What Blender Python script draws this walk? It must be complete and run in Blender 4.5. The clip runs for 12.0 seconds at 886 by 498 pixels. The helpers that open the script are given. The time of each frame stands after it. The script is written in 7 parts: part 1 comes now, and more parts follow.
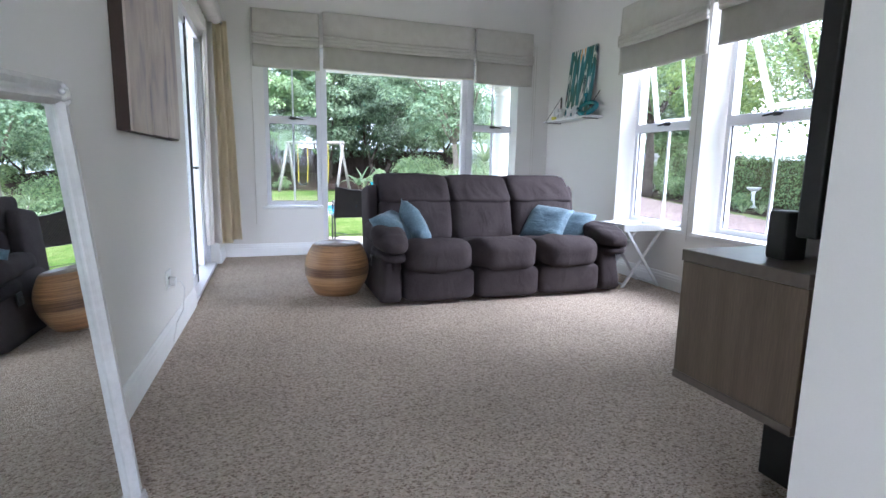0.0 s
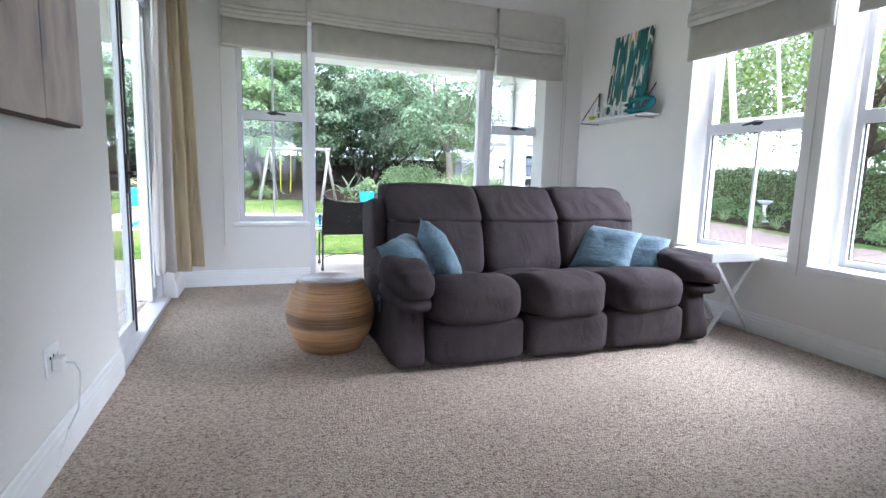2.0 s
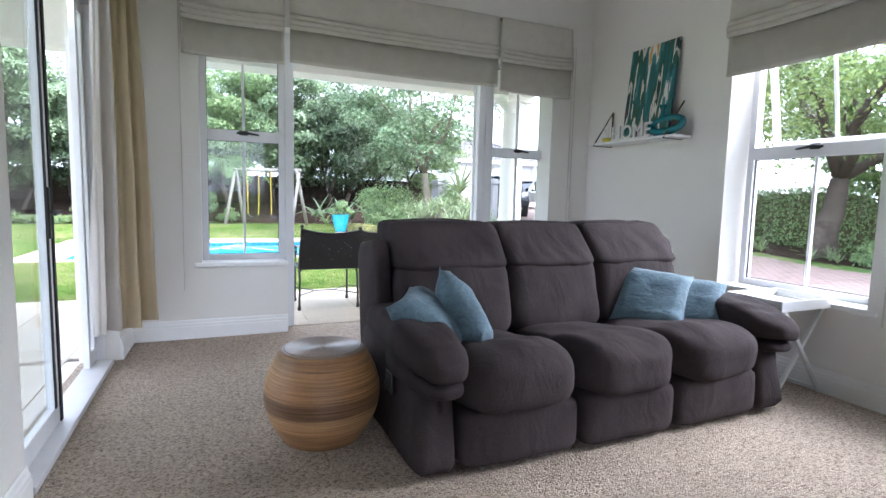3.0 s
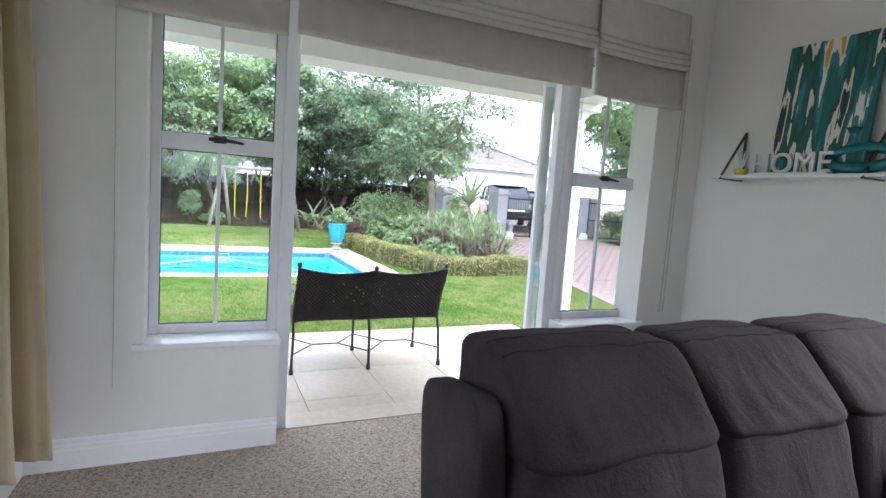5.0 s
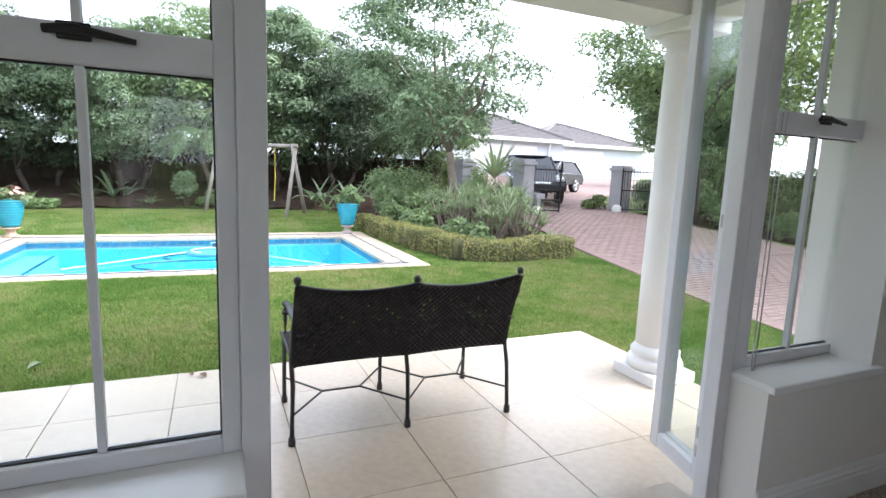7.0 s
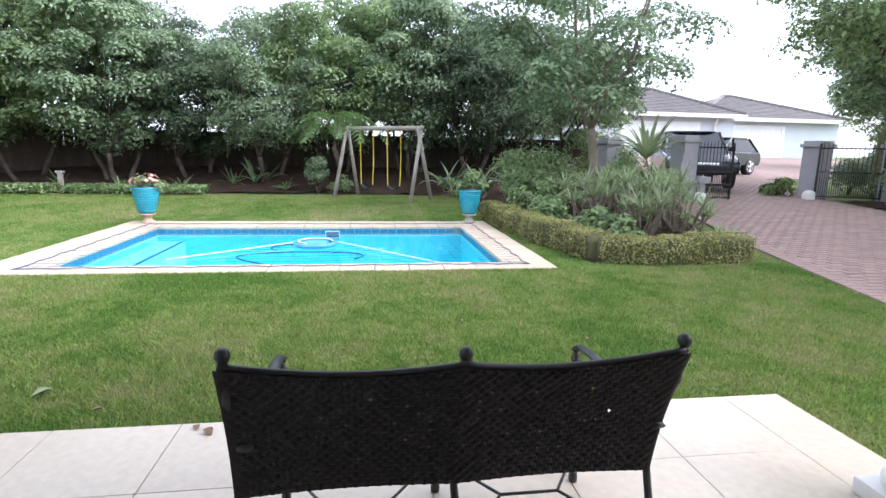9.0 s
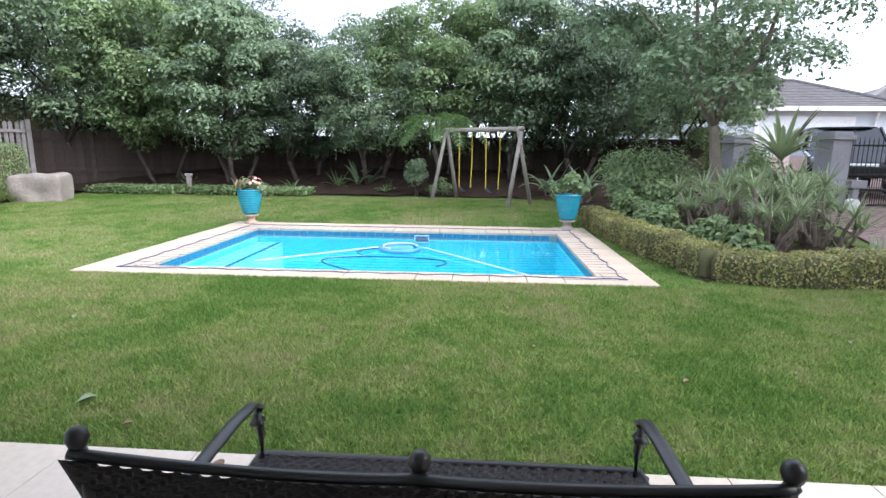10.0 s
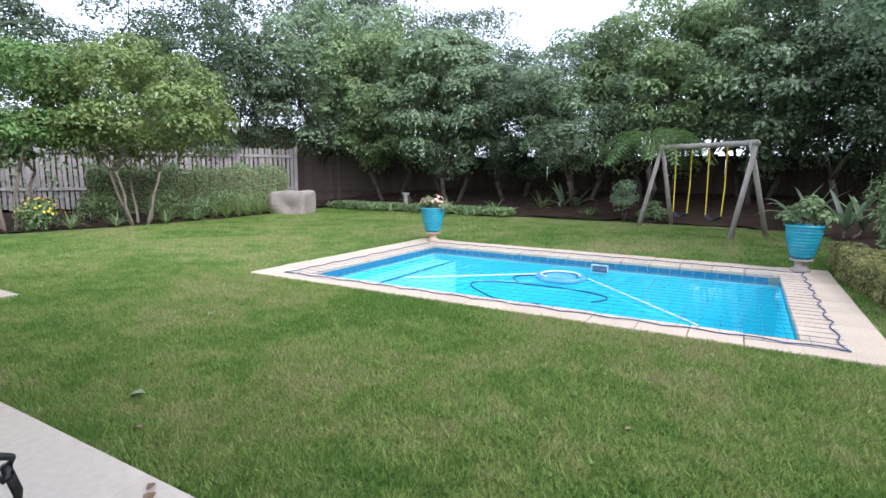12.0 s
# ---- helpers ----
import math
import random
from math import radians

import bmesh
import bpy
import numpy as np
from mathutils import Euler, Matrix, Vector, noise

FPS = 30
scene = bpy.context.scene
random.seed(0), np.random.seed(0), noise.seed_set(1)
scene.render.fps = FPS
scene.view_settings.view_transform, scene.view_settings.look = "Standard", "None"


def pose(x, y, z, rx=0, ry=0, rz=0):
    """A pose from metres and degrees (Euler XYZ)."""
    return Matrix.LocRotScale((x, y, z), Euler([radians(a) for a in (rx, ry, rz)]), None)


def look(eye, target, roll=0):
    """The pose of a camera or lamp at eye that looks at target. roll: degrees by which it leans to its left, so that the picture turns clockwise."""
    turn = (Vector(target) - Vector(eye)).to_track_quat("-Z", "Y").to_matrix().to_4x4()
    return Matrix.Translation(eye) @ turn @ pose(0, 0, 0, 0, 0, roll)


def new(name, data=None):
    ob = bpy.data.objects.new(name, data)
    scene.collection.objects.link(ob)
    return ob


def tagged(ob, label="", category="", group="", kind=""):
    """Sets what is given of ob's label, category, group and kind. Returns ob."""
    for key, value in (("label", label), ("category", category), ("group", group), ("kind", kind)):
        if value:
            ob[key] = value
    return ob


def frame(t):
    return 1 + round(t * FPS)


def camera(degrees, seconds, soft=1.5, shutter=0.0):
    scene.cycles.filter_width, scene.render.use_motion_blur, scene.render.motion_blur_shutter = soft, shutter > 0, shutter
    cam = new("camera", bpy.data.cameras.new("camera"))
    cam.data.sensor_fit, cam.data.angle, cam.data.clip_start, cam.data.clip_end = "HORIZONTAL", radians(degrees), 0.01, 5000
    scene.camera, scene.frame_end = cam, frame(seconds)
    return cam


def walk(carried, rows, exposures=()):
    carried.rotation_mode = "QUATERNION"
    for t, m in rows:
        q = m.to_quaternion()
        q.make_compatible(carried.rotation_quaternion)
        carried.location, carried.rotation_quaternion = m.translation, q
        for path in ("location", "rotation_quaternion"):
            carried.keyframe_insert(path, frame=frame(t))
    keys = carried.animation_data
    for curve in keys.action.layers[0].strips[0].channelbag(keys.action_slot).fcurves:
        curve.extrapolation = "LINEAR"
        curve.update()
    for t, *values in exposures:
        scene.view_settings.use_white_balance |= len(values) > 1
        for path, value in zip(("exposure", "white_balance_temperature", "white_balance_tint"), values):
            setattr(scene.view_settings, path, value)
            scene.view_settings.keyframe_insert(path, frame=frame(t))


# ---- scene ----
cam = camera(80.4, 12.0)
PATH = [
    (0, (0.196, 0.614, 1.022), (0.816, 2.49, 0.711), 1.1),
    (0.5, (0.221, 0.841, 1.011), (0.839, 2.716, 0.69), 1.3),
    (1, (0.245, 1.124, 1.012), (0.874, 2.994, 0.685), 1.8),
    (1.5, (0.277, 1.446, 1.003), (0.921, 3.314, 0.694), 1.8),
    (2, (0.274, 1.806, 1.004), (0.955, 3.667, 0.73), 1.6),
    (2.5, (0.256, 2.159, 1.062), (0.992, 4.002, 0.814), 1.3),
    (3, (0.266, 2.526, 1.082), (1.057, 4.352, 0.882), 1.4),
    (5, (0.405, 4.011, 1.315), (1.235, 5.82, 1.122), 4.0),
    (5.5, (0.439, 4.429, 1.294), (1.273, 6.235, 1.087), 3.4),
    (6, (0.511, 4.858, 1.27), (1.346, 6.66, 1.034), 3.1),
    (6.5, (0.598, 5.204, 1.275), (1.433, 7.0, 1.005), 2.5),
    (8.5, (1.225, 6.482, 1.243), (1.69, 8.395, 0.893), 1.5),
    (9, (1.422, 6.737, 1.242), (1.702, 8.683, 0.875), 1.1),
    (9.5, (1.597, 6.962, 1.243), (1.681, 8.926, 0.872), 1.1),
    (10, (1.766, 7.201, 1.246), (1.633, 9.163, 0.88), 0.6),
    (10.5, (1.944, 7.436, 1.207), (1.602, 9.375, 0.858), 0.3),
    (11, (2.188, 7.67, 1.208), (1.607, 9.555, 0.872), 0.0),
    (11.5, (2.365, 7.891, 1.157), (1.583, 9.707, 0.853), 0.3),
    (12, (2.635, 8.16, 1.168), (1.65, 9.877, 0.881), 0.5),
]
EXPOSURES = [(0.0, 2.7, 5380, 16.5), (0.5, 2.8, 5390, 16.5), (1.5, 2.8, 5400, 16.5), (3.0, 2.46, 5650, 15), (5.0, 2.2, 5700, 16), (6.0, 1.9, 5850, 16), (7.5, 1.3, 6050, 14), (9.0, 1.05, 5900, 15), (12.0, 0.72, 5750, 16)]
walk(cam, [(t, look(eye, target, roll)) for t, eye, target, roll in PATH], EXPOSURES)


# ---- world and light ----
world = bpy.data.worlds.new("overcast_sky")
scene.world = world
world.use_nodes = True
wn, wl = world.node_tree.nodes, world.node_tree.links
sky = wn.new("ShaderNodeTexSky")
sky.sky_type, sky.sun_disc = "NISHITA", False
sky.sun_elevation, sky.sun_rotation = radians(38), radians(108)
sky.air_density, sky.dust_density = 1.0, 3.0
veil = wn.new("ShaderNodeMixRGB")
veil.inputs[0].default_value = 0.72
veil.inputs[2].default_value = (9.0, 9.4, 10.1, 1)
wl.new(sky.outputs[0], veil.inputs[1])
wl.new(veil.outputs[0], wn["Background"].inputs[0])
wn["Background"].inputs[1].default_value = 0.155

sun = new("sun", bpy.data.lights.new("sun", "SUN"))
sun.data.energy, sun.data.angle, sun.data.color = 3.0, radians(50), (1.0, 0.985, 0.96)
sun.matrix_world = look((0, 0, 0), (-0.75, 0.24, -0.62))

def skylight(name, place, way, sx, sy, watts):
    """Adds the sky's light in an opening's head behind its blind, or passage fill."""
    lamp = new(name, bpy.data.lights.new(name, "AREA"))
    lamp.data.shape, lamp.data.size, lamp.data.size_y = "RECTANGLE", sx, sy
    lamp.data.energy, lamp.data.color = watts, (0.93, 0.97, 1.0)
    lamp.matrix_world = look(place, Vector(place) + Vector(way))
    return lamp


skylight("skylight_patio_door", (1.65, 6.80, 2.225), (0, -1, -0.75), 1.6, 0.09, 0.6)
skylight("skylight_window_3", (3.66, 4.62, 2.19), (-1, -0.1, -0.8), 0.75, 0.10, 1)
skylight("skylight_window_4", (3.66, 3.52, 2.19), (-1, -0.1, -0.8), 0.75, 0.10, 1)
skylight("skylight_door_2", (-0.47, 5.5, 2.10), (1, 0, -0.9), 1.3, 0.07, 0.4)
# added fill lamp at the unseen south end of the passage
skylight("passage_fill_lamp", (0.55, -1.62, 1.2), (-1.0, -0.15, 0.0), 1.45, 2.2, 12)


# ---- materials ----
def material(name, base, rough=0.6, metal=0.0, second=None, scale=8.0, fine=120.0, bump=0.15, depth=0.002, spec=0.5, vary=0.0, detail=0.35):
    """Two scales of noise mix base into second; a finer one gives relief."""
    m = bpy.data.materials.new(name)
    m.use_nodes = True
    n, l = m.node_tree.nodes, m.node_tree.links
    b = n["Principled BSDF"]
    b.inputs["Roughness"].default_value, b.inputs["Metallic"].default_value = rough, metal
    b.inputs["Specular IOR Level"].default_value = spec
    co = n.new("ShaderNodeTexCoord")
    second = second or tuple(c * 0.8 for c in base)
    big, small = n.new("ShaderNodeTexNoise"), n.new("ShaderNodeTexNoise")
    big.inputs["Scale"].default_value, small.inputs["Scale"].default_value = scale, fine
    big.inputs["Detail"].default_value, small.inputs["Detail"].default_value = 5, 3
    for t in (big, small):
        l.new(co.outputs["Object"], t.inputs["Vector"])
    mix = n.new("ShaderNodeMixRGB")
    mix.inputs[1].default_value, mix.inputs[2].default_value = (*base, 1), (*second, 1)
    ramp = n.new("ShaderNodeMapRange")
    ramp.inputs[1].default_value, ramp.inputs[2].default_value = 0.3, 0.7
    l.new(big.outputs[0], ramp.inputs[0])
    l.new(ramp.outputs[0], mix.inputs[0])
    mul = n.new("ShaderNodeMixRGB")
    mul.blend_type = "OVERLAY"
    mul.inputs[0].default_value = detail
    l.new(mix.outputs[0], mul.inputs[1])
    l.new(small.outputs[0], mul.inputs[2])
    last = mul.outputs[0]
    if vary:
        info, hsv, mr = n.new("ShaderNodeObjectInfo"), n.new("ShaderNodeHueSaturation"), n.new("ShaderNodeMapRange")
        mr.inputs[3].default_value, mr.inputs[4].default_value = 1 - vary, 1 + vary
        l.new(info.outputs["Random"], mr.inputs[0])
        l.new(mr.outputs[0], hsv.inputs["Value"])
        l.new(last, hsv.inputs["Color"])
        last = hsv.outputs[0]
    l.new(last, b.inputs["Base Color"])
    if bump:
        bp = n.new("ShaderNodeBump")
        bp.inputs["Strength"].default_value, bp.inputs["Distance"].default_value = bump, depth
        l.new(small.outputs[0], bp.inputs["Height"])
        l.new(bp.outputs[0], b.inputs["Normal"])
    return m


def carpet_material():
    """Berber loop carpet: ribbed rows of loops in beige, brown and grey."""
    m = material("carpet", (0.57, 0.49, 0.41), 0.95, second=(0.47, 0.40, 0.335), scale=1.3, fine=55, bump=0, spec=0.1, detail=0.5)
    n, l = m.node_tree.nodes, m.node_tree.links
    co, vo, mp = n.new("ShaderNodeTexCoord"), n.new("ShaderNodeTexVoronoi"), n.new("ShaderNodeMapping")
    mp.inputs["Scale"].default_value = (1.0, 1.45, 1.0)
    mp.inputs["Rotation"].default_value = (0, 0, 0.35)
    vo.inputs["Scale"].default_value = 125
    l.new(co.outputs["Object"], mp.inputs[0])
    l.new(mp.outputs[0], vo.inputs["Vector"])
    old = n["Principled BSDF"].inputs["Base Color"].links[0].from_socket
    ramp = n.new("ShaderNodeValToRGB")
    ramp.color_ramp.elements[0].position, ramp.color_ramp.elements[0].color = 0.05, (0.36, 0.30, 0.26, 1)
    ramp.color_ramp.elements[1].position, ramp.color_ramp.elements[1].color = 0.42, (1.0, 0.97, 0.93, 1)
    sep = n.new("ShaderNodeSeparateColor")
    l.new(vo.outputs["Color"], sep.inputs[0])
    l.new(sep.outputs[0], ramp.inputs[0])
    mul = n.new("ShaderNodeMixRGB")
    mul.blend_type, mul.inputs[0].default_value = "MULTIPLY", 0.85
    l.new(old, mul.inputs[1])
    l.new(ramp.outputs[0], mul.inputs[2])
    l.new(mul.outputs[0], n["Principled BSDF"].inputs["Base Color"])
    bp = n.new("ShaderNodeBump")
    bp.invert = True
    bp.inputs["Strength"].default_value, bp.inputs["Distance"].default_value = 1.0, 0.008
    l.new(vo.outputs["Distance"], bp.inputs["Height"])
    l.new(bp.outputs[0], n["Principled BSDF"].inputs["Normal"])
    return m


def leaf_material(name, low, high, shine=0.45):
    """Leaves: each one its own green, with light coming through."""
    m = bpy.data.materials.new(name)
    m.use_nodes = True
    n, l = m.node_tree.nodes, m.node_tree.links
    b, geo, mix = n["Principled BSDF"], n.new("ShaderNodeNewGeometry"), n.new("ShaderNodeMixRGB")
    mix.inputs[1].default_value, mix.inputs[2].default_value = (*low, 1), (*high, 1)
    l.new(geo.outputs["Random Per Island"], mix.inputs[0])
    co, tx, ov = n.new("ShaderNodeTexCoord"), n.new("ShaderNodeTexNoise"), n.new("ShaderNodeMixRGB")
    tx.inputs["Scale"].default_value = 0.9
    l.new(co.outputs["Object"], tx.inputs["Vector"])
    ov.blend_type, ov.inputs[0].default_value = "OVERLAY", 0.5
    l.new(mix.outputs[0], ov.inputs[1])
    l.new(tx.outputs[0], ov.inputs[2])
    l.new(ov.outputs[0], b.inputs["Base Color"])
    b.inputs["Roughness"].default_value = shine
    tr, add = n.new("ShaderNodeBsdfTranslucent"), n.new("ShaderNodeMixShader")
    l.new(ov.outputs[0], tr.inputs["Color"])
    add.inputs[0].default_value = 0.38
    l.new(b.outputs[0], add.inputs[1])
    l.new(tr.outputs[0], add.inputs[2])
    l.new(add.outputs[0], n["Material Output"].inputs["Surface"])
    return m


def glass_material():
    """A thin pane: clear, with a weak mirror that grows at grazing angles."""
    m = bpy.data.materials.new("window_glass")
    m.use_nodes = True
    n, l = m.node_tree.nodes, m.node_tree.links
    n.remove(n["Principled BSDF"])
    tr, gl, mx = n.new("ShaderNodeBsdfTransparent"), n.new("ShaderNodeBsdfGlossy"), n.new("ShaderNodeMixShader")
    lw, pw, fr = n.new("ShaderNodeLayerWeight"), n.new("ShaderNodeMath"), n.new("ShaderNodeMapRange")
    pw.operation, pw.inputs[1].default_value = "POWER", 5.0
    fr.inputs[3].default_value, fr.inputs[4].default_value = 0.018, 0.8
    l.new(lw.outputs["Facing"], pw.inputs[0])
    l.new(pw.outputs[0], fr.inputs[0])
    tr.inputs[0].default_value = (0.955, 0.975, 0.97, 1)
    gl.inputs["Roughness"].default_value = 0.01
    l.new(fr.outputs[0], mx.inputs[0])
    l.new(tr.outputs[0], mx.inputs[1])
    l.new(gl.outputs[0], mx.inputs[2])
    l.new(mx.outputs[0], n["Material Output"].inputs["Surface"])
    return m


def turf(m, fresh, mid, dry):
    """Patches of fresh, worn and dry grass at three scales; gives back the colour."""
    n, l = m.node_tree.nodes, m.node_tree.links
    co = n.new("ShaderNodeTexCoord")
    acc = None
    for scale, weight in ((0.45, 0.38), (1.9, 0.36), (6.5, 0.26)):
        tx, k = n.new("ShaderNodeTexNoise"), n.new("ShaderNodeMath")
        tx.inputs["Scale"].default_value, tx.inputs["Detail"].default_value, tx.inputs["Distortion"].default_value = scale, 4, 0.4
        l.new(co.outputs["Object"], tx.inputs["Vector"])
        k.operation, k.inputs[1].default_value = "MULTIPLY", weight
        l.new(tx.outputs[0], k.inputs[0])
        if acc is None:
            acc = k
        else:
            add = n.new("ShaderNodeMath")
            l.new(acc.outputs[0], add.inputs[0])
            l.new(k.outputs[0], add.inputs[1])
            acc = add
    ramp = n.new("ShaderNodeValToRGB")
    e = ramp.color_ramp.elements
    e[0].position, e[0].color = 0.415, (*fresh, 1)
    e[1].position, e[1].color = 0.60, (*dry, 1)
    e.new(0.50).color = (*mid, 1)
    l.new(acc.outputs[0], ramp.inputs[0])
    return ramp.outputs[0]


def lawn_material():
    m = material("lawn", (0.135, 0.20, 0.06), 0.9, fine=38, bump=0.45, depth=0.02, spec=0.15)
    m.node_tree.links.new(turf(m, (0.065, 0.125, 0.028), (0.12, 0.16, 0.046), (0.20, 0.195, 0.09)), m.node_tree.nodes["Principled BSDF"].inputs["Base Color"])
    return m


PAINT = material("wall_paint", (0.78, 0.76, 0.725), 0.75, second=(0.75, 0.73, 0.695), scale=1.5, fine=160, bump=0.12, depth=0.001, spec=0.25, detail=0.06)
CEILING = material("ceiling_paint", (0.8, 0.79, 0.77), 0.85, second=(0.77, 0.76, 0.74), scale=2, fine=90, bump=0.08, spec=0.2, detail=0.06)
TRIM = material("white_gloss_trim", (0.82, 0.82, 0.81), 0.35, second=(0.78, 0.78, 0.77), scale=6, fine=60, bump=0.04, detail=0.08)
ALU = material("white_window_aluminium", (0.74, 0.74, 0.76), 0.4, second=(0.70, 0.70, 0.73), scale=9, fine=70, bump=0.03, detail=0.08)
BLACK = material("black_metal", (0.012, 0.012, 0.013), 0.42, 0.0, second=(0.02, 0.019, 0.018), scale=20, fine=180, bump=0.1, detail=0.3)
RUBBER = material("black_gasket", (0.015, 0.015, 0.016), 0.7, bump=0.05)
CARPET = carpet_material()
GLASS = glass_material()
SOFA = material("charcoal_suede_fabric", (0.058, 0.047, 0.048), 0.95, second=(0.034, 0.027, 0.028), scale=4, fine=170, bump=0.5, depth=0.003, spec=0.12, detail=0.35)
SOFA.node_tree.nodes["Principled BSDF"].inputs["Sheen Weight"].default_value = 0.0
VELVET = material("dusty_blue_velvet", (0.135, 0.205, 0.25), 0.75, second=(0.075, 0.12, 0.155), scale=7, fine=70, bump=0.45, spec=0.2, detail=0.4)


def creases(m, scale, stretch, depth):
    """Soft creases of pulled cloth, under the nap."""
    n, l = m.node_tree.nodes, m.node_tree.links
    co, mp, tx, bp = n.new("ShaderNodeTexCoord"), n.new("ShaderNodeMapping"), n.new("ShaderNodeTexNoise"), n.new("ShaderNodeBump")
    mp.inputs["Scale"].default_value = stretch
    tx.inputs["Scale"].default_value, tx.inputs["Detail"].default_value, tx.inputs["Distortion"].default_value = scale, 3, 0.8
    l.new(co.outputs["Object"], mp.inputs[0])
    l.new(mp.outputs[0], tx.inputs["Vector"])
    bp.inputs["Strength"].default_value, bp.inputs["Distance"].default_value = 0.9, depth
    l.new(tx.outputs[0], bp.inputs["Height"])
    nap = [k for k in n if k.type == "BUMP" and k != bp][0]
    l.new(bp.outputs[0], nap.inputs["Normal"])


creases(SOFA, 4.5, (1.7, 1.0, 1.0), 0.014)
creases(VELVET, 7.0, (1.0, 1.0, 1.6), 0.018)
VELVET.node_tree.nodes["Principled BSDF"].inputs["Sheen Weight"].default_value = 0.15
LINEN = material("oatmeal_linen", (0.60, 0.57, 0.52), 0.9, second=(0.55, 0.52, 0.47), scale=12, fine=320, bump=0.35, depth=0.001, spec=0.1, detail=0.3)
CURTAIN = material("cream_curtain_cloth", (0.72, 0.62, 0.44), 0.9, second=(0.66, 0.56, 0.38), scale=5, fine=260, bump=0.25, depth=0.001, spec=0.1, detail=0.2)
TILE = material("cream_patio_tile", (0.50, 0.425, 0.335), 0.24, second=(0.47, 0.405, 0.325), scale=1.1, fine=22, bump=0.04, detail=0.14, vary=0.04)
GROUT = material("tile_grout", (0.40, 0.36, 0.31), 0.9, bump=0.2)
PLASTER = material("white_exterior_plaster", (0.76, 0.75, 0.73), 0.8, second=(0.70, 0.69, 0.66), scale=2, fine=90, bump=0.25, depth=0.002, spec=0.2, detail=0.12)
SOIL = material("dark_mulch", (0.035, 0.024, 0.018), 0.95, second=(0.06, 0.04, 0.028), scale=3, fine=45, bump=1.0, depth=0.03, spec=0.1, detail=0.9)
LAWN = lawn_material()
WICKER = material("dark_brown_wicker", (0.022, 0.018, 0.017), 0.5, second=(0.032, 0.026, 0.024), scale=25, fine=300, bump=0.3, depth=0.001, detail=0.4)

# ---- helpers for meshes ----
rng = np.random.default_rng(7)


def link(name, bm, mat, parent=None, label="", smooth=False):
    me = bpy.data.meshes.new(name)
    bmesh.ops.recalc_face_normals(bm, faces=bm.faces)
    bm.to_mesh(me)
    bm.free()
    if smooth:
        me.polygons.foreach_set("use_smooth", [True] * len(me.polygons))
    me.materials.append(mat)
    ob = new(name, me)
    if parent is not None:
        ob.parent = parent
    if label:
        ob["label"] = label
    return ob


def part(name, bm, material_, parent, label="", smooth=False):
    return link(name, bm, material_, parent, label, smooth)


def thing(name, place, label, category, group="", kind="", turn=0.0):
    ob = new(name)
    ob.empty_display_size = 0.1
    ob.matrix_world = pose(*place, 0, 0, turn)
    return tagged(ob, label, category, group, kind)


def box(bm, lo, hi, bevel=0.0, seg=2):
    lo, hi = [min(a, b) for a, b in zip(lo, hi)], [max(a, b) for a, b in zip(lo, hi)]
    made = bmesh.ops.create_cube(bm, size=1.0, matrix=Matrix.LocRotScale(
        [(a + b) / 2 for a, b in zip(lo, hi)], None, [b - a for a, b in zip(lo, hi)]))["verts"]
    if bevel:
        edges = list({e for v in made for e in v.link_edges})
        bmesh.ops.bevel(bm, geom=edges, offset=bevel, segments=seg, affect="EDGES", profile=0.5)
    return bm


def boxes(*spans, bevel=0.0):
    bm = bmesh.new()
    for lo, hi in spans:
        box(bm, lo, hi, bevel)
    return bm


def lathe(bm, profile, steps=32, centre=(0, 0, 0), caps=True):
    """Turns (radius, height) pairs about z."""
    rings = []
    for r, z in profile:
        rings.append([bm.verts.new((centre[0] + r * math.cos(2 * math.pi * i / steps), centre[1] + r * math.sin(2 * math.pi * i / steps), centre[2] + z)) for i in range(steps)])
    for a, b in zip(rings, rings[1:]):
        for i in range(steps):
            bm.faces.new((a[i], a[(i + 1) % steps], b[(i + 1) % steps], b[i]))
    if caps:
        bm.faces.new(rings[0][::-1])
        bm.faces.new(rings[-1])
    return bm


def tube(bm, points, radius, sides=8, closed=False, flat=1.0):
    """A round (or flattened) bar along points; radius may be a list."""
    pts = [Vector(p) for p in points]
    rs = radius if isinstance(radius, (list, tuple)) else [radius] * len(pts)
    rings, up = [], Vector((0, 0, 1))
    for i, p in enumerate(pts):
        a, b = pts[i - 1] if i or closed else p, pts[(i + 1) % len(pts)] if i + 1 < len(pts) or closed else p
        d = (b - a).normalized()
        s = d.cross(up)
        s = s.normalized() if s.length > 1e-3 else Vector((1, 0, 0))
        u = s.cross(d).normalized()
        rings.append([bm.verts.new(p + rs[i] * (math.cos(2 * math.pi * k / sides) * s + flat * math.sin(2 * math.pi * k / sides) * u)) for k in range(sides)])
    pairs = list(zip(rings, rings[1:])) + ([(rings[-1], rings[0])] if closed else [])
    for a, b in pairs:
        for k in range(sides):
            bm.faces.new((a[k], a[(k + 1) % sides], b[(k + 1) % sides], b[k]))
    if not closed:
        bm.faces.new(rings[0][::-1])
        bm.faces.new(rings[-1])
    return bm


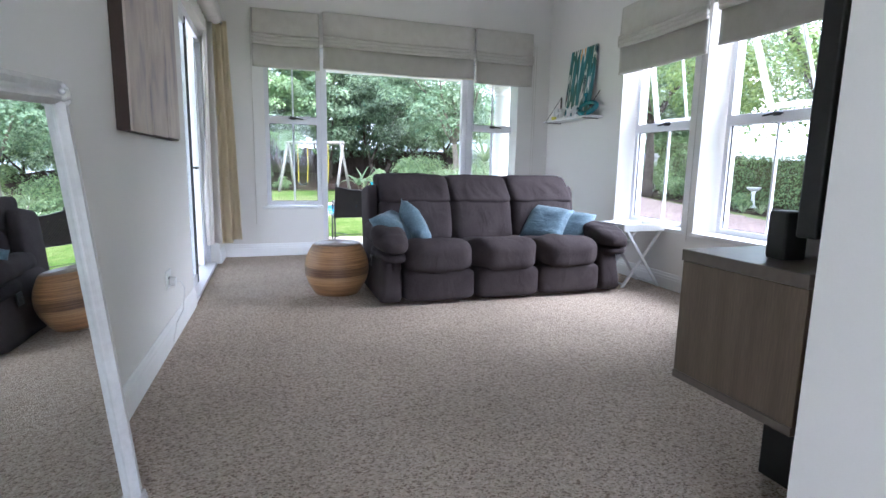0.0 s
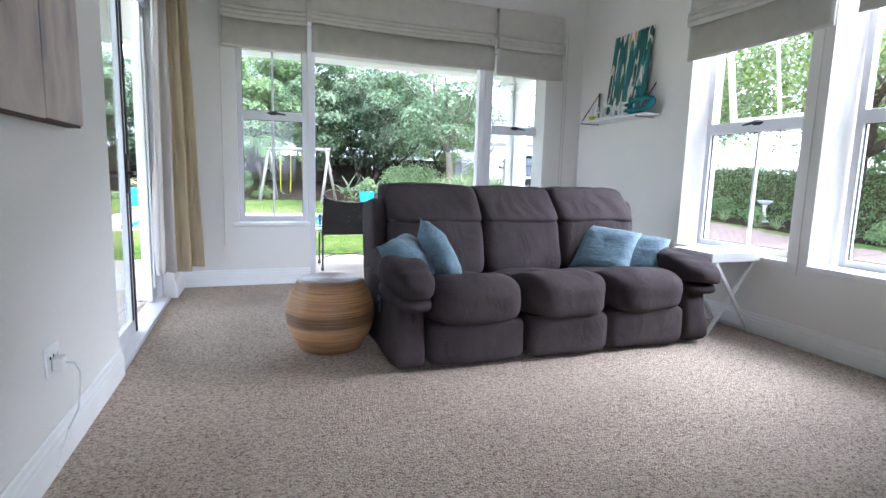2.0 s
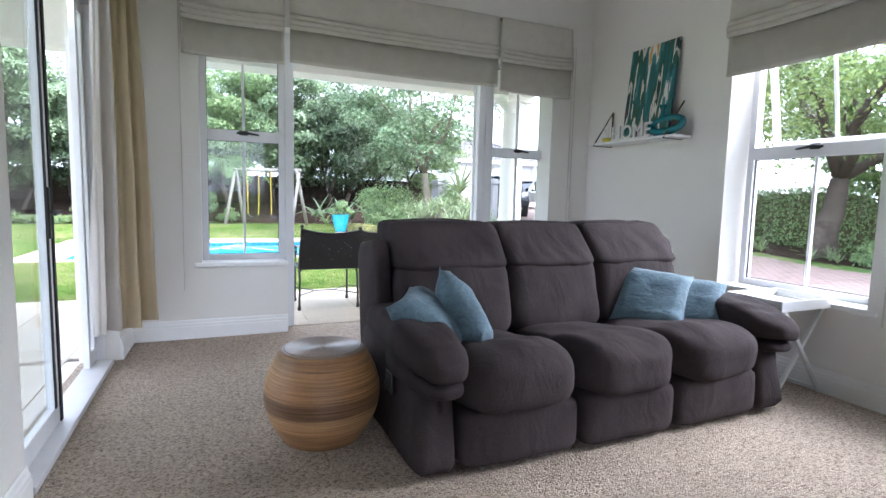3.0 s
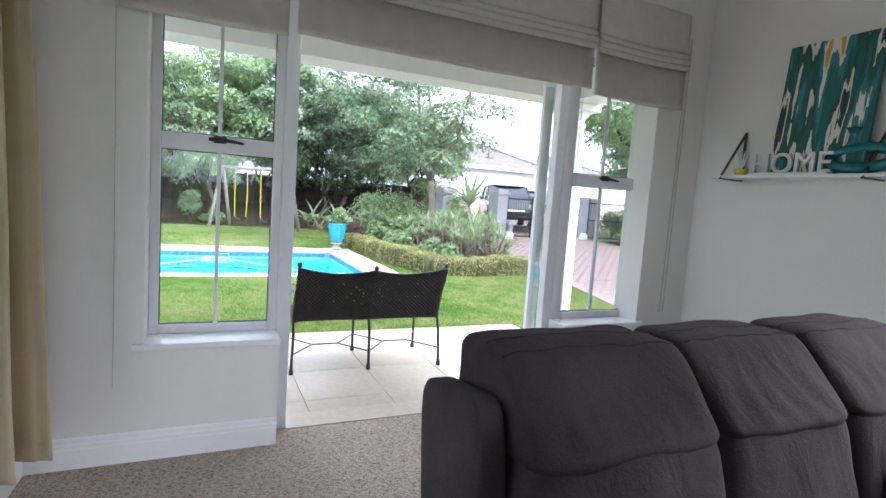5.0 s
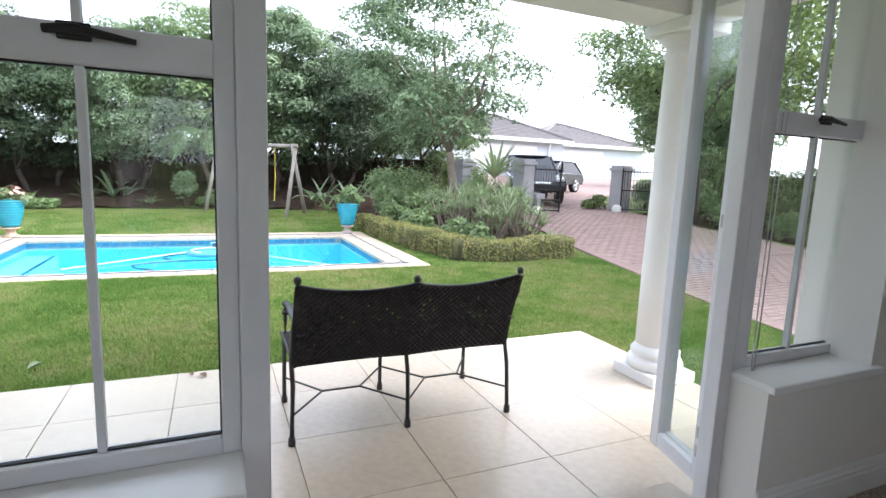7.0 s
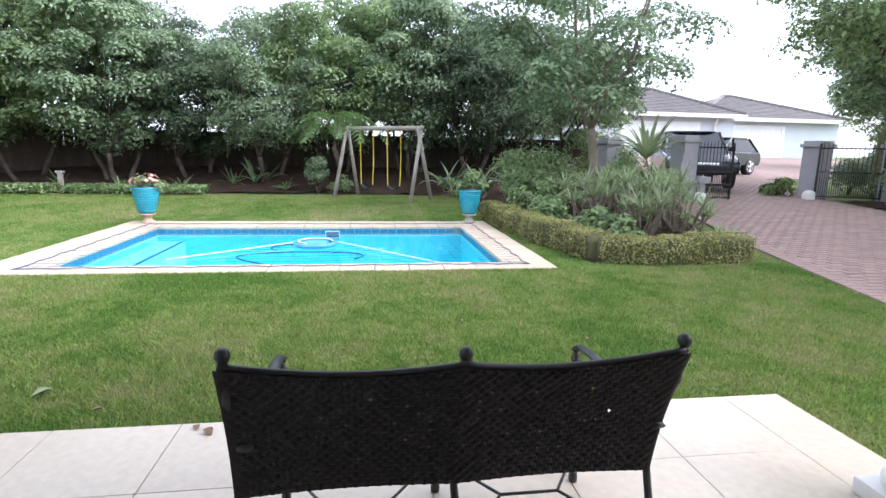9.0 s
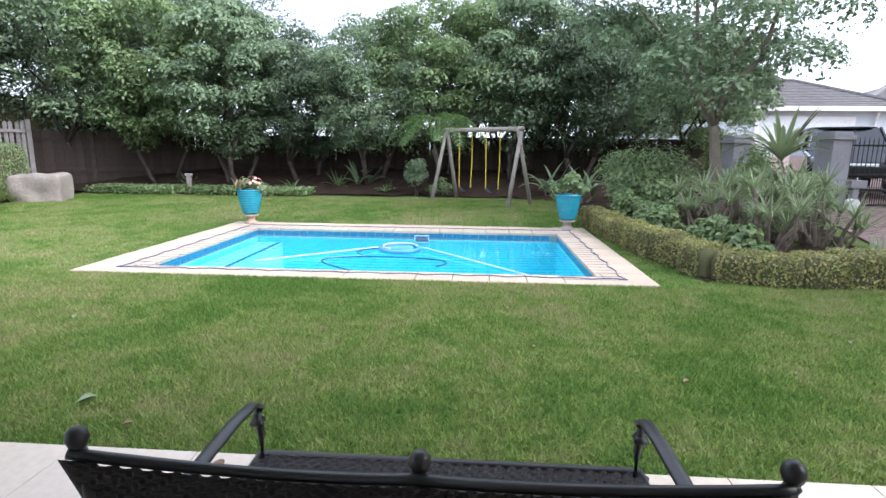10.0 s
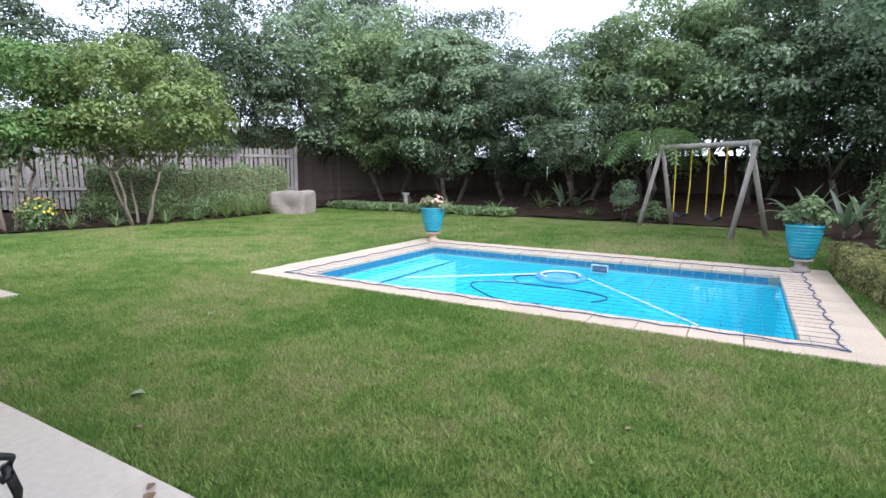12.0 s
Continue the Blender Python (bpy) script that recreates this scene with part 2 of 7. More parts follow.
def puff(bm, lo, hi, power=4.0, cuts=9, rough=0.0, scale=6.0, matrix=None):
    """A stuffed block: a cube swollen to a rounded one, with folds."""
    seen, n = {}, cuts + 1

    def corner(p):
        key = tuple(round(q * n) for q in p)
        if key not in seen:
            seen[key] = bm.verts.new(p)
        return seen[key]
    for axis in range(3):
        for sign in (-1, 1):
            for i in range(n):
                for j in range(n):
                    quad = []
                    for di, dj in ((0, 0), (1, 0), (1, 1), (0, 1)):
                        p = [0, 0, 0]
                        p[axis], p[(axis + 1) % 3], p[(axis + 2) % 3] = sign, 2 * (i + di) / n - 1, 2 * (j + dj) / n - 1
                        quad.append(corner(p))
                    bm.faces.new(quad if sign > 0 else quad[::-1])
    verts = list(seen.values())
    c, h = (Vector(lo) + Vector(hi)) / 2, (Vector(hi) - Vector(lo)) / 2
    for v in verts:
        p = v.co
        k = (abs(p.x) ** power + abs(p.y) ** power + abs(p.z) ** power) ** (1 / power)
        q = p / k
        w = Vector((c.x + q.x * h.x, c.y + q.y * h.y, c.z + q.z * h.z))
        if rough:
            w += q.normalized() * rough * noise.noise(w * scale)
        v.co = matrix @ w if matrix is not None else w
    return bm


def wall(name, axis, at, thick, span, height, holes, mat, base=0.0):
    """A wall across the axis at a place, cut into blocks round its openings (from, to, bottom, top)."""
    bm = bmesh.new()
    cuts = sorted({span[0], span[1], *[h[0] for h in holes], *[h[1] for h in holes]})
    for a, b in zip(cuts, cuts[1:]):
        mid, blocks, z = (a + b) / 2, [], base
        for h in sorted([h for h in holes if h[0] < mid < h[1]], key=lambda h: h[2]):
            blocks.append((z, h[2]))
            z = h[3]
        blocks.append((z, height))
        for z0, z1 in blocks:
            if z1 - z0 > 1e-4:
                if axis == "y":
                    box(bm, (a, at, z0), (b, at + thick, z1))
                else:
                    box(bm, (at, a, z0), (at + thick, b, z1))
    bmesh.ops.remove_doubles(bm, verts=bm.verts, dist=1e-5)
    faces = {}
    for f in bm.faces:
        faces.setdefault(tuple(round(c, 4) for c in f.calc_center_median()), []).append(f)
    bmesh.ops.delete(bm, geom=[f for fs in faces.values() if len(fs) > 1 for f in fs], context="FACES_ONLY")
    return tagged(link(name, bm, mat), kind="structure")


# ---- the room ----
W, E, N, S = -0.329, 3.575, 6.70, -1.6


def west_at(y):
    """Inner face of the west wall, a little out of square."""
    return -0.300 - 0.021 * (N - y)


def east_at(y):
    """Inner face of the east wall, thicker towards the south."""
    return E - 0.037 * (N - y)


TOP = 3.45
bm = boxes(((W - 0.2, S - 0.2, -0.12), (E + 0.2, N + 0.16, 0.0)))
tagged(link("floor", bm, CARPET), "beige and brown flecked loop-pile carpet", "carpet", kind="structure")
tagged(link("ceiling", boxes(((W - 0.2, S - 0.2, TOP), (E + 0.2, N + 0.22, TOP + 0.15))), CEILING), kind="structure")
LW, DOOR, RW = (0.165, 0.766), (0.766, 2.53), (2.53, 3.145)
SILL, HEAD = 0.555, 2.3
wall("wall_north", "y", N, 0.22, (W - 0.2, E + 0.2), TOP, [(*LW, SILL, HEAD), (*DOOR, -0.3, HEAD), (*RW, SILL, HEAD)], PAINT, -0.3)
E1, E2, LOW = (4.17, 5.07), (3.07, 3.97), 0.525
wall("wall_east", "x", E, 0.2, (S, N), TOP, [(*E1, LOW, 2.3), (*E2, LOW, 2.3)], PAINT, -0.3)
for v in bpy.data.objects["wall_east"].data.vertices:
    if v.co.x < E + 0.01:
        v.co.x = east_at(v.co.y)
        if min(abs(v.co.y - E1[1]), abs(v.co.y - E2[1])) < 1e-3:
            v.co.y += 0.06
SIDE = (4.63, 6.30)
wall("wall_west", "x", W - 0.2, 0.2, (S, N), TOP, [(*SIDE, -0.3, 2.2)], PAINT, -0.3)
for v in bpy.data.objects["wall_west"].data.vertices:
    if v.co.x > W - 0.01:
        v.co.x = west_at(v.co.y)
# unseen wall; its opening is added to go with the passage fill lamp
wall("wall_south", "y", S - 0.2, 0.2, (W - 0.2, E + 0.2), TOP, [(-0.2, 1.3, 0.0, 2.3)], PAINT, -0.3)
wall("wall_passage", "x", 1.405, 0.14, (S, 1.485), TOP, [], PAINT)
wall("wall_partition", "y", 1.345, 0.14, (1.545, E), TOP, [], PAINT)


def baseboard(name, a, b, side):
    """A moulded skirting from a to b; side is the way it faces."""
    bm, (ax, ay), (bx, by), (sx, sy) = bmesh.new(), a, b, side
    prof = [(0, 0), (0.018, 0), (0.018, 0.085), (0.015, 0.092), (0.015, 0.105), (0.010, 0.113), (0.008, 0.128), (0.004, 0.135), (0, 0.135)]
    r0 = [bm.verts.new((ax + sx * d, ay + sy * d, z * 1.03 + 0.001)) for d, z in prof]
    r1 = [bm.verts.new((bx + sx * d, by + sy * d, z * 1.03 + 0.001)) for d, z in prof]
    for i in range(len(prof)):
        j = (i + 1) % len(prof)
        bm.faces.new((r0[i], r0[j], r1[j], r1[i]))
    bm.faces.new(r0)
    bm.faces.new(r1)
    return tagged(link(name, bm, TRIM), "white moulded skirting board along the wall", "baseboard", kind="structure")


baseboard("baseboard", (west_at(S), S), (west_at(4.63), 4.63), (1, 0))
baseboard("baseboard", (west_at(6.30), 6.30), (west_at(N), N), (1, 0))
baseboard("baseboard", (west_at(N), N), (0.766, N), (0, -1))
baseboard("baseboard", (2.535, N), (E, N), (0, -1))
baseboard("baseboard", (east_at(1.485), 1.485), (E, N), (-1, 0))
baseboard("baseboard", (1.405, S), (1.405, 1.485), (-1, 0))


def window(name, axis, at, span, z0, z1, transom, label, sill_out, opened=0.0, inward=-1):
    """A white casement: outer frame, transom, thin mullion bars, panes, catch and inner sill."""
    w = thing(name, (0, 0, 0), label, "window", kind="structure")
    a, b = span

    def at3(u, d, z):
        return (u, at + d, z) if axis == "y" else (at + d, u, z)

    def bar(nm, u0, u1, za, zb, d0=-0.025, d1=0.025, mat=ALU, bev=0.004, parent=w):
        bm = bmesh.new()
        box(bm, at3(u0, d0, za), at3(u1, d1, zb), bev)
        return part(nm, bm, mat, parent)
    f = 0.045
    bar("window_frame", a, a + f, z0, z1)
    bar("window_frame", b - f, b, z0, z1)
    bar("window_frame", a + f, b - f, z0, z0 + f)
    bar("window_frame", a + f, b - f, z1 - f, z1)
    bar("transom", a + f, b - f, transom - 0.04, transom + 0.04, -0.03, 0.03)
    m = (a + b) / 2
    g = 0.006
    for za, zb in ((z0 + f, transom - 0.04),) if opened else ((z0 + f, transom - 0.04), (transom + 0.04, z1 - f)):
        bm = bmesh.new()
        for u0, u1, ga, gb in ((a + f, a + f + 0.004, za, zb), (b - f - 0.004, b - f, za, zb), (a + f + 0.004, b - f - 0.004, za, za + 0.004), (a + f + 0.004, b - f - 0.004, zb - 0.004, zb)):
            box(bm, at3(u0, -0.007, ga), at3(u1, 0.007, gb))
        part("gasket", bm, RUBBER, w, "thin black glazing gasket")
    bar("pane", a + f - g, b - f + g, z0 + f - g, transom - 0.04 + g, -0.003, 0.003, GLASS, 0).visible_shadow = False
    bar("mullion", m - 0.009, m + 0.009, z0 + f, transom - 0.04, -0.012, 0.012, ALU, 0.002)
    if opened:
        sash = new("sash")
        sash.parent = w
        out = -inward
        hinge = Matrix.Translation(at3(0, out * 0.03, z1 - f))
        turn = Matrix.Rotation(radians(opened) * (-out), 4, "Y" if axis == "x" else "X")
        h = z1 - f - (transom + 0.04)

        def sbar(nm, u0, u1, za, zb, mat=ALU, t=0.018):
            bm = bmesh.new()
            lo, hi = ((u0, -t, za), (u1, t, zb)) if axis == "y" else ((-t, u0, za), (t, u1, zb))
            box(bm, lo, hi, 0.003 if mat is ALU else 0)
            bmesh.ops.transform(bm, matrix=hinge @ turn, verts=bm.verts)
            return part(nm, bm, mat, sash)
        sbar("sash_rail", a + f, b - f, -0.035, 0)
        sbar("sash_rail", a + f, b - f, -h, -h + 0.035)
        sbar("sash_stile", a + f, a + f + 0.035, -h + 0.035, -0.035)
        sbar("sash_stile", b - f - 0.035, b - f, -h + 0.035, -0.035)
        sbar("mullion", m - 0.009, m + 0.009, -h + 0.035, -0.035, t=0.01)
        sbar("pane", a + f + 0.03, b - f - 0.03, -h + 0.03, -0.03, GLASS, 0.003).visible_shadow = False
    else:
        bar("pane", a + f - g, b - f + g, transom + 0.04 - g, z1 - f + g, -0.003, 0.003, GLASS, 0).visible_shadow = False
        bar("mullion", m - 0.009, m + 0.009, transom + 0.04, z1 - f, -0.012, 0.012, ALU, 0.002)
    bm = bmesh.new()
    i = inward
    tube(bm, [at3(m - 0.05, i * 0.045, transom + 0.02), at3(m, i * 0.05, transom + 0.025), at3(m + 0.11, i * 0.045, transom + 0.012)], [0.009, 0.011, 0.006], 8)
    box(bm, at3(m - 0.03, i * 0.03, transom + 0.005), at3(m + 0.03, i * 0.042, transom + 0.04), 0.003)
    part("catch", bm, BLACK, w, "black metal window catch")
    bm = bmesh.new()
    box(bm, at3(a - 0.05, inward * sill_out, z0 - 0.03), at3(b + (0.05 if axis == "x" else 0.0), inward * 0.025, z0 + 0.002), 0.006)
    part("window_sill", bm, TRIM, w)
    return w


WIN = "white aluminium casement window with a black catch"
window("window_1", "y", N + 0.185, LW, SILL, HEAD, 1.5, WIN + " beside the patio door", 0.21)
part("frame_post", boxes(((2.531, N + 0.15, SILL), (2.574, N + 0.215, HEAD - 0.002)), bevel=0.003), ALU, bpy.data.objects["window_1"])
window("window_2", "y", N + 0.185, (2.575, 3.195), SILL, HEAD, 1.5, WIN + " beside the folded doors", 0.21)
window("window_3", "x", E + 0.10, E1, LOW, 2.3, 1.42, "white sash-style window with its top pane tilted open", 0.20, 11)
window("window_4", "x", E + 0.10, E2, LOW, 2.3, 1.42, "white window, top pane tilted open, facing the driveway", 0.24, 24)

# ---- ground ----
def smooth(a, b, x):
    t = np.clip((np.asarray(x, float) - a) / (b - a), 0, 1)
    return t * t * (3 - 2 * t)


def level(x, y):
    """Height of the garden: it rises gently away from the house, more along the drive."""
    far = np.clip(np.asarray(y, float) - 9.4, 0, 60)
    z = -0.205 + 0.0155 * np.minimum(far, 30) + 0.030 * smooth(4.0, 9.5, x) * far * (1 - smooth(36, 60, far))
    off = np.hypot(np.maximum(np.maximum(-2.86 - x, x - 3.70), 0), np.maximum(np.maximum(12.7 - y, y - 16.95), 0))
    near = 1 - smooth(0.05, 1.8, off)
    return z * (1 - near) - 0.142 * near


def sheet(name, xs, ys, mat, lift=0.0, keep=None, rough=0.0):
    xs, ys = np.asarray(xs, float), np.asarray(ys, float)
    gx, gy = np.meshgrid(xs, ys)
    gz = level(gx, gy) + lift + (rng.normal(0, rough, gx.shape) if rough else 0)
    verts = np.stack([gx, gy, gz], -1).reshape(-1, 3)
    nx, faces = len(xs), []
    for j in range(len(ys) - 1):
        for i in range(nx - 1):
            if keep is None or keep((xs[i] + xs[i + 1]) / 2, (ys[j] + ys[j + 1]) / 2):
                faces.append((j * nx + i, j * nx + i + 1, (j + 1) * nx + i + 1, (j + 1) * nx + i))
    me = bpy.data.meshes.new(name)
    me.from_pydata(verts.tolist(), [], faces)
    me.polygons.foreach_set("use_smooth", [True] * len(faces))
    me.materials.append(mat)
    return new(name, me)


POOL = (-2.18, 3.12, 13.05, 16.25)      # water's edge: x from, to, y from, to
EDGE = (-2.86, 3.70, 12.70, 16.95)      # outer edge of the coping
DECK = -0.125
xs = sorted({*np.linspace(-16, 22, 77).round(3), *EDGE[:2], -900, -300, -100, -50, -30, -20, 28, 36, 50, 90, 300, 900})
ys = sorted({*np.linspace(-4, 40, 89).round(3), *EDGE[2:], -900, -300, -100, -40, -15, 46, 60, 100, 300, 900})
tagged(sheet("ground", xs, ys, LAWN, 0, lambda x, y: not (EDGE[0] < x < EDGE[1] and EDGE[2] < y < EDGE[3])), "mown green lawn with dry patches", "lawn", kind="structure")

# ---- patio ----
PAT = -0.164
BRICK = material("red_brown_paver", (0.29, 0.205, 0.178), 0.85, second=(0.245, 0.175, 0.155), scale=5, fine=60, bump=0.5, depth=0.004, spec=0.2, detail=0.5)
COPING = material("sandstone_coping", (0.50, 0.405, 0.30), 0.8, second=(0.43, 0.345, 0.255), scale=3, fine=50, bump=0.35, depth=0.003, detail=0.3, vary=0.06)
bm = boxes(((-4.1, -3, -0.34), (-0.54, 9.375, PAT - 0.012)), ((-0.54, 6.93, -0.34), (3.85, 9.375, PAT - 0.012)), ((-9, 2, -0.34), (-4.1, 10.665, PAT - 0.012)))
patio = tagged(link("patio_floor", bm, GROUT), "cream ceramic tiled patio with thin dark joints", "patio floor", kind="structure")
tile_meshes = {}


def piece(name, sx, sy, sz, mat, parent, place, bevel=0.004, turn=0.0, store=tile_meshes):
    """One tile, paver or board that shares its mesh with the alike ones."""
    key = (name, round(sx, 3), round(sy, 3), round(sz, 3), mat.name)
    if key not in store:
        bm = bmesh.new()
        box(bm, (-sx / 2, -sy / 2, -sz), (sx / 2, sy / 2, 0), bevel, 1)
        me = bpy.data.meshes.new(name)
        bm.to_mesh(me)
        bm.free()
        me.materials.append(mat)
        store[key] = me
    ob = new(name, store[key])
    ob.parent = parent
    ob.matrix_basis = pose(*place, 0, 0, turn)
    return ob


def tiles(x_lines, y_lines, gap=0.003):
    for x0, x1 in zip(x_lines, x_lines[1:]):
        for y0, y1 in zip(y_lines, y_lines[1:]):
            piece("tile", x1 - x0 - gap, y1 - y0 - gap, 0.012, TILE, patio, ((x0 + x1) / 2, (y0 + y1) / 2, PAT), 0.002)


xl = [3.50 - 0.607 * k for k in range(13)]
front_rows = [6.93, 7.61, 8.215, 8.82, 9.385]
tiles([3.50, 3.86], front_rows)
tiles([x for x in xl[::-1] if x > -0.2], front_rows)
tiles([x for x in xl[::-1] if x < -0.1], front_rows)
tiles([x for x in xl[::-1] if x < -0.70], [7.61 - 0.605 * k for k in range(8, 0, -1)] + [6.93])
tiles([-0.747, -0.545], [7.61 - 0.605 * k for k in range(8, 0, -1)] + [6.93])
tiles([-4.1 - 0.607 * k for k in range(4, -1, -1)], [10.675 - 0.605 * k for k in range(5, -1, -1)])

col = thing("patio_column", (3.67, 8.30, PAT), "white plastered round column on a square plinth", "column", kind="structure")
bm = bmesh.new()
box(bm, (-0.2, -0.2, 0), (0.2, 0.2, 0.075), 0.006)
part("plinth", bm, PLASTER, col)
bm = lathe(bmesh.new(), [(0.185, 0.075), (0.197, 0.095), (0.197, 0.125), (0.185, 0.148), (0.165, 0.152), (0.160, 0.172), (0.172, 0.185), (0.172, 0.21), (0.155, 0.225), (0.143, 0.25)], 40)
part("column_base", bm, PLASTER, col, smooth=True)
bm = lathe(bmesh.new(), [(0.143, 0.24), (0.142, 0.8), (0.132, 1.6), (0.120, 2.25), (0.135, 2.262), (0.135, 2.285), (0.120, 2.297), (0.122, 2.33), (0.165, 2.375), (0.172, 2.40)], 40)
part("column_shaft", bm, PLASTER, col, smooth=True)
bm = bmesh.new()
box(bm, (-0.19, -0.19, 2.40), (0.19, 0.19, 2.47), 0.006)
part("capital_slab", bm, PLASTER, col)
BEAM = 2.306
pilaster = thing("pilaster", (3.66, 7.085, PAT), "white plastered pilaster against the house wall under the beam", "pilaster", kind="structure")
part("shaft", boxes(((-0.155, -0.16, 0.12), (0.15, 0.15, BEAM - PAT - 0.002)), bevel=0.004), PLASTER, pilaster)
part("plinth", boxes(((-0.17, -0.16, 0.0), (0.165, 0.165, 0.119)), bevel=0.004), PLASTER, pilaster)
bm = boxes(((-4.2, 8.14, BEAM), (3.83, 8.46, 2.75)), ((3.51, 6.93, BEAM), (3.83, 8.138, 2.75)))
tagged(link("patio_beam", bm, PLASTER), "cream plastered beam round the patio roof", "beam", kind="structure")
tagged(link("patio_ceiling", boxes(((-4.2, 6.93, 2.752), (4.1, 8.75, 2.86)), ((-4.2, -3, 2.752), (-0.54, 6.928, 2.86))), CEILING), kind="structure")
ROOFT = material("grey_roof_tile", (0.12, 0.11, 0.108), 0.8, second=(0.165, 0.15, 0.145), scale=2, fine=30, bump=0.5, depth=0.01)
bm = bmesh.new()
for lo, hi in (((-4.4, 6.93, 2.864), (4.3, 8.95, 2.95)), ((-4.4, -3, 2.864), (-0.54, 6.928, 2.95)), ((-0.9, -2.2, 3.62), (4.1, 7.2, 3.75))):
    box(bm, lo, hi)
tagged(link("house_roof", bm, ROOFT), kind="structure")

# ---- patio doors ----
GREYALU = material("silver_aluminium", (0.5, 0.51, 0.53), 0.35, 0.6, second=(0.44, 0.45, 0.47), scale=9, fine=90, bump=0.04, detail=0.1)
door = thing("door_1", (0, 0, 0), "white aluminium folding patio door, folded open outwards", "door", kind="structure")
for lo, hi in (((0.7665, N + 0.15, 0.0), (0.835, N + 0.215, HEAD)), ((2.465, N + 0.15, 0.0), (2.5295, N + 0.215, HEAD)), ((0.835, N + 0.15, HEAD - 0.06), (2.465, N + 0.215, HEAD - 0.002))):
    part("door_frame", boxes((lo, hi), bevel=0.004), ALU, door)
part("threshold", boxes(((0.835, N + 0.14, -0.16), (2.463, N + 0.33, 0.006)), bevel=0.004), TILE, door)
for k, (ax, ay, bx, by) in enumerate(((2.545, 6.93, 2.645, 7.30), (2.585, 6.935, 2.685, 7.30))):
    leaf = new("door_leaf")
    leaf.parent = door
    d, side = Vector((bx - ax, by - ay, 0)).normalized(), 0.018
    m = Matrix.LocRotScale((ax, ay, 0.02), Euler((0, 0, math.atan2(d.y, d.x))), None)
    w, h = math.hypot(bx - ax, by - ay), HEAD - 0.09
    for nm, lo, hi, mat, bv in (("stile", (0, -side, 0), (0.06, side, h), ALU, 0.004), ("stile", (w - 0.06, -side, 0), (w, side, h), ALU, 0.004),
                                ("rail", (0.06, -side, 0), (w - 0.06, side, 0.07), ALU, 0.004), ("rail", (0.06, -side, h - 0.07), (w - 0.06, side, h), ALU, 0.004),
                                ("pane", (0.055, -0.003, 0.065), (w - 0.055, 0.003, h - 0.065), GLASS, 0)):
        bm = bmesh.new()
        box(bm, lo, hi, bv)
        bmesh.ops.transform(bm, matrix=m, verts=bm.verts)
        p = part(nm, bm, mat, leaf)
        p.visible_shadow = mat is not GLASS
bm = bmesh.new()
for z in (0.16, 0.24, 1.1, 2.05):
    box(bm, (2.49, 6.9, z), (2.525, 6.945, z + 0.05), 0.003)
part("hinge", bm, GREYALU, door)

side = thing("door_2", (0, 0, 0), "white framed glass side door standing ajar", "door", kind="structure")
X0 = W - 0.10
for lo, hi in (((X0 - 0.04, 4.632, 0.0), (X0 + 0.04, 4.69, 2.2)), ((X0 - 0.04, 6.24, 0.0), (X0 + 0.04, 6.298, 2.2)), ((X0 - 0.04, 4.69, 2.13), (X0 + 0.04, 6.24, 2.198)), ((X0 - 0.04, 4.69, 0.0), (X0 + 0.095, 6.24, 0.03))):
    part("door_frame", boxes((lo, hi), bevel=0.004), ALU, side)
for y0, y1, x, stile in ((4.70, 5.28, X0 + 0.018, 0.07), (6.05, 6.235, X0 - 0.012, 0.05)):
    leaf = new("door_leaf")
    leaf.parent = side
    part("stile", boxes(((x - 0.016, y0, 0.035), (x + 0.016, y0 + 0.05, 2.125)), bevel=0.003), ALU, leaf)
    part("stile", boxes(((x - 0.016, y1 - stile, 0.035), (x + 0.016, y1, 2.125)), bevel=0.003), ALU, leaf)
    part("rail", boxes(((x - 0.016, y0 + 0.05, 0.035), (x + 0.016, y1 - stile, 0.12)), bevel=0.003), ALU, leaf)
    part("rail", boxes(((x - 0.016, y0 + 0.05, 2.06), (x + 0.016, y1 - stile, 2.125)), bevel=0.003), ALU, leaf)
    part("pane", boxes(((x - 0.003, y0 + 0.045, 0.115), (x + 0.003, y1 - stile + 0.005, 2.065))), GLASS, leaf).visible_shadow = False
    if stile > 0.06:
        part("gasket", boxes(((x - 0.02, y1, 0.035), (x + 0.022, y1 + 0.03, 2.125)), ((x + 0.0165, y1 - 0.075, 0.12), (x + 0.021, y1 - 0.05, 2.06))), RUBBER, leaf)
        bm = boxes(((x + 0.0165, y1 - 0.045, 0.86), (x + 0.026, y1 - 0.018, 1.08)), bevel=0.003)
        tube(bm, [(x + 0.02, y1 - 0.03, 0.975), (x + 0.06, y1 - 0.03, 0.975), (x + 0.065, y1 - 0.04, 0.975), (x + 0.065, y1 - 0.14, 0.972)], 0.009, 8)
        part("handle", bm, BLACK, leaf, "black lever door handle")

# ---- pool ----
WATERLINE = material("pool_blue_tile", (0.022, 0.155, 0.27), 0.2, second=(0.035, 0.21, 0.35), scale=14, fine=40, bump=0.1, detail=0.3)
SHELL = material("pool_blue_plaster", (0.12, 0.69, 0.79), 0.6, second=(0.16, 0.75, 0.83), scale=1.2, fine=30, bump=0.1, detail=0.12)


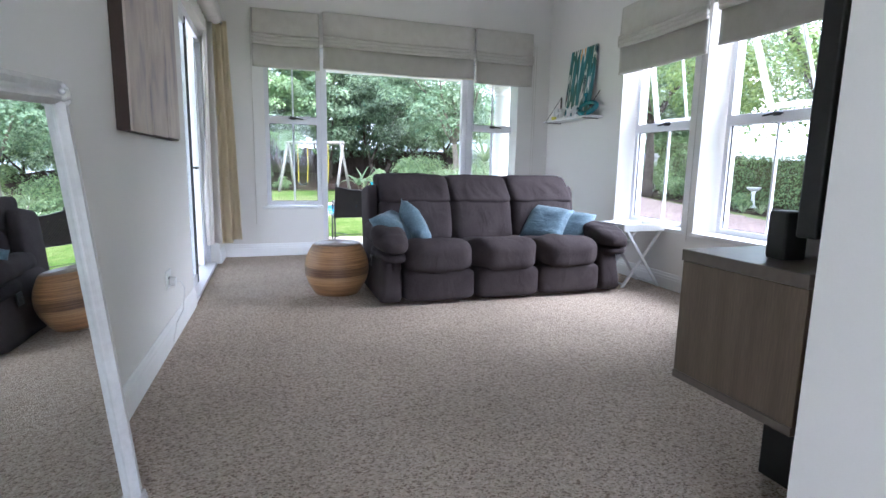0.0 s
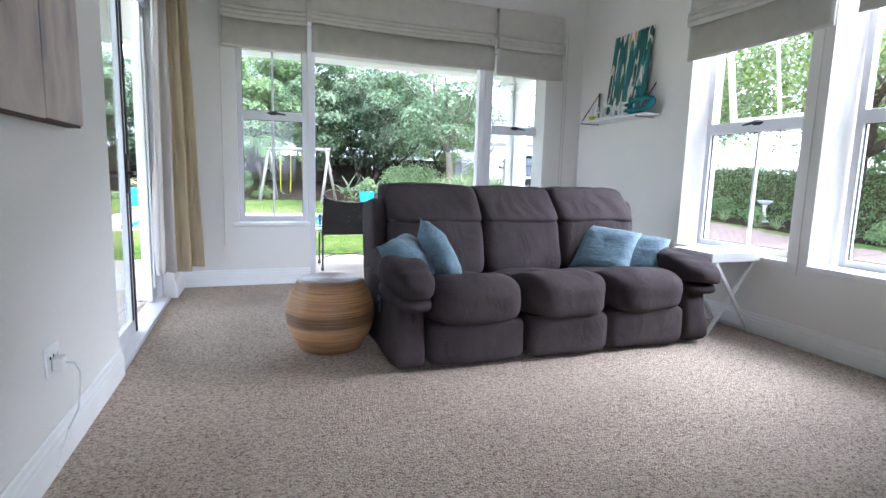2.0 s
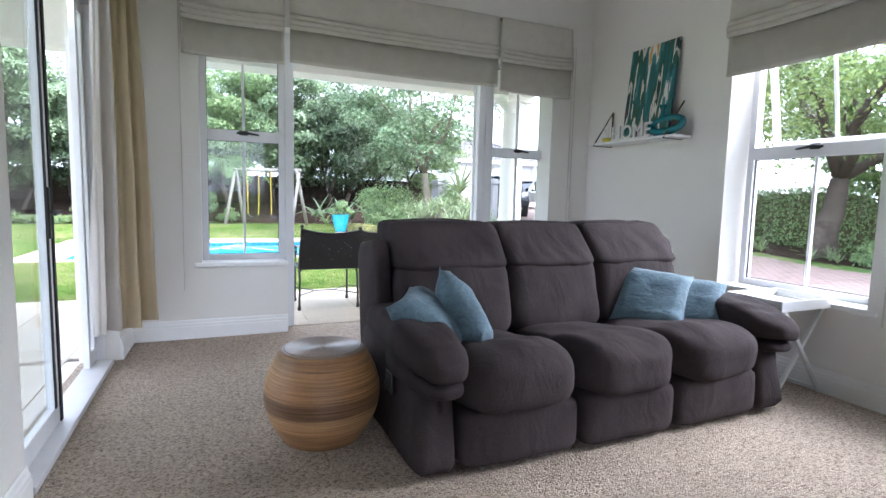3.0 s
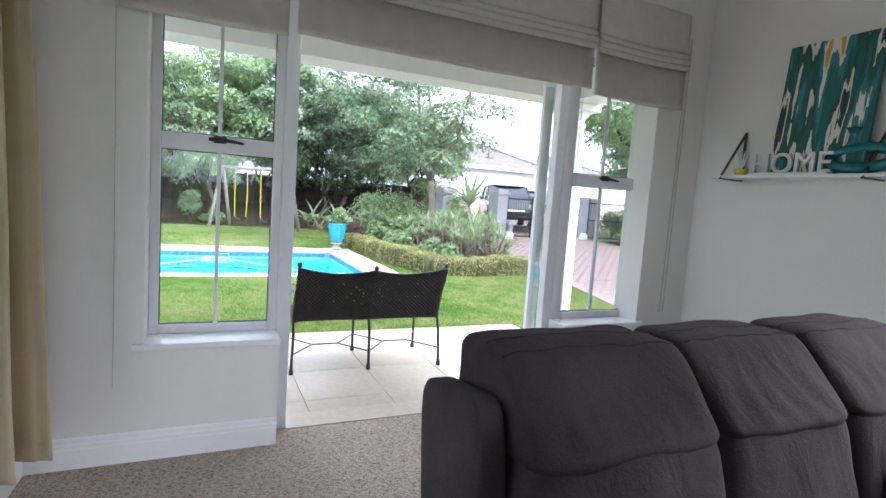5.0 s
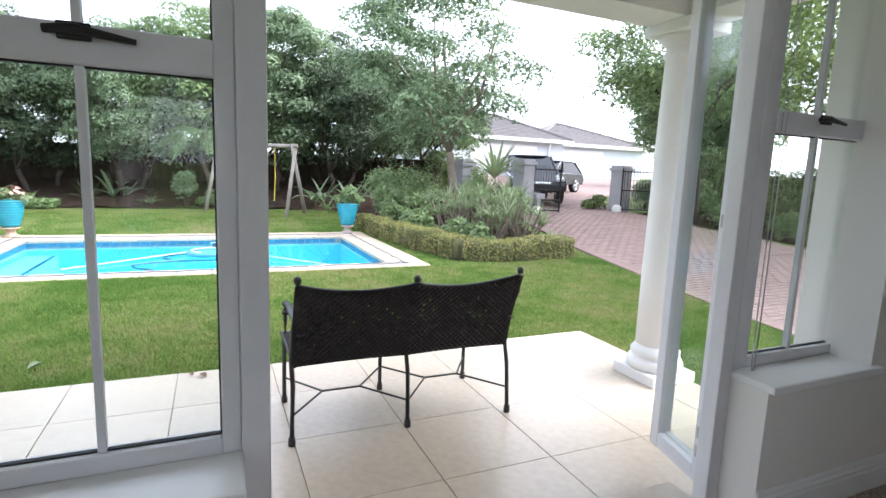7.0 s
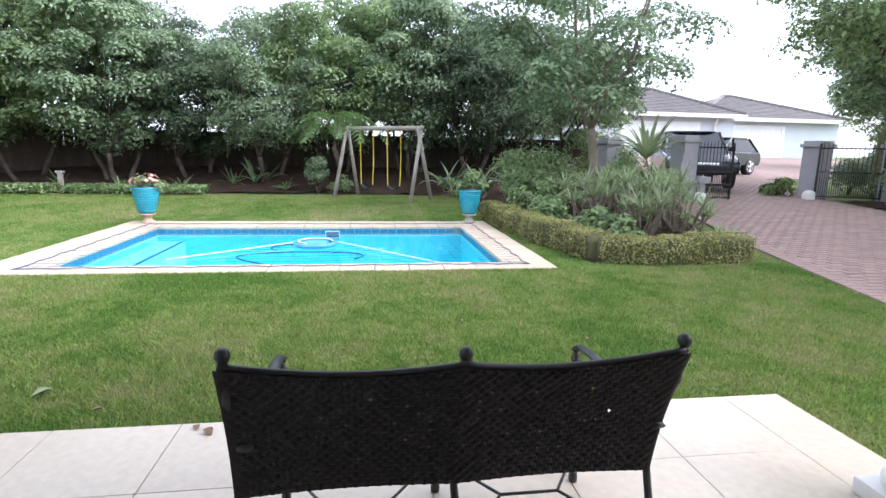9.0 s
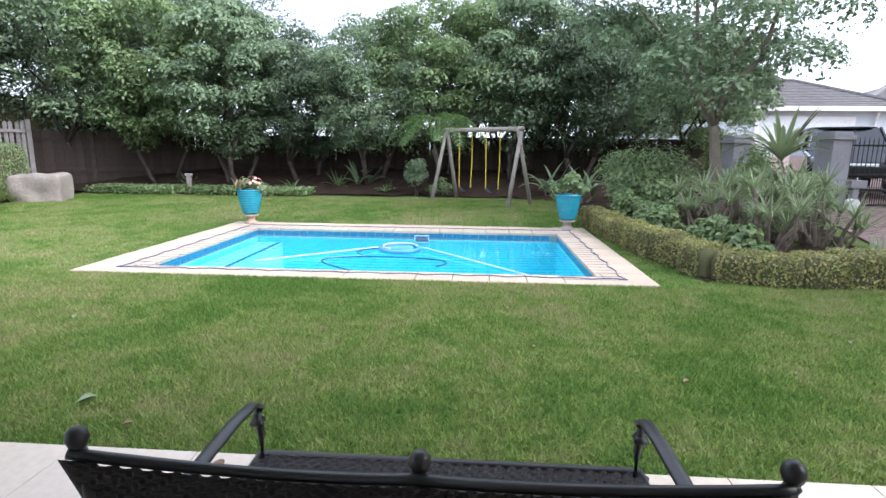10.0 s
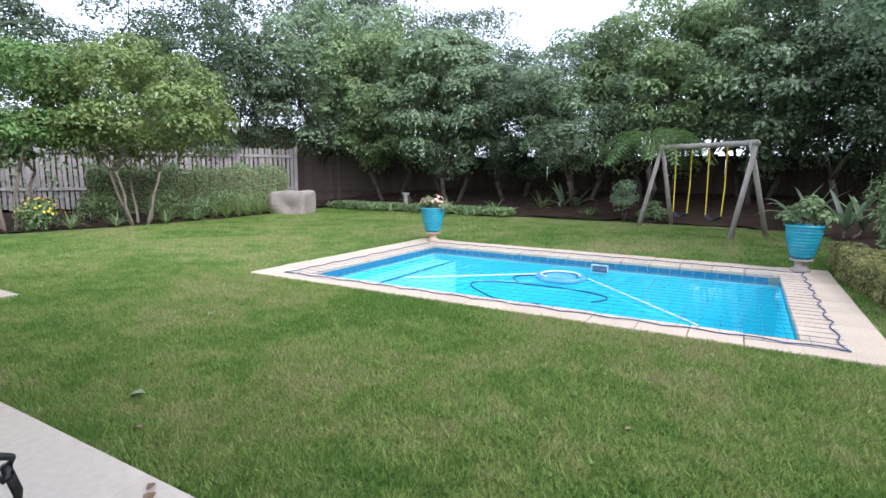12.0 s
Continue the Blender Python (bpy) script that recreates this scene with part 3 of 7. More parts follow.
def water_material():
    m = glass_material()
    m.name = "pool_water"
    n, l = m.node_tree.nodes, m.node_tree.links
    tr = [k for k in n if k.type == "BSDF_TRANSPARENT"][0]
    gl = [k for k in n if k.type == "BSDF_GLOSSY"][0]
    tr.inputs[0].default_value = (0.66, 0.965, 1.0, 1)
    gl.inputs["Roughness"].default_value = 0.03
    co, tx, bp = n.new("ShaderNodeTexCoord"), n.new("ShaderNodeTexNoise"), n.new("ShaderNodeBump")
    tx.inputs["Scale"].default_value = 3.2
    l.new(co.outputs["Object"], tx.inputs["Vector"])
    bp.inputs["Strength"].default_value, bp.inputs["Distance"].default_value = 0.12, 0.02
    l.new(tx.outputs[0], bp.inputs["Height"])
    l.new(bp.outputs[0], gl.inputs["Normal"])
    return m


px0, px1, py0, py1 = POOL
WET = DECK - 0.085
pool = thing("swimming_pool", (0, 0, 0), "rectangular swimming pool with blue water and sandstone coping", "swimming pool", kind="structure")
FLOOR_P = DECK - 0.95
bm = bmesh.new()
box(bm, (px0 - 0.05, py0 - 0.05, FLOOR_P - 0.1), (px1 + 0.05, py1 + 0.05, FLOOR_P))
for lo, hi in (((px0 - 0.2, py0 - 0.2), (px0, py1 + 0.2)), ((px1, py0 - 0.2), (px1 + 0.2, py1 + 0.2)), ((px0, py0 - 0.2), (px1, py0)), ((px0, py1), (px1, py1 + 0.2))):
    box(bm, (*lo, FLOOR_P), (*hi, DECK - 0.152))
part("pool_shell", bm, SHELL, pool)
# lighter look of shallow water is put into the step's plaster colour
STEP = material("shallow_look_plaster", (0.36, 0.80, 0.88), 0.6, second=(0.42, 0.84, 0.90), scale=1.2, fine=30, bump=0.1, detail=0.12)
part("pool_step", boxes(((px0, py0, FLOOR_P), (-1.74, py1, DECK - 0.26))), STEP, pool, "ledge under the water, coloured paler for its shallow depth")
part("step_edge", boxes(((-1.80, py0 + 0.06, DECK - 0.266), (-1.742, py1 - 0.06, DECK - 0.255))), WATERLINE, pool)
band = 0.152
store = {}
for i in range(int((px1 - px0) / band)):
    for k in range(1):
        for y, t in ((py0, 0.0), (py1, 180.0)):
            bx = px0 + band * (i + 0.5)
            key = "pool_tile"
            if key not in store:
                bm = boxes(((-0.072, -0.1, -0.066), (0.072, 0.006, 0.066)), bevel=0.003)
                store[key] = bpy.data.meshes.new(key)
                bm.to_mesh(store[key])
                bm.free()
                store[key].materials.append(WATERLINE)
            ob = new("pool_tile", store[key])
            ob.parent = pool
            ob.matrix_basis = pose(bx, y, DECK - 0.085 - 0.14 * k, 0, 0, t)
for i in range(int((py1 - py0) / band)):
    for k in range(1):
        for x, t in ((px0, -90.0), (px1, 90.0)):
            ob = new("pool_tile", store["pool_tile"])
            ob.parent = pool
            ob.matrix_basis = pose(x, py0 + band * (i + 0.5), DECK - 0.085 - 0.14 * k, 0, 0, t)
bm = bmesh.new()
bmesh.ops.create_grid(bm, x_segments=1, y_segments=1, size=0.5, matrix=Matrix.LocRotScale(((px0 + px1) / 2, (py0 + py1) / 2, WET), None, (px1 - px0 - 0.012, py1 - py0 - 0.012, 1)))
part("water", bm, water_material(), pool).visible_shadow = False
ex0, ex1, ey0, ey1 = EDGE
part("coping_bed", boxes(((ex0, ey0, DECK - 0.3), (px0 - 0.002, ey1, DECK - 0.05)), ((px1 + 0.002, ey0, DECK - 0.3), (ex1, ey1, DECK - 0.05)), ((px0, ey0, DECK - 0.3), (px1, py0 - 0.002, DECK - 0.05)), ((px0, py1 + 0.002, DECK - 0.3), (px1, ey1, DECK - 0.05))), GROUT, pool)
n_long, n_short = 13, 8
for y0, y1 in ((ey0, py0 + 0.02), (py1 - 0.02, ey1)):
    s = (px1 - px0) / n_long
    for i in range(n_long):
        piece("coping_slab", s - 0.006, y1 - y0, 0.05, COPING, pool, (px0 + s * (i + 0.5), (y0 + y1) / 2, DECK + 0.002 * ((i * 7) % 3)), 0.008)
for x0, x1 in ((ex0, px0 + 0.02), (px1 - 0.02, ex1)):
    s = (ey1 - ey0) / n_short
    for i in range(n_short):
        piece("coping_slab", x1 - x0, s - 0.006, 0.05, COPING, pool, ((x0 + x1) / 2, ey0 + s * (i + 0.5), DECK + 0.004 + 0.002 * ((i * 5) % 3)), 0.008)

# ---- driveway ----
def on_drive(x, y):
    west = 6.46 + 0.22 * (y - 10.7) if y < 14 else 7.19 + 0.30 * (y - 14)
    east = 12.2 + 0.12 * (y - 14) if y < 19.5 else 12.9 + 0.65 * (y - 19.5)
    if y > 24:
        east = 33.0
    return west < x < east


JOINT = material("paver_joint_sand", (0.25, 0.185, 0.163), 0.95, bump=0.3)
tagged(sheet("driveway", np.linspace(4, 32, 113), np.linspace(-6, 42, 193), JOINT, 0.012, on_drive), "red-brown clay brick paved driveway", "driveway", kind="structure")
drive = bpy.data.objects["driveway"]


def pavers(x0, x1, y0, y1, sx, sy, single):
    """Courses of clay pavers; the nearest as pieces of their own, the rest in one mesh."""
    verts, faces, cols = [], [], 0
    ny, nx = int((y1 - y0) / sy), int((x1 - x0) / sx)
    for j in range(ny):
        for i in range(nx):
            x, y = x0 + sx * (i + 0.5 * (j % 2)), y0 + sy * j
            if not on_drive(x, y):
                continue
            z = float(level(x, y)) + 0.024 + 0.0008 * rng.random()
            if single:
                piece("paver", sx - 0.012, sy - 0.012, 0.02, BRICK, drive, (x, y, z), 0.004, float(rng.normal(0, 0.5)))
                continue
            hx, hy, k = sx / 2 - 0.004, sy / 2 - 0.004, len(verts)
            dz = float(level(x, y + hy)) - float(level(x, y))
            for a, b, c in ((-hx, -hy, -0.02), (hx, -hy, -0.02), (hx, hy, -0.02), (-hx, hy, -0.02), (-hx + 0.004, -hy + 0.004, 0), (hx - 0.004, -hy + 0.004, 0), (hx - 0.004, hy - 0.004, 0), (-hx + 0.004, hy - 0.004, 0)):
                verts.append((x + a, y + b, z + c + (dz if b > 0 else -dz)))
            faces += [(k + 4, k + 5, k + 6, k + 7), (k, k + 1, k + 5, k + 4), (k + 1, k + 2, k + 6, k + 5), (k + 2, k + 3, k + 7, k + 6), (k + 3, k, k + 4, k + 7)]
    if not single:
        me = bpy.data.meshes.new("pavers")
        me.from_pydata(verts, [], faces)
        me.materials.append(BRICKS)
        ob = new("pavers", me)
        ob.parent = drive
        tagged(ob, kind="stuff")


BRICKS = BRICK.copy()
BRICKS.name = "red_brown_pavers"
geo_, hsv_, mr_ = [BRICKS.node_tree.nodes.new(k) for k in ("ShaderNodeNewGeometry", "ShaderNodeHueSaturation", "ShaderNodeMapRange")]
mr_.inputs[3].default_value, mr_.inputs[4].default_value = 0.9, 1.1
BRICKS.node_tree.links.new(geo_.outputs["Random Per Island"], mr_.inputs[0])
BRICKS.node_tree.links.new(mr_.outputs[0], hsv_.inputs["Value"])
src_ = BRICKS.node_tree.nodes["Principled BSDF"].inputs["Base Color"].links[0].from_socket
BRICKS.node_tree.links.new(src_, hsv_.inputs["Color"])
BRICKS.node_tree.links.new(hsv_.outputs[0], BRICKS.node_tree.nodes["Principled BSDF"].inputs["Base Color"])

# ---- plants ----
BARK = material("grey_brown_bark", (0.060, 0.047, 0.038), 0.9, second=(0.105, 0.085, 0.07), scale=6, fine=50, bump=0.8, depth=0.02, spec=0.15, detail=0.6)
PALEBARK = material("pale_bark", (0.24, 0.20, 0.155), 0.9, second=(0.17, 0.14, 0.11), scale=5, fine=45, bump=0.8, depth=0.02, spec=0.15, detail=0.5)
DARKLEAF = leaf_material("dark_green_leaves", (0.11, 0.17, 0.09), (0.31, 0.40, 0.225))
MIDLEAF = leaf_material("mid_green_leaves", (0.12, 0.19, 0.08), (0.30, 0.39, 0.165))
LIGHTLEAF = leaf_material("light_green_leaves", (0.10, 0.155, 0.045), (0.26, 0.33, 0.10))
FERNLEAF = leaf_material("bright_fern_green", (0.10, 0.19, 0.05), (0.17, 0.28, 0.08))
ALOELEAF = leaf_material("grey_green_aloe", (0.17, 0.23, 0.11), (0.34, 0.40, 0.21), 0.4)
BOXLEAF = leaf_material("box_hedge_leaves", (0.16, 0.21, 0.055), (0.40, 0.34, 0.13))
for k_ in BOXLEAF.node_tree.nodes:
    if k_.type == "TEX_NOISE":
        k_.inputs["Scale"].default_value, k_.inputs["Detail"].default_value = 4.0, 3
    if k_.type == "MIX_RGB" and k_.blend_type == "OVERLAY":
        k_.inputs[0].default_value = 0.95
BLADE = leaf_material("grass_blades", (0.62, 0.64, 0.6), (1.36, 1.34, 1.3), 0.6)
BLADE.node_tree.nodes["Principled BSDF"].inputs["Specular IOR Level"].default_value = 0.15
for k_ in list(BLADE.node_tree.nodes):
    if k_.type == "MIX_RGB" and k_.blend_type == "OVERLAY":
        k_.blend_type, k_.inputs[0].default_value = "MULTIPLY", 1.0
        BLADE.node_tree.links.new(turf(BLADE, (0.128, 0.225, 0.047), (0.215, 0.29, 0.082), (0.31, 0.315, 0.14)), k_.inputs[2])


def leaves(name, centres, ways, sizes, mat, parent=None, slim=0.55, fold=0.18):
    """Many small folded leaves: each a kite of two triangles."""
    n = len(centres)
    ways = ways / np.maximum(np.linalg.norm(ways, axis=1, keepdims=True), 1e-6)
    r = rng.normal(size=(n, 3))
    u = np.cross(ways, r)
    u /= np.maximum(np.linalg.norm(u, axis=1, keepdims=True), 1e-6)
    v = np.cross(ways, u)
    s = sizes[:, None]
    p = np.empty((n, 4, 3))
    p[:, 0], p[:, 2] = centres - u * s * 0.5, centres + u * s * 0.5
    p[:, 1] = centres + v * s * slim * 0.5 + ways * s * fold
    p[:, 3] = centres - v * s * slim * 0.5 + ways * s * fold
    me = bpy.data.meshes.new(name)
    me.vertices.add(4 * n)
    me.vertices.foreach_set("co", p.reshape(-1))
    me.loops.add(6 * n)
    idx = (np.arange(n)[:, None] * 4 + np.array([0, 1, 2, 0, 2, 3])).reshape(-1)
    me.loops.foreach_set("vertex_index", idx.astype(np.int32))
    me.polygons.add(2 * n)
    me.polygons.foreach_set("loop_start", np.arange(0, 6 * n, 3, dtype=np.int32))
    me.update()
    me.validate()
    me.materials.append(mat)
    ob = new(name, me)
    if parent is not None:
        ob.parent = parent
    return ob


def ball(n):
    d = rng.normal(size=(n, 3))
    return d / np.linalg.norm(d, axis=1, keepdims=True)


def clump_leaves(spots, radii, per, size, squash=0.7, up=0.6):
    """Places, facings and sizes of leaves on the upper shells of rounded clumps."""
    c, w, s = [], [], []
    for spot, r in zip(spots, radii):
        k = int(per * (r / np.mean(radii)) ** 2)
        d = ball(k)
        d[:, 2] = np.where((d[:, 2] < -0.25) & (rng.random(k) < 0.8), -d[:, 2], d[:, 2])
        ragged = 1 + 0.22 * np.sin(5 * d[:, :1] + 9 * r) * np.sin(6 * d[:, 1:2] + 20 * r)
        rad = r * ragged * (0.78 + 0.28 * rng.random((k, 1)))
        c.append(np.asarray(spot) + d * rad * np.array([1, 1, squash]))
        w.append(d + np.array([0, 0, up]) + rng.normal(0, 0.42, (k, 3)))
        s.append(size * (0.6 + 0.8 * rng.random(k)))
    return np.concatenate(c), np.concatenate(w), np.concatenate(s)


def limb(bm, a, b, r0, r1, wob=0.12, n=5, sides=7):
    a, b = Vector(a), Vector(b)
    span = (b - a).length
    pts, rs = [], []
    for i in range(n + 1):
        t = i / n
        off = Vector((rng.normal(), rng.normal(), 0.3 * rng.normal())) * wob * span * 0.35 * math.sin(math.pi * t)
        pts.append(a.lerp(b, t) + off)
        rs.append(r0 + (r1 - r0) * t)
    tube(bm, pts, rs, sides)
    return pts


def tree(place, height, radius, bark, leaf, label, stems=1, clear=0.35, clumps=55, per=330, size=0.12, lean=(0, 0), thick=0.13, squash=0.62, group="", crown=None, core=0.45):
    """Trunk, limbs and a crown of leaf clumps with gaps between them."""
    t = thing("tree", place, label, "tree", group)
    base, mid = height * clear, height * (1 + clear) / 2
    half = (height - base) / 2
    bm, tips = bmesh.new(), []
    for s in range(stems):
        a = 2 * math.pi * s / stems + rng.random()
        foot = (0.18 * (stems > 1) * math.cos(a), 0.18 * (stems > 1) * math.sin(a), -0.12)
        fork = (lean[0] * 0.5 + 0.3 * (stems > 1) * radius * math.cos(a), lean[1] * 0.5 + 0.3 * (stems > 1) * radius * math.sin(a), base * 0.95)
        pts = limb(bm, foot, fork, thick * (0.6 if stems > 1 else 1.0), thick * 0.55, 0.07, 5, 9)
        for k in range(5 if stems == 1 else 3):
            b = a + 2 * math.pi * k / 5 + rng.normal(0, 0.3)
            end = (lean[0] + radius * 0.62 * math.cos(b), lean[1] + radius * 0.62 * math.sin(b), mid + half * rng.uniform(-0.2, 0.55))
            q = limb(bm, pts[-1], end, thick * 0.42, thick * 0.1, 0.12, 5, 6)
            limb(bm, q[2], Vector(q[2]) + Vector((rng.normal() * 0.3, rng.normal() * 0.3, 0.4)) * radius * 0.45, thick * 0.22, thick * 0.05, 0.12, 4, 5)
    part("trunk", bm, bark, t, smooth=True)
    if crown is None:
        d = ball(clumps)
        rr = 0.35 + 0.63 * rng.random((clumps, 1)) ** 0.45
        spots = d * rr * np.array([radius, radius, half]) + np.array([lean[0], lean[1], mid])
        radii = radius * (0.2 + 0.16 * rng.random(clumps)) * (60 / clumps) ** 0.33
        c, w, s = clump_leaves(spots, radii, per, size, squash)
        crown = leaves("crown", c, w, s, leaf, t).data
    else:
        ob = new("crown", crown[0])
        ob.parent = t
        k = radius / crown[1]
        ob.matrix_basis = Matrix.LocRotScale((0, 0, 0), Euler((0, 0, rng.uniform(0, 6.28))), (k, k, height / crown[2]))
        return t, None
    return t, (crown, radius, height)


DEEPLEAF = leaf_material("deep_green_leaves", (0.05, 0.08, 0.045), (0.14, 0.195, 0.10))
LIGHTROW = leaf_material("fresh_green_leaves", (0.13, 0.20, 0.075), (0.31, 0.41, 0.16))
GY = lambda x, y: float(level(x, y))
made = []
ROW = [(-13.6, 20.5, 6.6, 2.7), (-10.6, 23.4, 7.4, 2.8), (-8.1, 23.2, 6.3, 2.4), (-5.7, 23.0, 5.4, 2.1), (-3.7, 23.6, 4.7, 1.8), (-1.6, 23.4, 5.1, 1.95), (0.5, 24.0, 6.0, 2.2), (2.7, 24.2, 6.1, 2.2), (4.7, 23.8, 5.6, 2.0), (6.6, 24.6, 5.4, 2.0), (9.0, 25.5, 4.6, 1.9)]
ROW_BACK = [(-16.5, 25.0, 11.5, 4.2), (-12.0, 27.5, 10.2, 3.7), (-7.6, 27.6, 7.6, 2.9), (-3.0, 28.4, 5.4, 2.6), (1.4, 28.2, 7.0, 2.8), (5.4, 28.6, 6.2, 2.6), (-19.0, 19.0, 11.0, 4.2), (-20.5, 14.0, 10.5, 4.0)]
ROWLABEL = "dense dark-green broadleaf tree along the back fence"
for i, (x, y, h, r) in enumerate(ROW):
    src = made[i % 4] if len(made) >= 4 else None
    _, m = tree((x, y, GY(x, y)), h, r, BARK, (DEEPLEAF, DARKLEAF, MIDLEAF, DARKLEAF)[i % 4], ROWLABEL, stems=2 + i % 2, clear=0.2, clumps=125, per=330, size=0.105, thick=0.12, group="trees along the back fence", crown=src)
    if m:
        made.append(m)
deep = None
for i, (x, y, h, r) in enumerate(ROW_BACK):
    _, m = tree((x, y, GY(x, y)), h, r, BARK, DEEPLEAF, "tall dark tree behind the boundary fence", clear=0.2, clumps=110, per=250, size=0.13, thick=0.16, group="trees behind the fence", crown=deep)
    deep = m or deep
tree((6.35, 17.7, GY(6.35, 17.7)), 6.6, 2.35, PALEBARK, DARKLEAF, "grey-green tree with a forked pale trunk in the flower bed", stems=1, clear=0.28, clumps=80, per=330, size=0.10, lean=(-0.3, 0.2), thick=0.15, squash=0.55)
tree((12.9, 16.1, GY(12.9, 16.1)), 7.4, 3.0, BARK, MIDLEAF, "leaning tree over the drive beside the gate", stems=1, clear=0.36, clumps=90, per=260, size=0.12, lean=(0.7, 1.0), thick=0.2)
tree((13.3, 10.3, GY(13.3, 10.3)), 7.6, 4.7, BARK, LIGHTLEAF, "old spreading tree with a thick rough trunk by the drive", stems=1, clear=0.26, clumps=130, per=240, size=0.12, lean=(0.5, -0.3), thick=0.34)
tree((15.4, 6.2, GY(15.4, 6.2)), 7.0, 3.4, BARK, LIGHTLEAF, "leafy light-green tree behind the clipped hedge", clear=0.26, clumps=90, per=270, size=0.12)
tree((-9.9, 15.4, GY(-9.9, 15.4)), 4.15, 2.05, PALEBARK, LIGHTLEAF, "pale-green small tree with several thin stems", stems=5, clear=0.32, clumps=85, per=260, size=0.095, thick=0.055, squash=0.55)
tree((-10.9, 13.2, GY(-10.9, 13.2)), 4.0, 1.95, PALEBARK, FERNLEAF, "pale-green small tree with several thin stems", stems=4, clear=0.33, clumps=85, per=260, size=0.095, thick=0.055, squash=0.55)
tree((9.6, 33.0, GY(9.6, 33.0)), 5.0, 2.2, BARK, MIDLEAF, "round green tree beside the house across the drive", clear=0.25, crown=made[1])
tree((26.5, 29.0, GY(26.5, 29.0)), 6.5, 2.8, BARK, MIDLEAF, "leafy tree beyond the gate beside the paved court", clear=0.3, crown=made[2])
for x, y, h in ((20.0, 9.0, 6.4), (21.0, 13.0, 6.8), (19.5, 5.0, 6.0)):
    tree((x, y, GY(x, y)), h, 2.9, BARK, MIDLEAF, "leafy tree behind the clipped hedge by the drive", clear=0.2, group="trees behind the clipped hedge", crown=made[2])
tree((17.8, 20.5, GY(17.8, 20.5)), 6.8, 2.9, BARK, DARKLEAF, "leafy tree behind the gate wall", clear=0.3, crown=made[3])


def shrub(name, place, size, leaf, label, category="shrub", leaf_size=0.06, clumps=14, per=170, group="", squash=0.8, up=0.5):
    t = thing(name, place, label, category, group)
    sx, sy, sz = size
    d = ball(clumps)
    d[:, 2] = np.abs(d[:, 2])
    spots = d * np.array([sx * 0.32, sy * 0.32, sz * 0.62]) * (0.5 + 0.5 * rng.random((clumps, 1))) + np.array([0, 0, sz * 0.22])
    radii = min(sx, sy, sz * 1.3) * (0.22 + 0.1 * rng.random(clumps))
    c, w, s = clump_leaves(spots, radii, per, leaf_size, squash, up)
    c[:, 2] = np.maximum(c[:, 2], 0.01)
    leaves("foliage", c, w, s, leaf, t)
    bm = bmesh.new()
    for k in range(4):
        limb(bm, (0, 0, -0.05), (spots[k][0], spots[k][1], spots[k][2]), 0.022, 0.008, 0.2, 4, 5)
    part("stem", bm, BARK, t)
    return t


def hedge(line, width, height, leaf, label, leaf_size, density, lumps=0.025):
    """A clipped hedge along a line of points: a dense skin of leaves on a dark body."""
    t = thing("hedge", (0, 0, 0), label, "hedge")
    bm = bmesh.new()
    cs, ws, ss = [], [], []
    for (ax, ay), (bx, by) in zip(line, line[1:]):
        d = np.array([bx - ax, by - ay])
        ln = float(np.hypot(*d))
        d, side = d / ln, np.array([-(by - ay), bx - ax]) / ln
        steps = max(2, int(ln / 0.35))
        for i in range(steps):
            p = np.array([ax, ay]) + d * ln * (i + 0.5) / steps
            hh, ww = height * (1.0 - 3 * lumps + 6 * lumps * rng.random()), width * (1.0 - 3 * lumps + 6 * lumps * rng.random())
            z = GY(*p)
            m = Matrix.LocRotScale((p[0], p[1], z), Euler((0, 0, math.atan2(d[1], d[0]))), None)
            sp = ln / steps
            puff(bm, (-sp * 0.62, -ww * 0.44, -0.05), (sp * 0.62, ww * 0.44, hh * 0.93), 6, 3, matrix=m)
            k = int(density * sp * (2 * hh + ww))
            q = rng.uniform(-1, 1, (k, 3))
            ax_ = rng.random(k) * (2 * hh + ww)
            top = ax_ < ww
            q[top, 2] = 1
            rest = ~top
            q[rest, 1] = np.sign(q[rest, 1])
            nrm = np.zeros((k, 3))
            nrm[top, 2], nrm[rest, 1] = 1, q[rest, 1]
            e = (np.abs(q) ** 6).sum(1, keepdims=True) ** (1 / 6)
            q = q / np.maximum(e, 1) * (1 + 0.05 * rng.normal(size=(k, 1)))
            loc = np.stack([q[:, 0] * sp * 0.6, q[:, 1] * ww * 0.5, hh * (0.5 + 0.5 * q[:, 2])], 1)
            c2 = np.stack([p[0] + loc[:, 0] * d[0] + loc[:, 1] * side[0], p[1] + loc[:, 0] * d[1] + loc[:, 1] * side[1], z + loc[:, 2]], 1)
            n2 = np.stack([nrm[:, 1] * side[0], nrm[:, 1] * side[1], nrm[:, 2] + 0.3], 1) + rng.normal(0, 0.5, (k, 3))
            cs.append(c2), ws.append(n2), ss.append(leaf_size * (0.6 + 0.8 * rng.random(k)))
    part("hedge_body", bm, HEDGECORE, t, smooth=True)
    leaves("foliage", np.concatenate(cs), np.concatenate(ws), np.concatenate(ss), leaf, t)
    return t


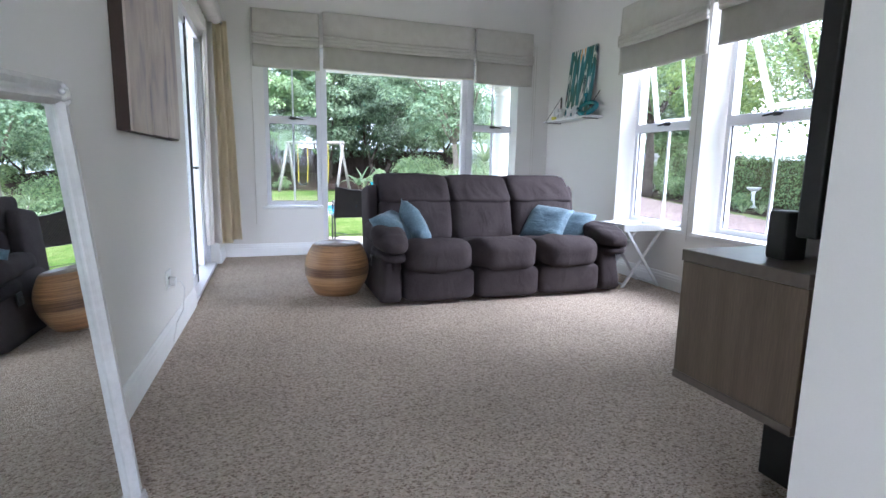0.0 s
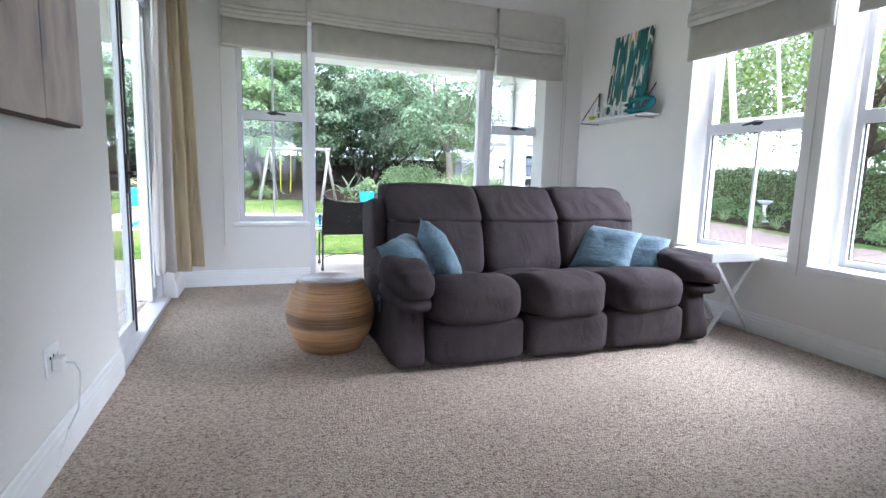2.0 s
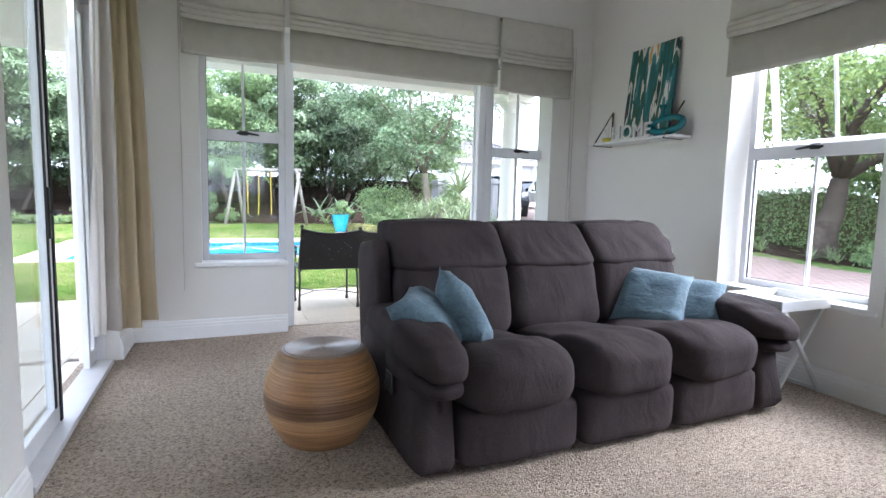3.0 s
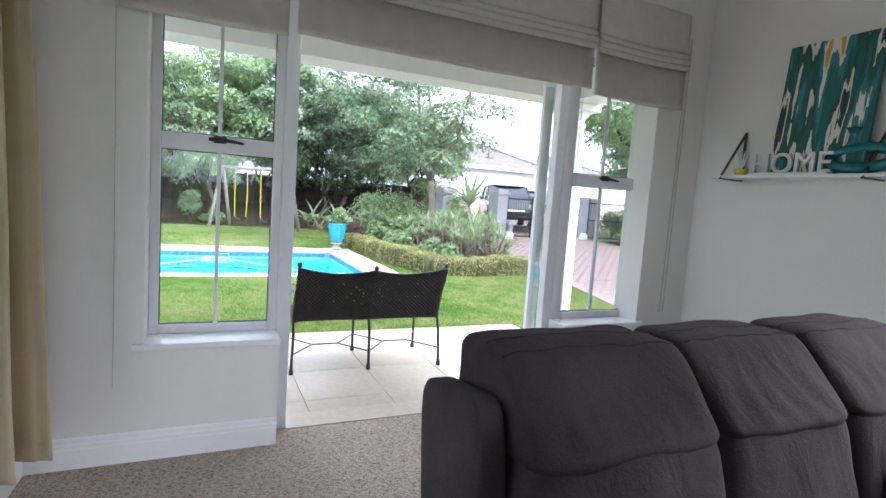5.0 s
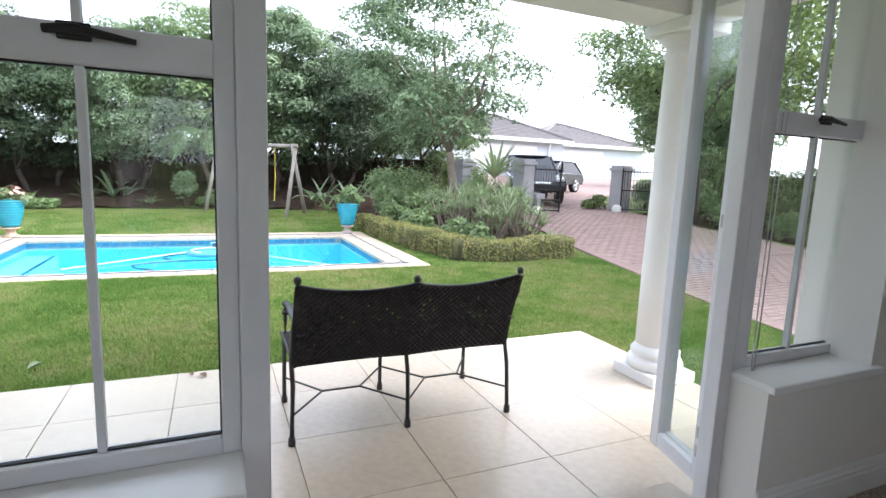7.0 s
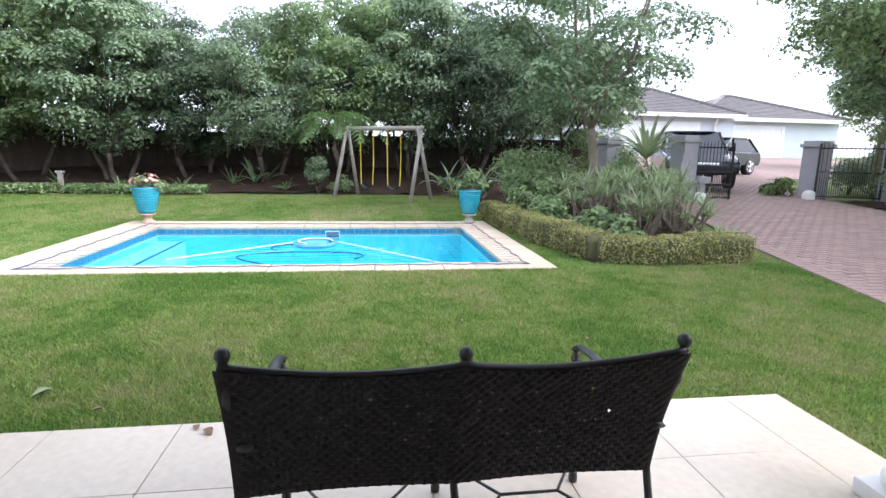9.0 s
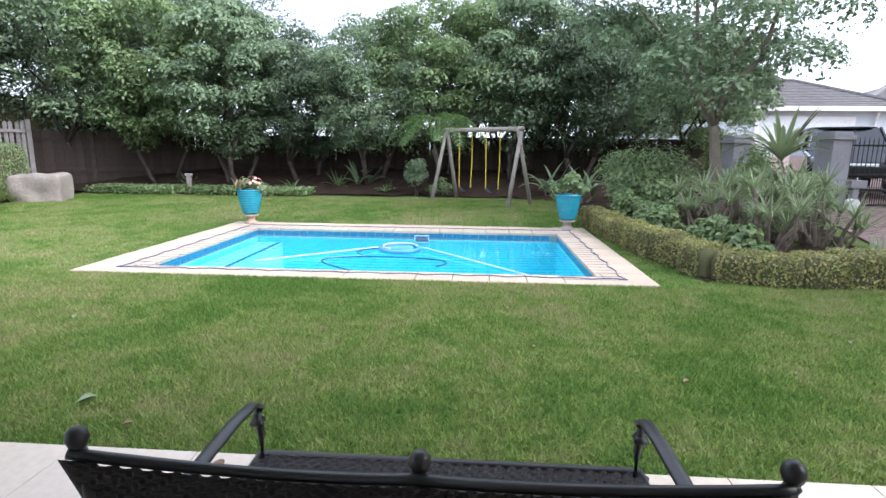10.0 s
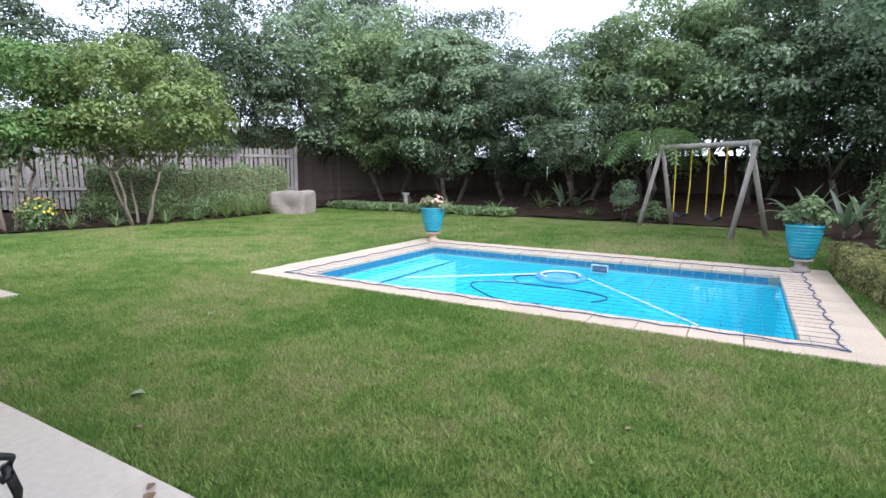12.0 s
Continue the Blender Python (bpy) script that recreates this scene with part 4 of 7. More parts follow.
# shade inside the hedges is put into the body's dark colour
HEDGECORE = material("shaded_hedge_twigs", (0.075, 0.085, 0.03), 0.95, second=(0.11, 0.10, 0.05), scale=9, fine=60, bump=0.8, depth=0.02)
hedge([(3.95, 17.6), (3.98, 16.2), (4.12, 14.6), (4.44, 13.2)], 0.42, 0.36, BOXLEAF, "low clipped box hedge edging the flower bed", 0.036, 1900, 0.05)
hedge([(4.45, 13.2), (5.2, 12.95), (6.35, 12.98)], 0.42, 0.38, BOXLEAF, "low clipped box hedge at the corner of the bed", 0.036, 1900, 0.05)
hedge([(14.9, 5.0), (15.2, 9.0), (15.0, 13.0), (14.6, 16.5)], 0.9, 1.55, MIDLEAF, "tall clipped green hedge along the drive", 0.075, 480)
hedge([(-13.2, 16.0), (-11.4, 18.4), (-10.3, 20.4)], 0.9, 1.35, MIDLEAF, "clipped green hedge in front of the picket fence", 0.048, 900)
hedge([(-18.6, 11.5), (-15.2, 17.5), (-12.9, 23.0), (-9.5, 26.4)], 1.6, 2.9, DARKLEAF, "tall dark hedge behind the picket fence", 0.12, 110)
hedge([(14.2, 18.4), (17.5, 18.2)], 0.7, 2.0, MIDLEAF, "high clipped hedge beside the gate pillar", 0.075, 480)


def blade_leaf(bm, base, way, length, width, droop, segs=5, keel=0.25):
    """A strap leaf that arches over and tapers to a point."""
    way = Vector((way[0], way[1], 0)).normalized()
    sidev = Vector((-way.y, way.x, 0))
    prev = None
    for i in range(segs + 1):
        t = i / segs
        out = length * (t * (0.35 + 0.55 * droop))
        z = length * (t * (1.05 - 0.25 * droop) - droop * 0.75 * t * t)
        w = width * (0.75 + 0.5 * t) * (1 - t) ** 0.6 if t < 1 else 0.0015
        c = Vector(base) + way * out + Vector((0, 0, z))
        row = [bm.verts.new(c - sidev * w / 2 + Vector((0, 0, w * keel))), bm.verts.new(c), bm.verts.new(c + sidev * w / 2 + Vector((0, 0, w * keel)))]
        if prev:
            bm.faces.new((prev[0], prev[1], row[1], row[0]))
            bm.faces.new((prev[1], prev[2], row[2], row[1]))
        prev = row


def rosettes(name, place, heads, leaf, label, category, length=0.45, width=0.05, per=22, group=""):
    """A plant of one or more heads of strap leaves, on short stems."""
    t = thing(name, place, label, category, group)
    bm = bmesh.new()
    for hx, hy, hz, k in heads:
        for i in range(per):
            a = 2.399 * i + rng.normal(0, 0.2)
            blade_leaf(bm, (hx, hy, hz), (math.cos(a), math.sin(a)), length * k * rng.uniform(0.75, 1.15), width * k, rng.uniform(0.15, 1.0))
        if hz > 0.05:
            st = bmesh.new()
            limb(st, (hx * 0.5, hy * 0.5, -0.04), (hx, hy, hz + 0.03), 0.03, 0.022, 0.15, 4, 6)
            part("stem", st, PALEBARK, t)
    part("leaves", bm, leaf, t, smooth=True)
    return t


# bed with aloes inside the box hedge
def in_bed(x, y):
    west = np.interp(y, [13.1, 14.6, 17.5, 21.0], [4.3, 4.0, 3.8, 4.2])
    east = 6.5 + 0.28 * (y - 13)
    return west < x < east


tagged(sheet("flower_bed", np.linspace(3, 10, 57), np.linspace(13, 25, 97), SOIL, 0.03, in_bed, 0.015), "dark soil bed planted with aloes and shrubs", "flower bed", kind="structure")
AL = "grey-green aloe with long arching spiky leaves"
for x, y, hs in ((5.75, 14.6, 7), (6.15, 15.3, 8), (5.4, 15.5, 6), (6.6, 14.9, 6), (5.95, 16.2, 6), (6.9, 15.9, 5)):
    heads = [(rng.normal(0, 0.3), rng.normal(0, 0.3), rng.uniform(0.05, 0.9), rng.uniform(0.7, 1.1)) for _ in range(hs + 6)]
    rosettes("aloe", (x, y, GY(x, y) + 0.02), heads, ALOELEAF, AL, "aloe", 0.46, 0.028, 30, "aloes in the bed")
rosettes("tall_aloe", (6.75, 16.4, GY(6.75, 16.4)), [(0.0, 0.0, 1.15, 1.6)], ALOELEAF, "tall aloe with one large rosette on a stem", "aloe", 0.62, 0.075, 26)
for x, y in ((6.55, 13.75), (6.9, 14.1), (6.2, 13.7)):
    rosettes("agave", (x, y, GY(x, y) + 0.02), [(0, 0, 0.0, 1.0)], ALOELEAF, "small spiky agave at the edge of the drive", "agave", 0.4, 0.04, 16)
for x, y, s in ((4.6, 15.4, 0.55), (4.75, 16.3, 0.6), (4.6, 17.2, 0.6), (4.9, 14.5, 0.5), (5.3, 17.3, 0.8), (5.1, 13.9, 0.45)):
    shrub("shrub", (x, y, GY(x, y) + 0.02), (s * 1.5, s * 1.5, s), MIDLEAF, "leafy green perennial in the flower bed", leaf_size=0.09, clumps=10, per=90, group="perennials in the bed")
for x, y, s in ((5.5, 18.4, 1.7), (6.9, 17.6, 1.3), (5.0, 19.2, 1.4), (7.4, 16.8, 1.0), (4.9, 18.2, 1.1)):
    shrub("shrub", (x, y, GY(x, y)), (s, s, s), MIDLEAF, "feathery green bush under the tree", "bush", 0.07, 16, 200)
shrub("shrub", (8.0, 20.6, GY(8, 20.6)), (1.9, 1.6, 1.75), LIGHTLEAF, "bright green rounded shrub behind the gate pillar", "shrub", 0.08, 22, 240)
shrub("shrub", (12.0, 19.2, GY(12, 19.2)), (1.1, 0.9, 0.5), LIGHTLEAF, "low yellow-green shrub beside the drive", "shrub", 0.09, 12, 100)
for x, y, s in ((13.2, 15.2, 0.9), (13.4, 13.8, 0.7), (13.6, 17.0, 1.2), (14.4, 17.4, 1.4), (13.1, 12.4, 0.5), (13.0, 9.1, 0.5), (13.2, 7.6, 0.6)):
    shrub("shrub", (x, y, GY(x, y)), (s * 1.3, s * 1.3, s), MIDLEAF, "green shrub in the bed along the drive", leaf_size=0.08, clumps=12, per=120, group="shrubs along the drive")
for x, y in ((12.7, 11.3), (12.8, 9.6), (12.7, 12.9)):
    rosettes("agapanthus", (x, y, GY(x, y) + 0.02), [(0, 0, 0, 1.0), (0.25, 0.3, 0, 0.9), (-0.1, 0.5, 0, 0.9)], ALOELEAF, "tuft of strappy silver-green leaves by the drive", "agapanthus", 0.45, 0.03, 26)


def east_bed(x, y):
    return x > (12.4 if y < 14 else 12.4 + 0.12 * (y - 14))


tagged(sheet("drive_bed", np.linspace(12, 19, 29), np.linspace(0, 18.3, 55), SOIL, 0.02, east_bed, 0.015), "soil bed along the drive", "flower bed", kind="structure")


# the planted bank along the back and the side of the lawn
def bank(x, y):
    edge = np.interp(x, [-16, -9.5, -5, 0, 3, 5], [21.2, 21.3, 21.5, 21.9, 21.6, 20.6])
    return y > edge and x < 9


ob = sheet("back_bank", np.linspace(-18, 9, 109), np.linspace(20.5, 32, 47), SOIL, 0.03, bank, 0.02)
for v in ob.data.vertices:
    v.co.z += 0.55 * float(smooth(21.5, 25.0, v.co.y))
tagged(ob, "dark mulched bank under the trees", "flower bed", kind="structure")


def left_bed(x, y):
    return x < np.interp(y, [11, 12.8, 15.0, 17.2, 19.6, 21.5], [-10.9, -10.5, -9.8, -9.2, -9.4, -10.5])


tagged(sheet("side_bed", np.linspace(-18, -8, 61), np.linspace(9, 22, 79), SOIL, 0.03, left_bed, 0.015), "brown soil bed before the picket fence", "flower bed", kind="structure")
for x, y, s in ((-9.9, 17.0, 0.62), (-10.2, 16.2, 0.75), (-10.1, 17.7, 0.8), (-11.0, 15.2, 0.8), (-11.3, 12.6, 0.75), (-10.1, 18.3, 0.7)):
    shrub("shrub", (x, y, GY(x, y)), (s * 1.7, s * 1.7, s * 1.0), MIDLEAF, "green leafy bush before the fence", leaf_size=0.06, clumps=16, per=160, group="bushes before the fence")
for x, y in ((-9.9, 14.9), (-9.6, 15.9), (-9.5, 16.6), (-10.2, 14.1), (-10.6, 13.5)):
    rosettes("agapanthus", (x, y, GY(x, y) + 0.02), [(0, 0, 0, 1.0), (0.2, -0.15, 0, 0.9)], MIDLEAF, "tuft of dark strappy leaves at the lawn's edge", "agapanthus", 0.5, 0.03, 24, "tufts at the lawn's edge")
for x, y, k in ((-9.4, 18.15, 1.0), (-9.5, 17.55, 0.9), (-9.75, 16.95, 0.75), (-9.45, 18.65, 0.8), (-10.1, 16.3, 0.8)):
    lily = rosettes("day_lily", (x, y, GY(x, y) + 0.02), [(0, 0, 0, 1.0), (0.22, -0.2, 0, 0.9), (-0.2, 0.2, 0, 0.95), (0.2, 0.22, 0, 0.85)], LIGHTLEAF, "tall clump of narrow day lily leaves in the bed", "day lily", 0.85 * k, 0.024, 34, "day lilies in the bed")
daisy = shrub("daisy_bush", (-10.35, 13.55, GY(-10.35, 13.55)), (0.9, 0.9, 0.75), MIDLEAF, "daisy bush dotted with yellow flowers", "flowering shrub", 0.06, 14, 130)
YELLOW = material("yellow_petals", (0.75, 0.55, 0.03), 0.6, bump=0)
d = ball(46)
d[:, 2] = np.abs(d[:, 2])
leaves("flowers", d * np.array([0.45, 0.45, 0.4]) + np.array([0, 0, 0.36]), d + np.array([0, 0, 0.5]), np.full(46, 0.07), YELLOW, daisy, 0.9)["kind"] = "stuff"
for x0, x1 in ((-9.2, -6.6), (-6.3, -2.9)):
    t = thing("ground_cover", ((x0 + x1) / 2, 21.6, GY(x0, 21.6)), "low mat of bright green ground cover by the lawn", "ground cover")
    k = 5200
    c = np.stack([rng.uniform(-(x1 - x0) / 2, (x1 - x0) / 2, k), rng.normal(0, 0.25, k), 0.04 + 0.2 * rng.random(k)], 1)
    leaves("foliage", c, rng.normal(0, 0.5, (k, 3)) + np.array([0, 0, 1]), np.full(k, 0.075), MIDLEAF, t, 0.8)
for x, y, k in ((-3.6, 22.0, 0.9), (-0.9, 22.1, 0.8), (-5.3, 22.2, 0.8), (3.7, 20.6, 0.9), (-2.5, 22.9, 1.2), (-7.0, 22.6, 1.0)):
    rosettes("clivia", (x, y, GY(x, y) + 0.06), [(0, 0, 0, 1.0)], MIDLEAF, "tuft of broad arching leaves under the trees", "clivia", 0.6 * k, 0.07, 18, "tufts under the trees")
for x, y, k in ((4.3, 20.4, 1.3), (3.6, 22.0, 1.5), (5.4, 21.4, 1.5), (-1.9, 23.0, 1.2)):
    rosettes("strelitzia", (x, y, GY(x, y) + 0.1), [(0, 0, 0.1, 1.0), (0.3, 0.2, 0.1, 0.9)], DARKLEAF, "strelitzia with broad upright paddle leaves", "strelitzia", 0.78 * k, 0.15, 9, "strelitzias under the trees")
shrub("shrub", (0.0, 21.9, GY(0, 21.9) + 0.02), (0.85, 0.7, 1.15), DARKLEAF, "dark rounded shrub beside the swing", leaf_size=0.075, clumps=16, per=160)
shrub("shrub", (0.65, 22.1, GY(0, 21.9) + 0.02), (0.8, 0.6, 0.5), MIDLEAF, "low green shrub beside the swing", leaf_size=0.07, clumps=10, per=110)

for x, y, s in ((14.6, 19.6, 1.0), (15.6, 20.0, 1.15), (16.7, 20.2, 1.1), (17.8, 20.6, 1.2)):
    shrub("shrub", (x, y, GY(x, y)), (1.3 * s, 1.1 * s, 0.95 * s), DARKLEAF, "dark leafy bush behind the open gate", leaf_size=0.075, clumps=16, per=150, group="bushes behind the gate")


def frond(bm, base, way, length, rise, pairs=26, leaf_len=0.34):
    """A feathery frond: a drooping rib with pairs of fine leaflets."""
    way = Vector((way[0], way[1], 0)).normalized()
    sidev, pts = Vector((-way.y, way.x, 0)), []
    for i in range(pairs + 1):
        t = i / pairs
        pts.append(Vector(base) + way * length * t + Vector((0, 0, rise * t - (rise + 0.45 * length) * t * t)))
    tube(bm, pts[::3], [0.012 - 0.009 * k / (len(pts[::3]) - 1) for k in range(len(pts[::3]))], 5)
    for i in range(3, pairs):
        t = i / pairs
        ln = leaf_len * math.sin(math.pi * min(1, 0.15 + 0.85 * t)) ** 0.7 + 0.04
        along = (pts[i + 1] - pts[i]).normalized()
        for s in (1, -1):
            dirn = (sidev * s * 0.9 + along * 0.4 + Vector((0, 0, -0.22))).normalized()
            tip, steps = pts[i] + dirn * ln, 9
            bm.faces.new([bm.verts.new(p) for p in (pts[i] + along * 0.004, tip, pts[i] - along * 0.004)])
            for k in range(1, steps):
                q, w = pts[i] + dirn * ln * k / steps, 0.058 * (1.15 - k / steps)
                for z in (1, -1):
                    fin = (along * z * 0.9 + dirn * 0.45).normalized()
                    bm.faces.new([bm.verts.new(p) for p in (q - dirn * 0.010, q + fin * w, q + dirn * 0.012)])


t = thing("tree_fern", (0.55, 22.3, GY(0.55, 22.3)), "bright green tree fern with feathery drooping fronds", "tree fern")
bm = bmesh.new()
limb(bm, (0, 0, -0.1), (0.0, -0.05, 2.15), 0.09, 0.07, 0.1, 5, 8)
part("trunk", bm, BARK, t)
for i in range(13):
    a = 2.399 * i
    bm = bmesh.new()
    frond(bm, (0, -0.05, 2.12), (math.cos(a), math.sin(a)), 1.35 + 0.4 * rng.random(), 0.35 + 0.8 * rng.random(), 24, 0.42)
    part("frond", bm, FERNLEAF, t)

# short grass where it is seen from close by
def lawn_blades(x0, x1, y0, y1, n, h):
    p = np.stack([rng.uniform(x0, x1, n), rng.uniform(y0, y1, n)], 1)
    ok = ~((p[:, 0] > EDGE[0] - 0.02) & (p[:, 0] < EDGE[1] + 0.02) & (p[:, 1] > EDGE[2] - 0.02) & (p[:, 1] < EDGE[3] + 0.02))
    ok &= ~((p[:, 0] < -4.05) & (p[:, 1] < 10.72)) & (p[:, 0] < 6.3 + 0.2 * (p[:, 1] - 10.5))
    p = p[ok]
    n = len(p)
    z = level(p[:, 0], p[:, 1])
    a, ln = rng.uniform(0, 2 * np.pi, n), h * (0.5 + rng.random(n))
    side_ = np.stack([np.cos(a), np.sin(a), np.zeros(n)], 1) * 0.0055
    tip = np.stack([rng.normal(0, 0.55, n) * ln, rng.normal(0, 0.55, n) * ln, ln], 1)
    b = np.stack([p[:, 0], p[:, 1], z - 0.002], 1)
    co = np.stack([b - side_, b + side_, b + tip], 1).reshape(-1)
    me = bpy.data.meshes.new("grass")
    me.vertices.add(3 * n)
    me.vertices.foreach_set("co", co)
    me.loops.add(3 * n)
    me.loops.foreach_set("vertex_index", np.arange(3 * n, dtype=np.int32))
    me.polygons.add(n)
    me.polygons.foreach_set("loop_start", np.arange(0, 3 * n, 3, dtype=np.int32))
    me.update()
    me.materials.append(BLADE)
    return tagged(new("grass", me), "short mown green grass blades", "grass", kind="stuff")


lawn_blades(-5.5, 7.0, 9.4, 12.7, 400000, 0.030)
lawn_blades(3.87, 6.4, 6.5, 9.4, 70000, 0.028)
lawn_blades(-11.0, -5.5, 9.4, 12.7, 70000, 0.026)
lawn_blades(-9.5, 7.5, 12.7, 17.0, 240000, 0.026)
lawn_blades(-9.3, 4.0, 17.0, 21.4, 160000, 0.03)

# ---- sofa and cushions ----
from mathutils.bvhtree import BVHTree

sofa = thing("sofa", (0, 0, 0), "charcoal suede three-seat recliner sofa on the carpet", "sofa")
bm = boxes(((1.0, 4.42, 0.02), (2.92, 5.22, 0.30)), bevel=0.02)
part("base", bm, SOFA, sofa)
for x0, x1 in ((0.93, 1.10), (2.775, 2.985)):
    bm = puff(bmesh.new(), (x0, 4.235, 0.015), (x1, 5.20, 0.44), 9, 8, 0.006, 5)
    for v in bm.verts:
        v.co.y += 0.07 * max(0.0, v.co.z - 0.05) * (v.co.y < 4.5) / 0.4
        v.co.x += (0.035 if x0 < 2 else -0.035) * max(0.0, v.co.z - 0.05) / 0.4 * (abs(v.co.x - (x0 if x0 < 2 else x1)) < 0.08)
    part("side_panel", bm, SOFA, sofa, smooth=True)
for x0, x1, s in ((0.918, 1.165, 1), (2.755, 3.05, -1)):
    bm = puff(bmesh.new(), (x0, 4.195, 0.415), (x1, 5.08, 0.572), 3.2, 22, 0.016, 8)
    for v in bm.verts:
        v.co.z -= 0.06 * max(0.0, (4.50 - v.co.y) / 0.30) ** 1.4
        v.co.z += 0.005 * math.sin(46 * v.co.y + 6 * noise.noise(v.co * 5)) * max(0.0, 1 - abs(v.co.y - 4.4) / 0.3)
    arm = part("armrest", bm, SOFA, sofa, smooth=True)
    bm = puff(bmesh.new(), (x0 + 0.02, 4.215, 0.315), (x1 - 0.02, 4.8, 0.40), 3.0, 12, 0.010, 9)
    part("arm_roll", bm, SOFA, arm, smooth=True)
seats = (1.10, 1.672, 2.212, 2.775)
for i, (x0, x1) in enumerate(zip(seats, seats[1:])):
    bm = puff(bmesh.new(), (x0 + 0.004, 4.19, 0.205), (x1 - 0.004, 4.95, 0.455), 4.2, 16, 0.014, 6)
    for v in bm.verts:
        f = max(0.0, (4.55 - v.co.y) / 0.35)
        v.co.z += 0.03 * math.sin(min(f, 1) * math.pi * 0.9) - 0.035 * max(0.0, (v.co.y - 4.5) / 0.4)
        v.co.z += 0.006 * math.sin(38 * v.co.x + 4 * v.co.y) * max(0, (v.co.z - 0.4) * 8) * (1 if v.co.y < 4.5 else 0.3)
    part("seat_cushion", bm, SOFA, sofa, smooth=True)
    bm = puff(bmesh.new(), (x0 + 0.008, 4.235, 0.025), (x1 - 0.008, 4.45, 0.262), 7, 10, 0.008, 6)
    part("footrest_panel", bm, SOFA, sofa, smooth=True)
backs = (1.06, 1.69, 2.262, 2.89)
for i, (x0, x1) in enumerate(zip(backs, backs[1:])):
    lean_m = Matrix.Translation((0, 4.80, 0.40)) @ Matrix.Rotation(radians(-16), 4, "X") @ Matrix.Translation((0, -4.80, -0.40))
    bm = puff(bmesh.new(), (x0 + 0.004, 4.80, 0.38), (x1 - 0.004, 5.12, 0.80), 6, 14, 0.012, 5, lean_m)
    back = part("back_cushion", bm, SOFA, sofa, smooth=True)
    bm = puff(bmesh.new(), (x0 + 0.003, 4.885, 0.70), (x1 - 0.003, 5.32, 0.95), 8.0, 20, 0.014, 6)
    for v in bm.verts:
        v.co.y += 0.95 * max(0.0, v.co.z - 0.74) * (1 - min(1.0, max(0.0, (v.co.y - 4.89) / 0.42)))
    for v in bm.verts:
        v.co.y += 0.007 * math.sin(60 * v.co.x + 9 * noise.noise(v.co * 3)) * max(0.0, 1 - abs(v.co.z - 0.80) / 0.11)
    tree_ = BVHTree.FromBMesh(bm)
    head = part("headrest", bm, SOFA, back, smooth=True)
    for yy, rad in ((5.10, 0.0045), (5.19, 0.003)):
        line = []
        for k in range(25):
            hit = tree_.ray_cast(Vector((x0 + 0.03 + (x1 - x0 - 0.06) * k / 24, yy + 0.004 * math.sin(k), 2.0)), Vector((0, 0, -1)))[0]
            if hit:
                line.append(hit)
        if len(line) > 3:
            part("seam", tube(bmesh.new(), line, rad, 6), SOFA, head, smooth=True)
lean_m = Matrix.Translation((0, 4.95, 0.3)) @ Matrix.Rotation(radians(-9), 4, "X") @ Matrix.Translation((0, -4.95, -0.3))
for x0, x1 in ((0.968, 1.06), (2.85, 2.94)):
    bm = puff(bmesh.new(), (x0, 4.92, 0.20), (x1, 5.26, 0.87), 8, 8, matrix=lean_m)
    part("back_side", bm, SOFA, sofa, smooth=True)
bm = puff(bmesh.new(), (1.0, 5.05, 0.05), (2.92, 5.27, 0.84), 9, 10, matrix=lean_m)
part("back_panel", bm, SOFA, sofa, smooth=True)
bm = boxes(((0.924, 4.55, 0.25), (0.932, 4.64, 0.335)), bevel=0.003)
tube(bm, [(0.926, 4.60, 0.31), (0.915, 4.60, 0.29), (0.915, 4.60, 0.26)], 0.008, 6)
part("recline_lever", bm, BLACK, sofa, "black plastic recliner lever")


def cushion(place, size, across, rise, label):
    """A scatter cushion: pillow shape with pinched corners and piping."""
    bm, n, s = bmesh.new(), 18, size / 2
    grid = {}
    for side_ in (1, -1):
        for i in range(n + 1):
            for j in range(n + 1):
                u, v = 2 * i / n - 1, 2 * j / n - 1
                pin = 1 - 0.10 * (u * u * (1 - v * v) + v * v * (1 - u * u))
                h = 0.085 * ((1 - u ** 4) * (1 - v ** 4)) ** 0.55
                p = Vector((u * s * pin, side_ * h, v * s * pin))
                p += Vector((0, 0.010 * noise.noise(p * 14 + Vector(place) * 9), 0)) * (1 if h > 0.01 else 0)
                edge = i in (0, n) or j in (0, n)
                key = (i, j, 0 if edge else side_)
                if key not in grid:
                    grid[key] = bm.verts.new(p)
        for i in range(n):
            for j in range(n):
                q = [grid.get((a, b, side_)) or grid[(a, b, 0)] for a, b in ((i, j), (i + 1, j), (i + 1, j + 1), (i, j + 1))]
                bm.faces.new(q if side_ < 0 else q[::-1])
    t = thing("scatter_cushion", (0, 0, 0), label, "cushion", "cushions on the sofa")
    ex = Vector(across).normalized()
    ez = (Vector(rise) - ex * ex.dot(Vector(rise))).normalized()
    ey = ez.cross(ex)
    t.matrix_world = Matrix(((ex.x, ey.x, ez.x, place[0]), (ex.y, ey.y, ez.y, place[1]), (ex.z, ey.z, ez.z, place[2]), (0, 0, 0, 1)))
    part("cover", bm, VELVET, t, smooth=True)
    return t


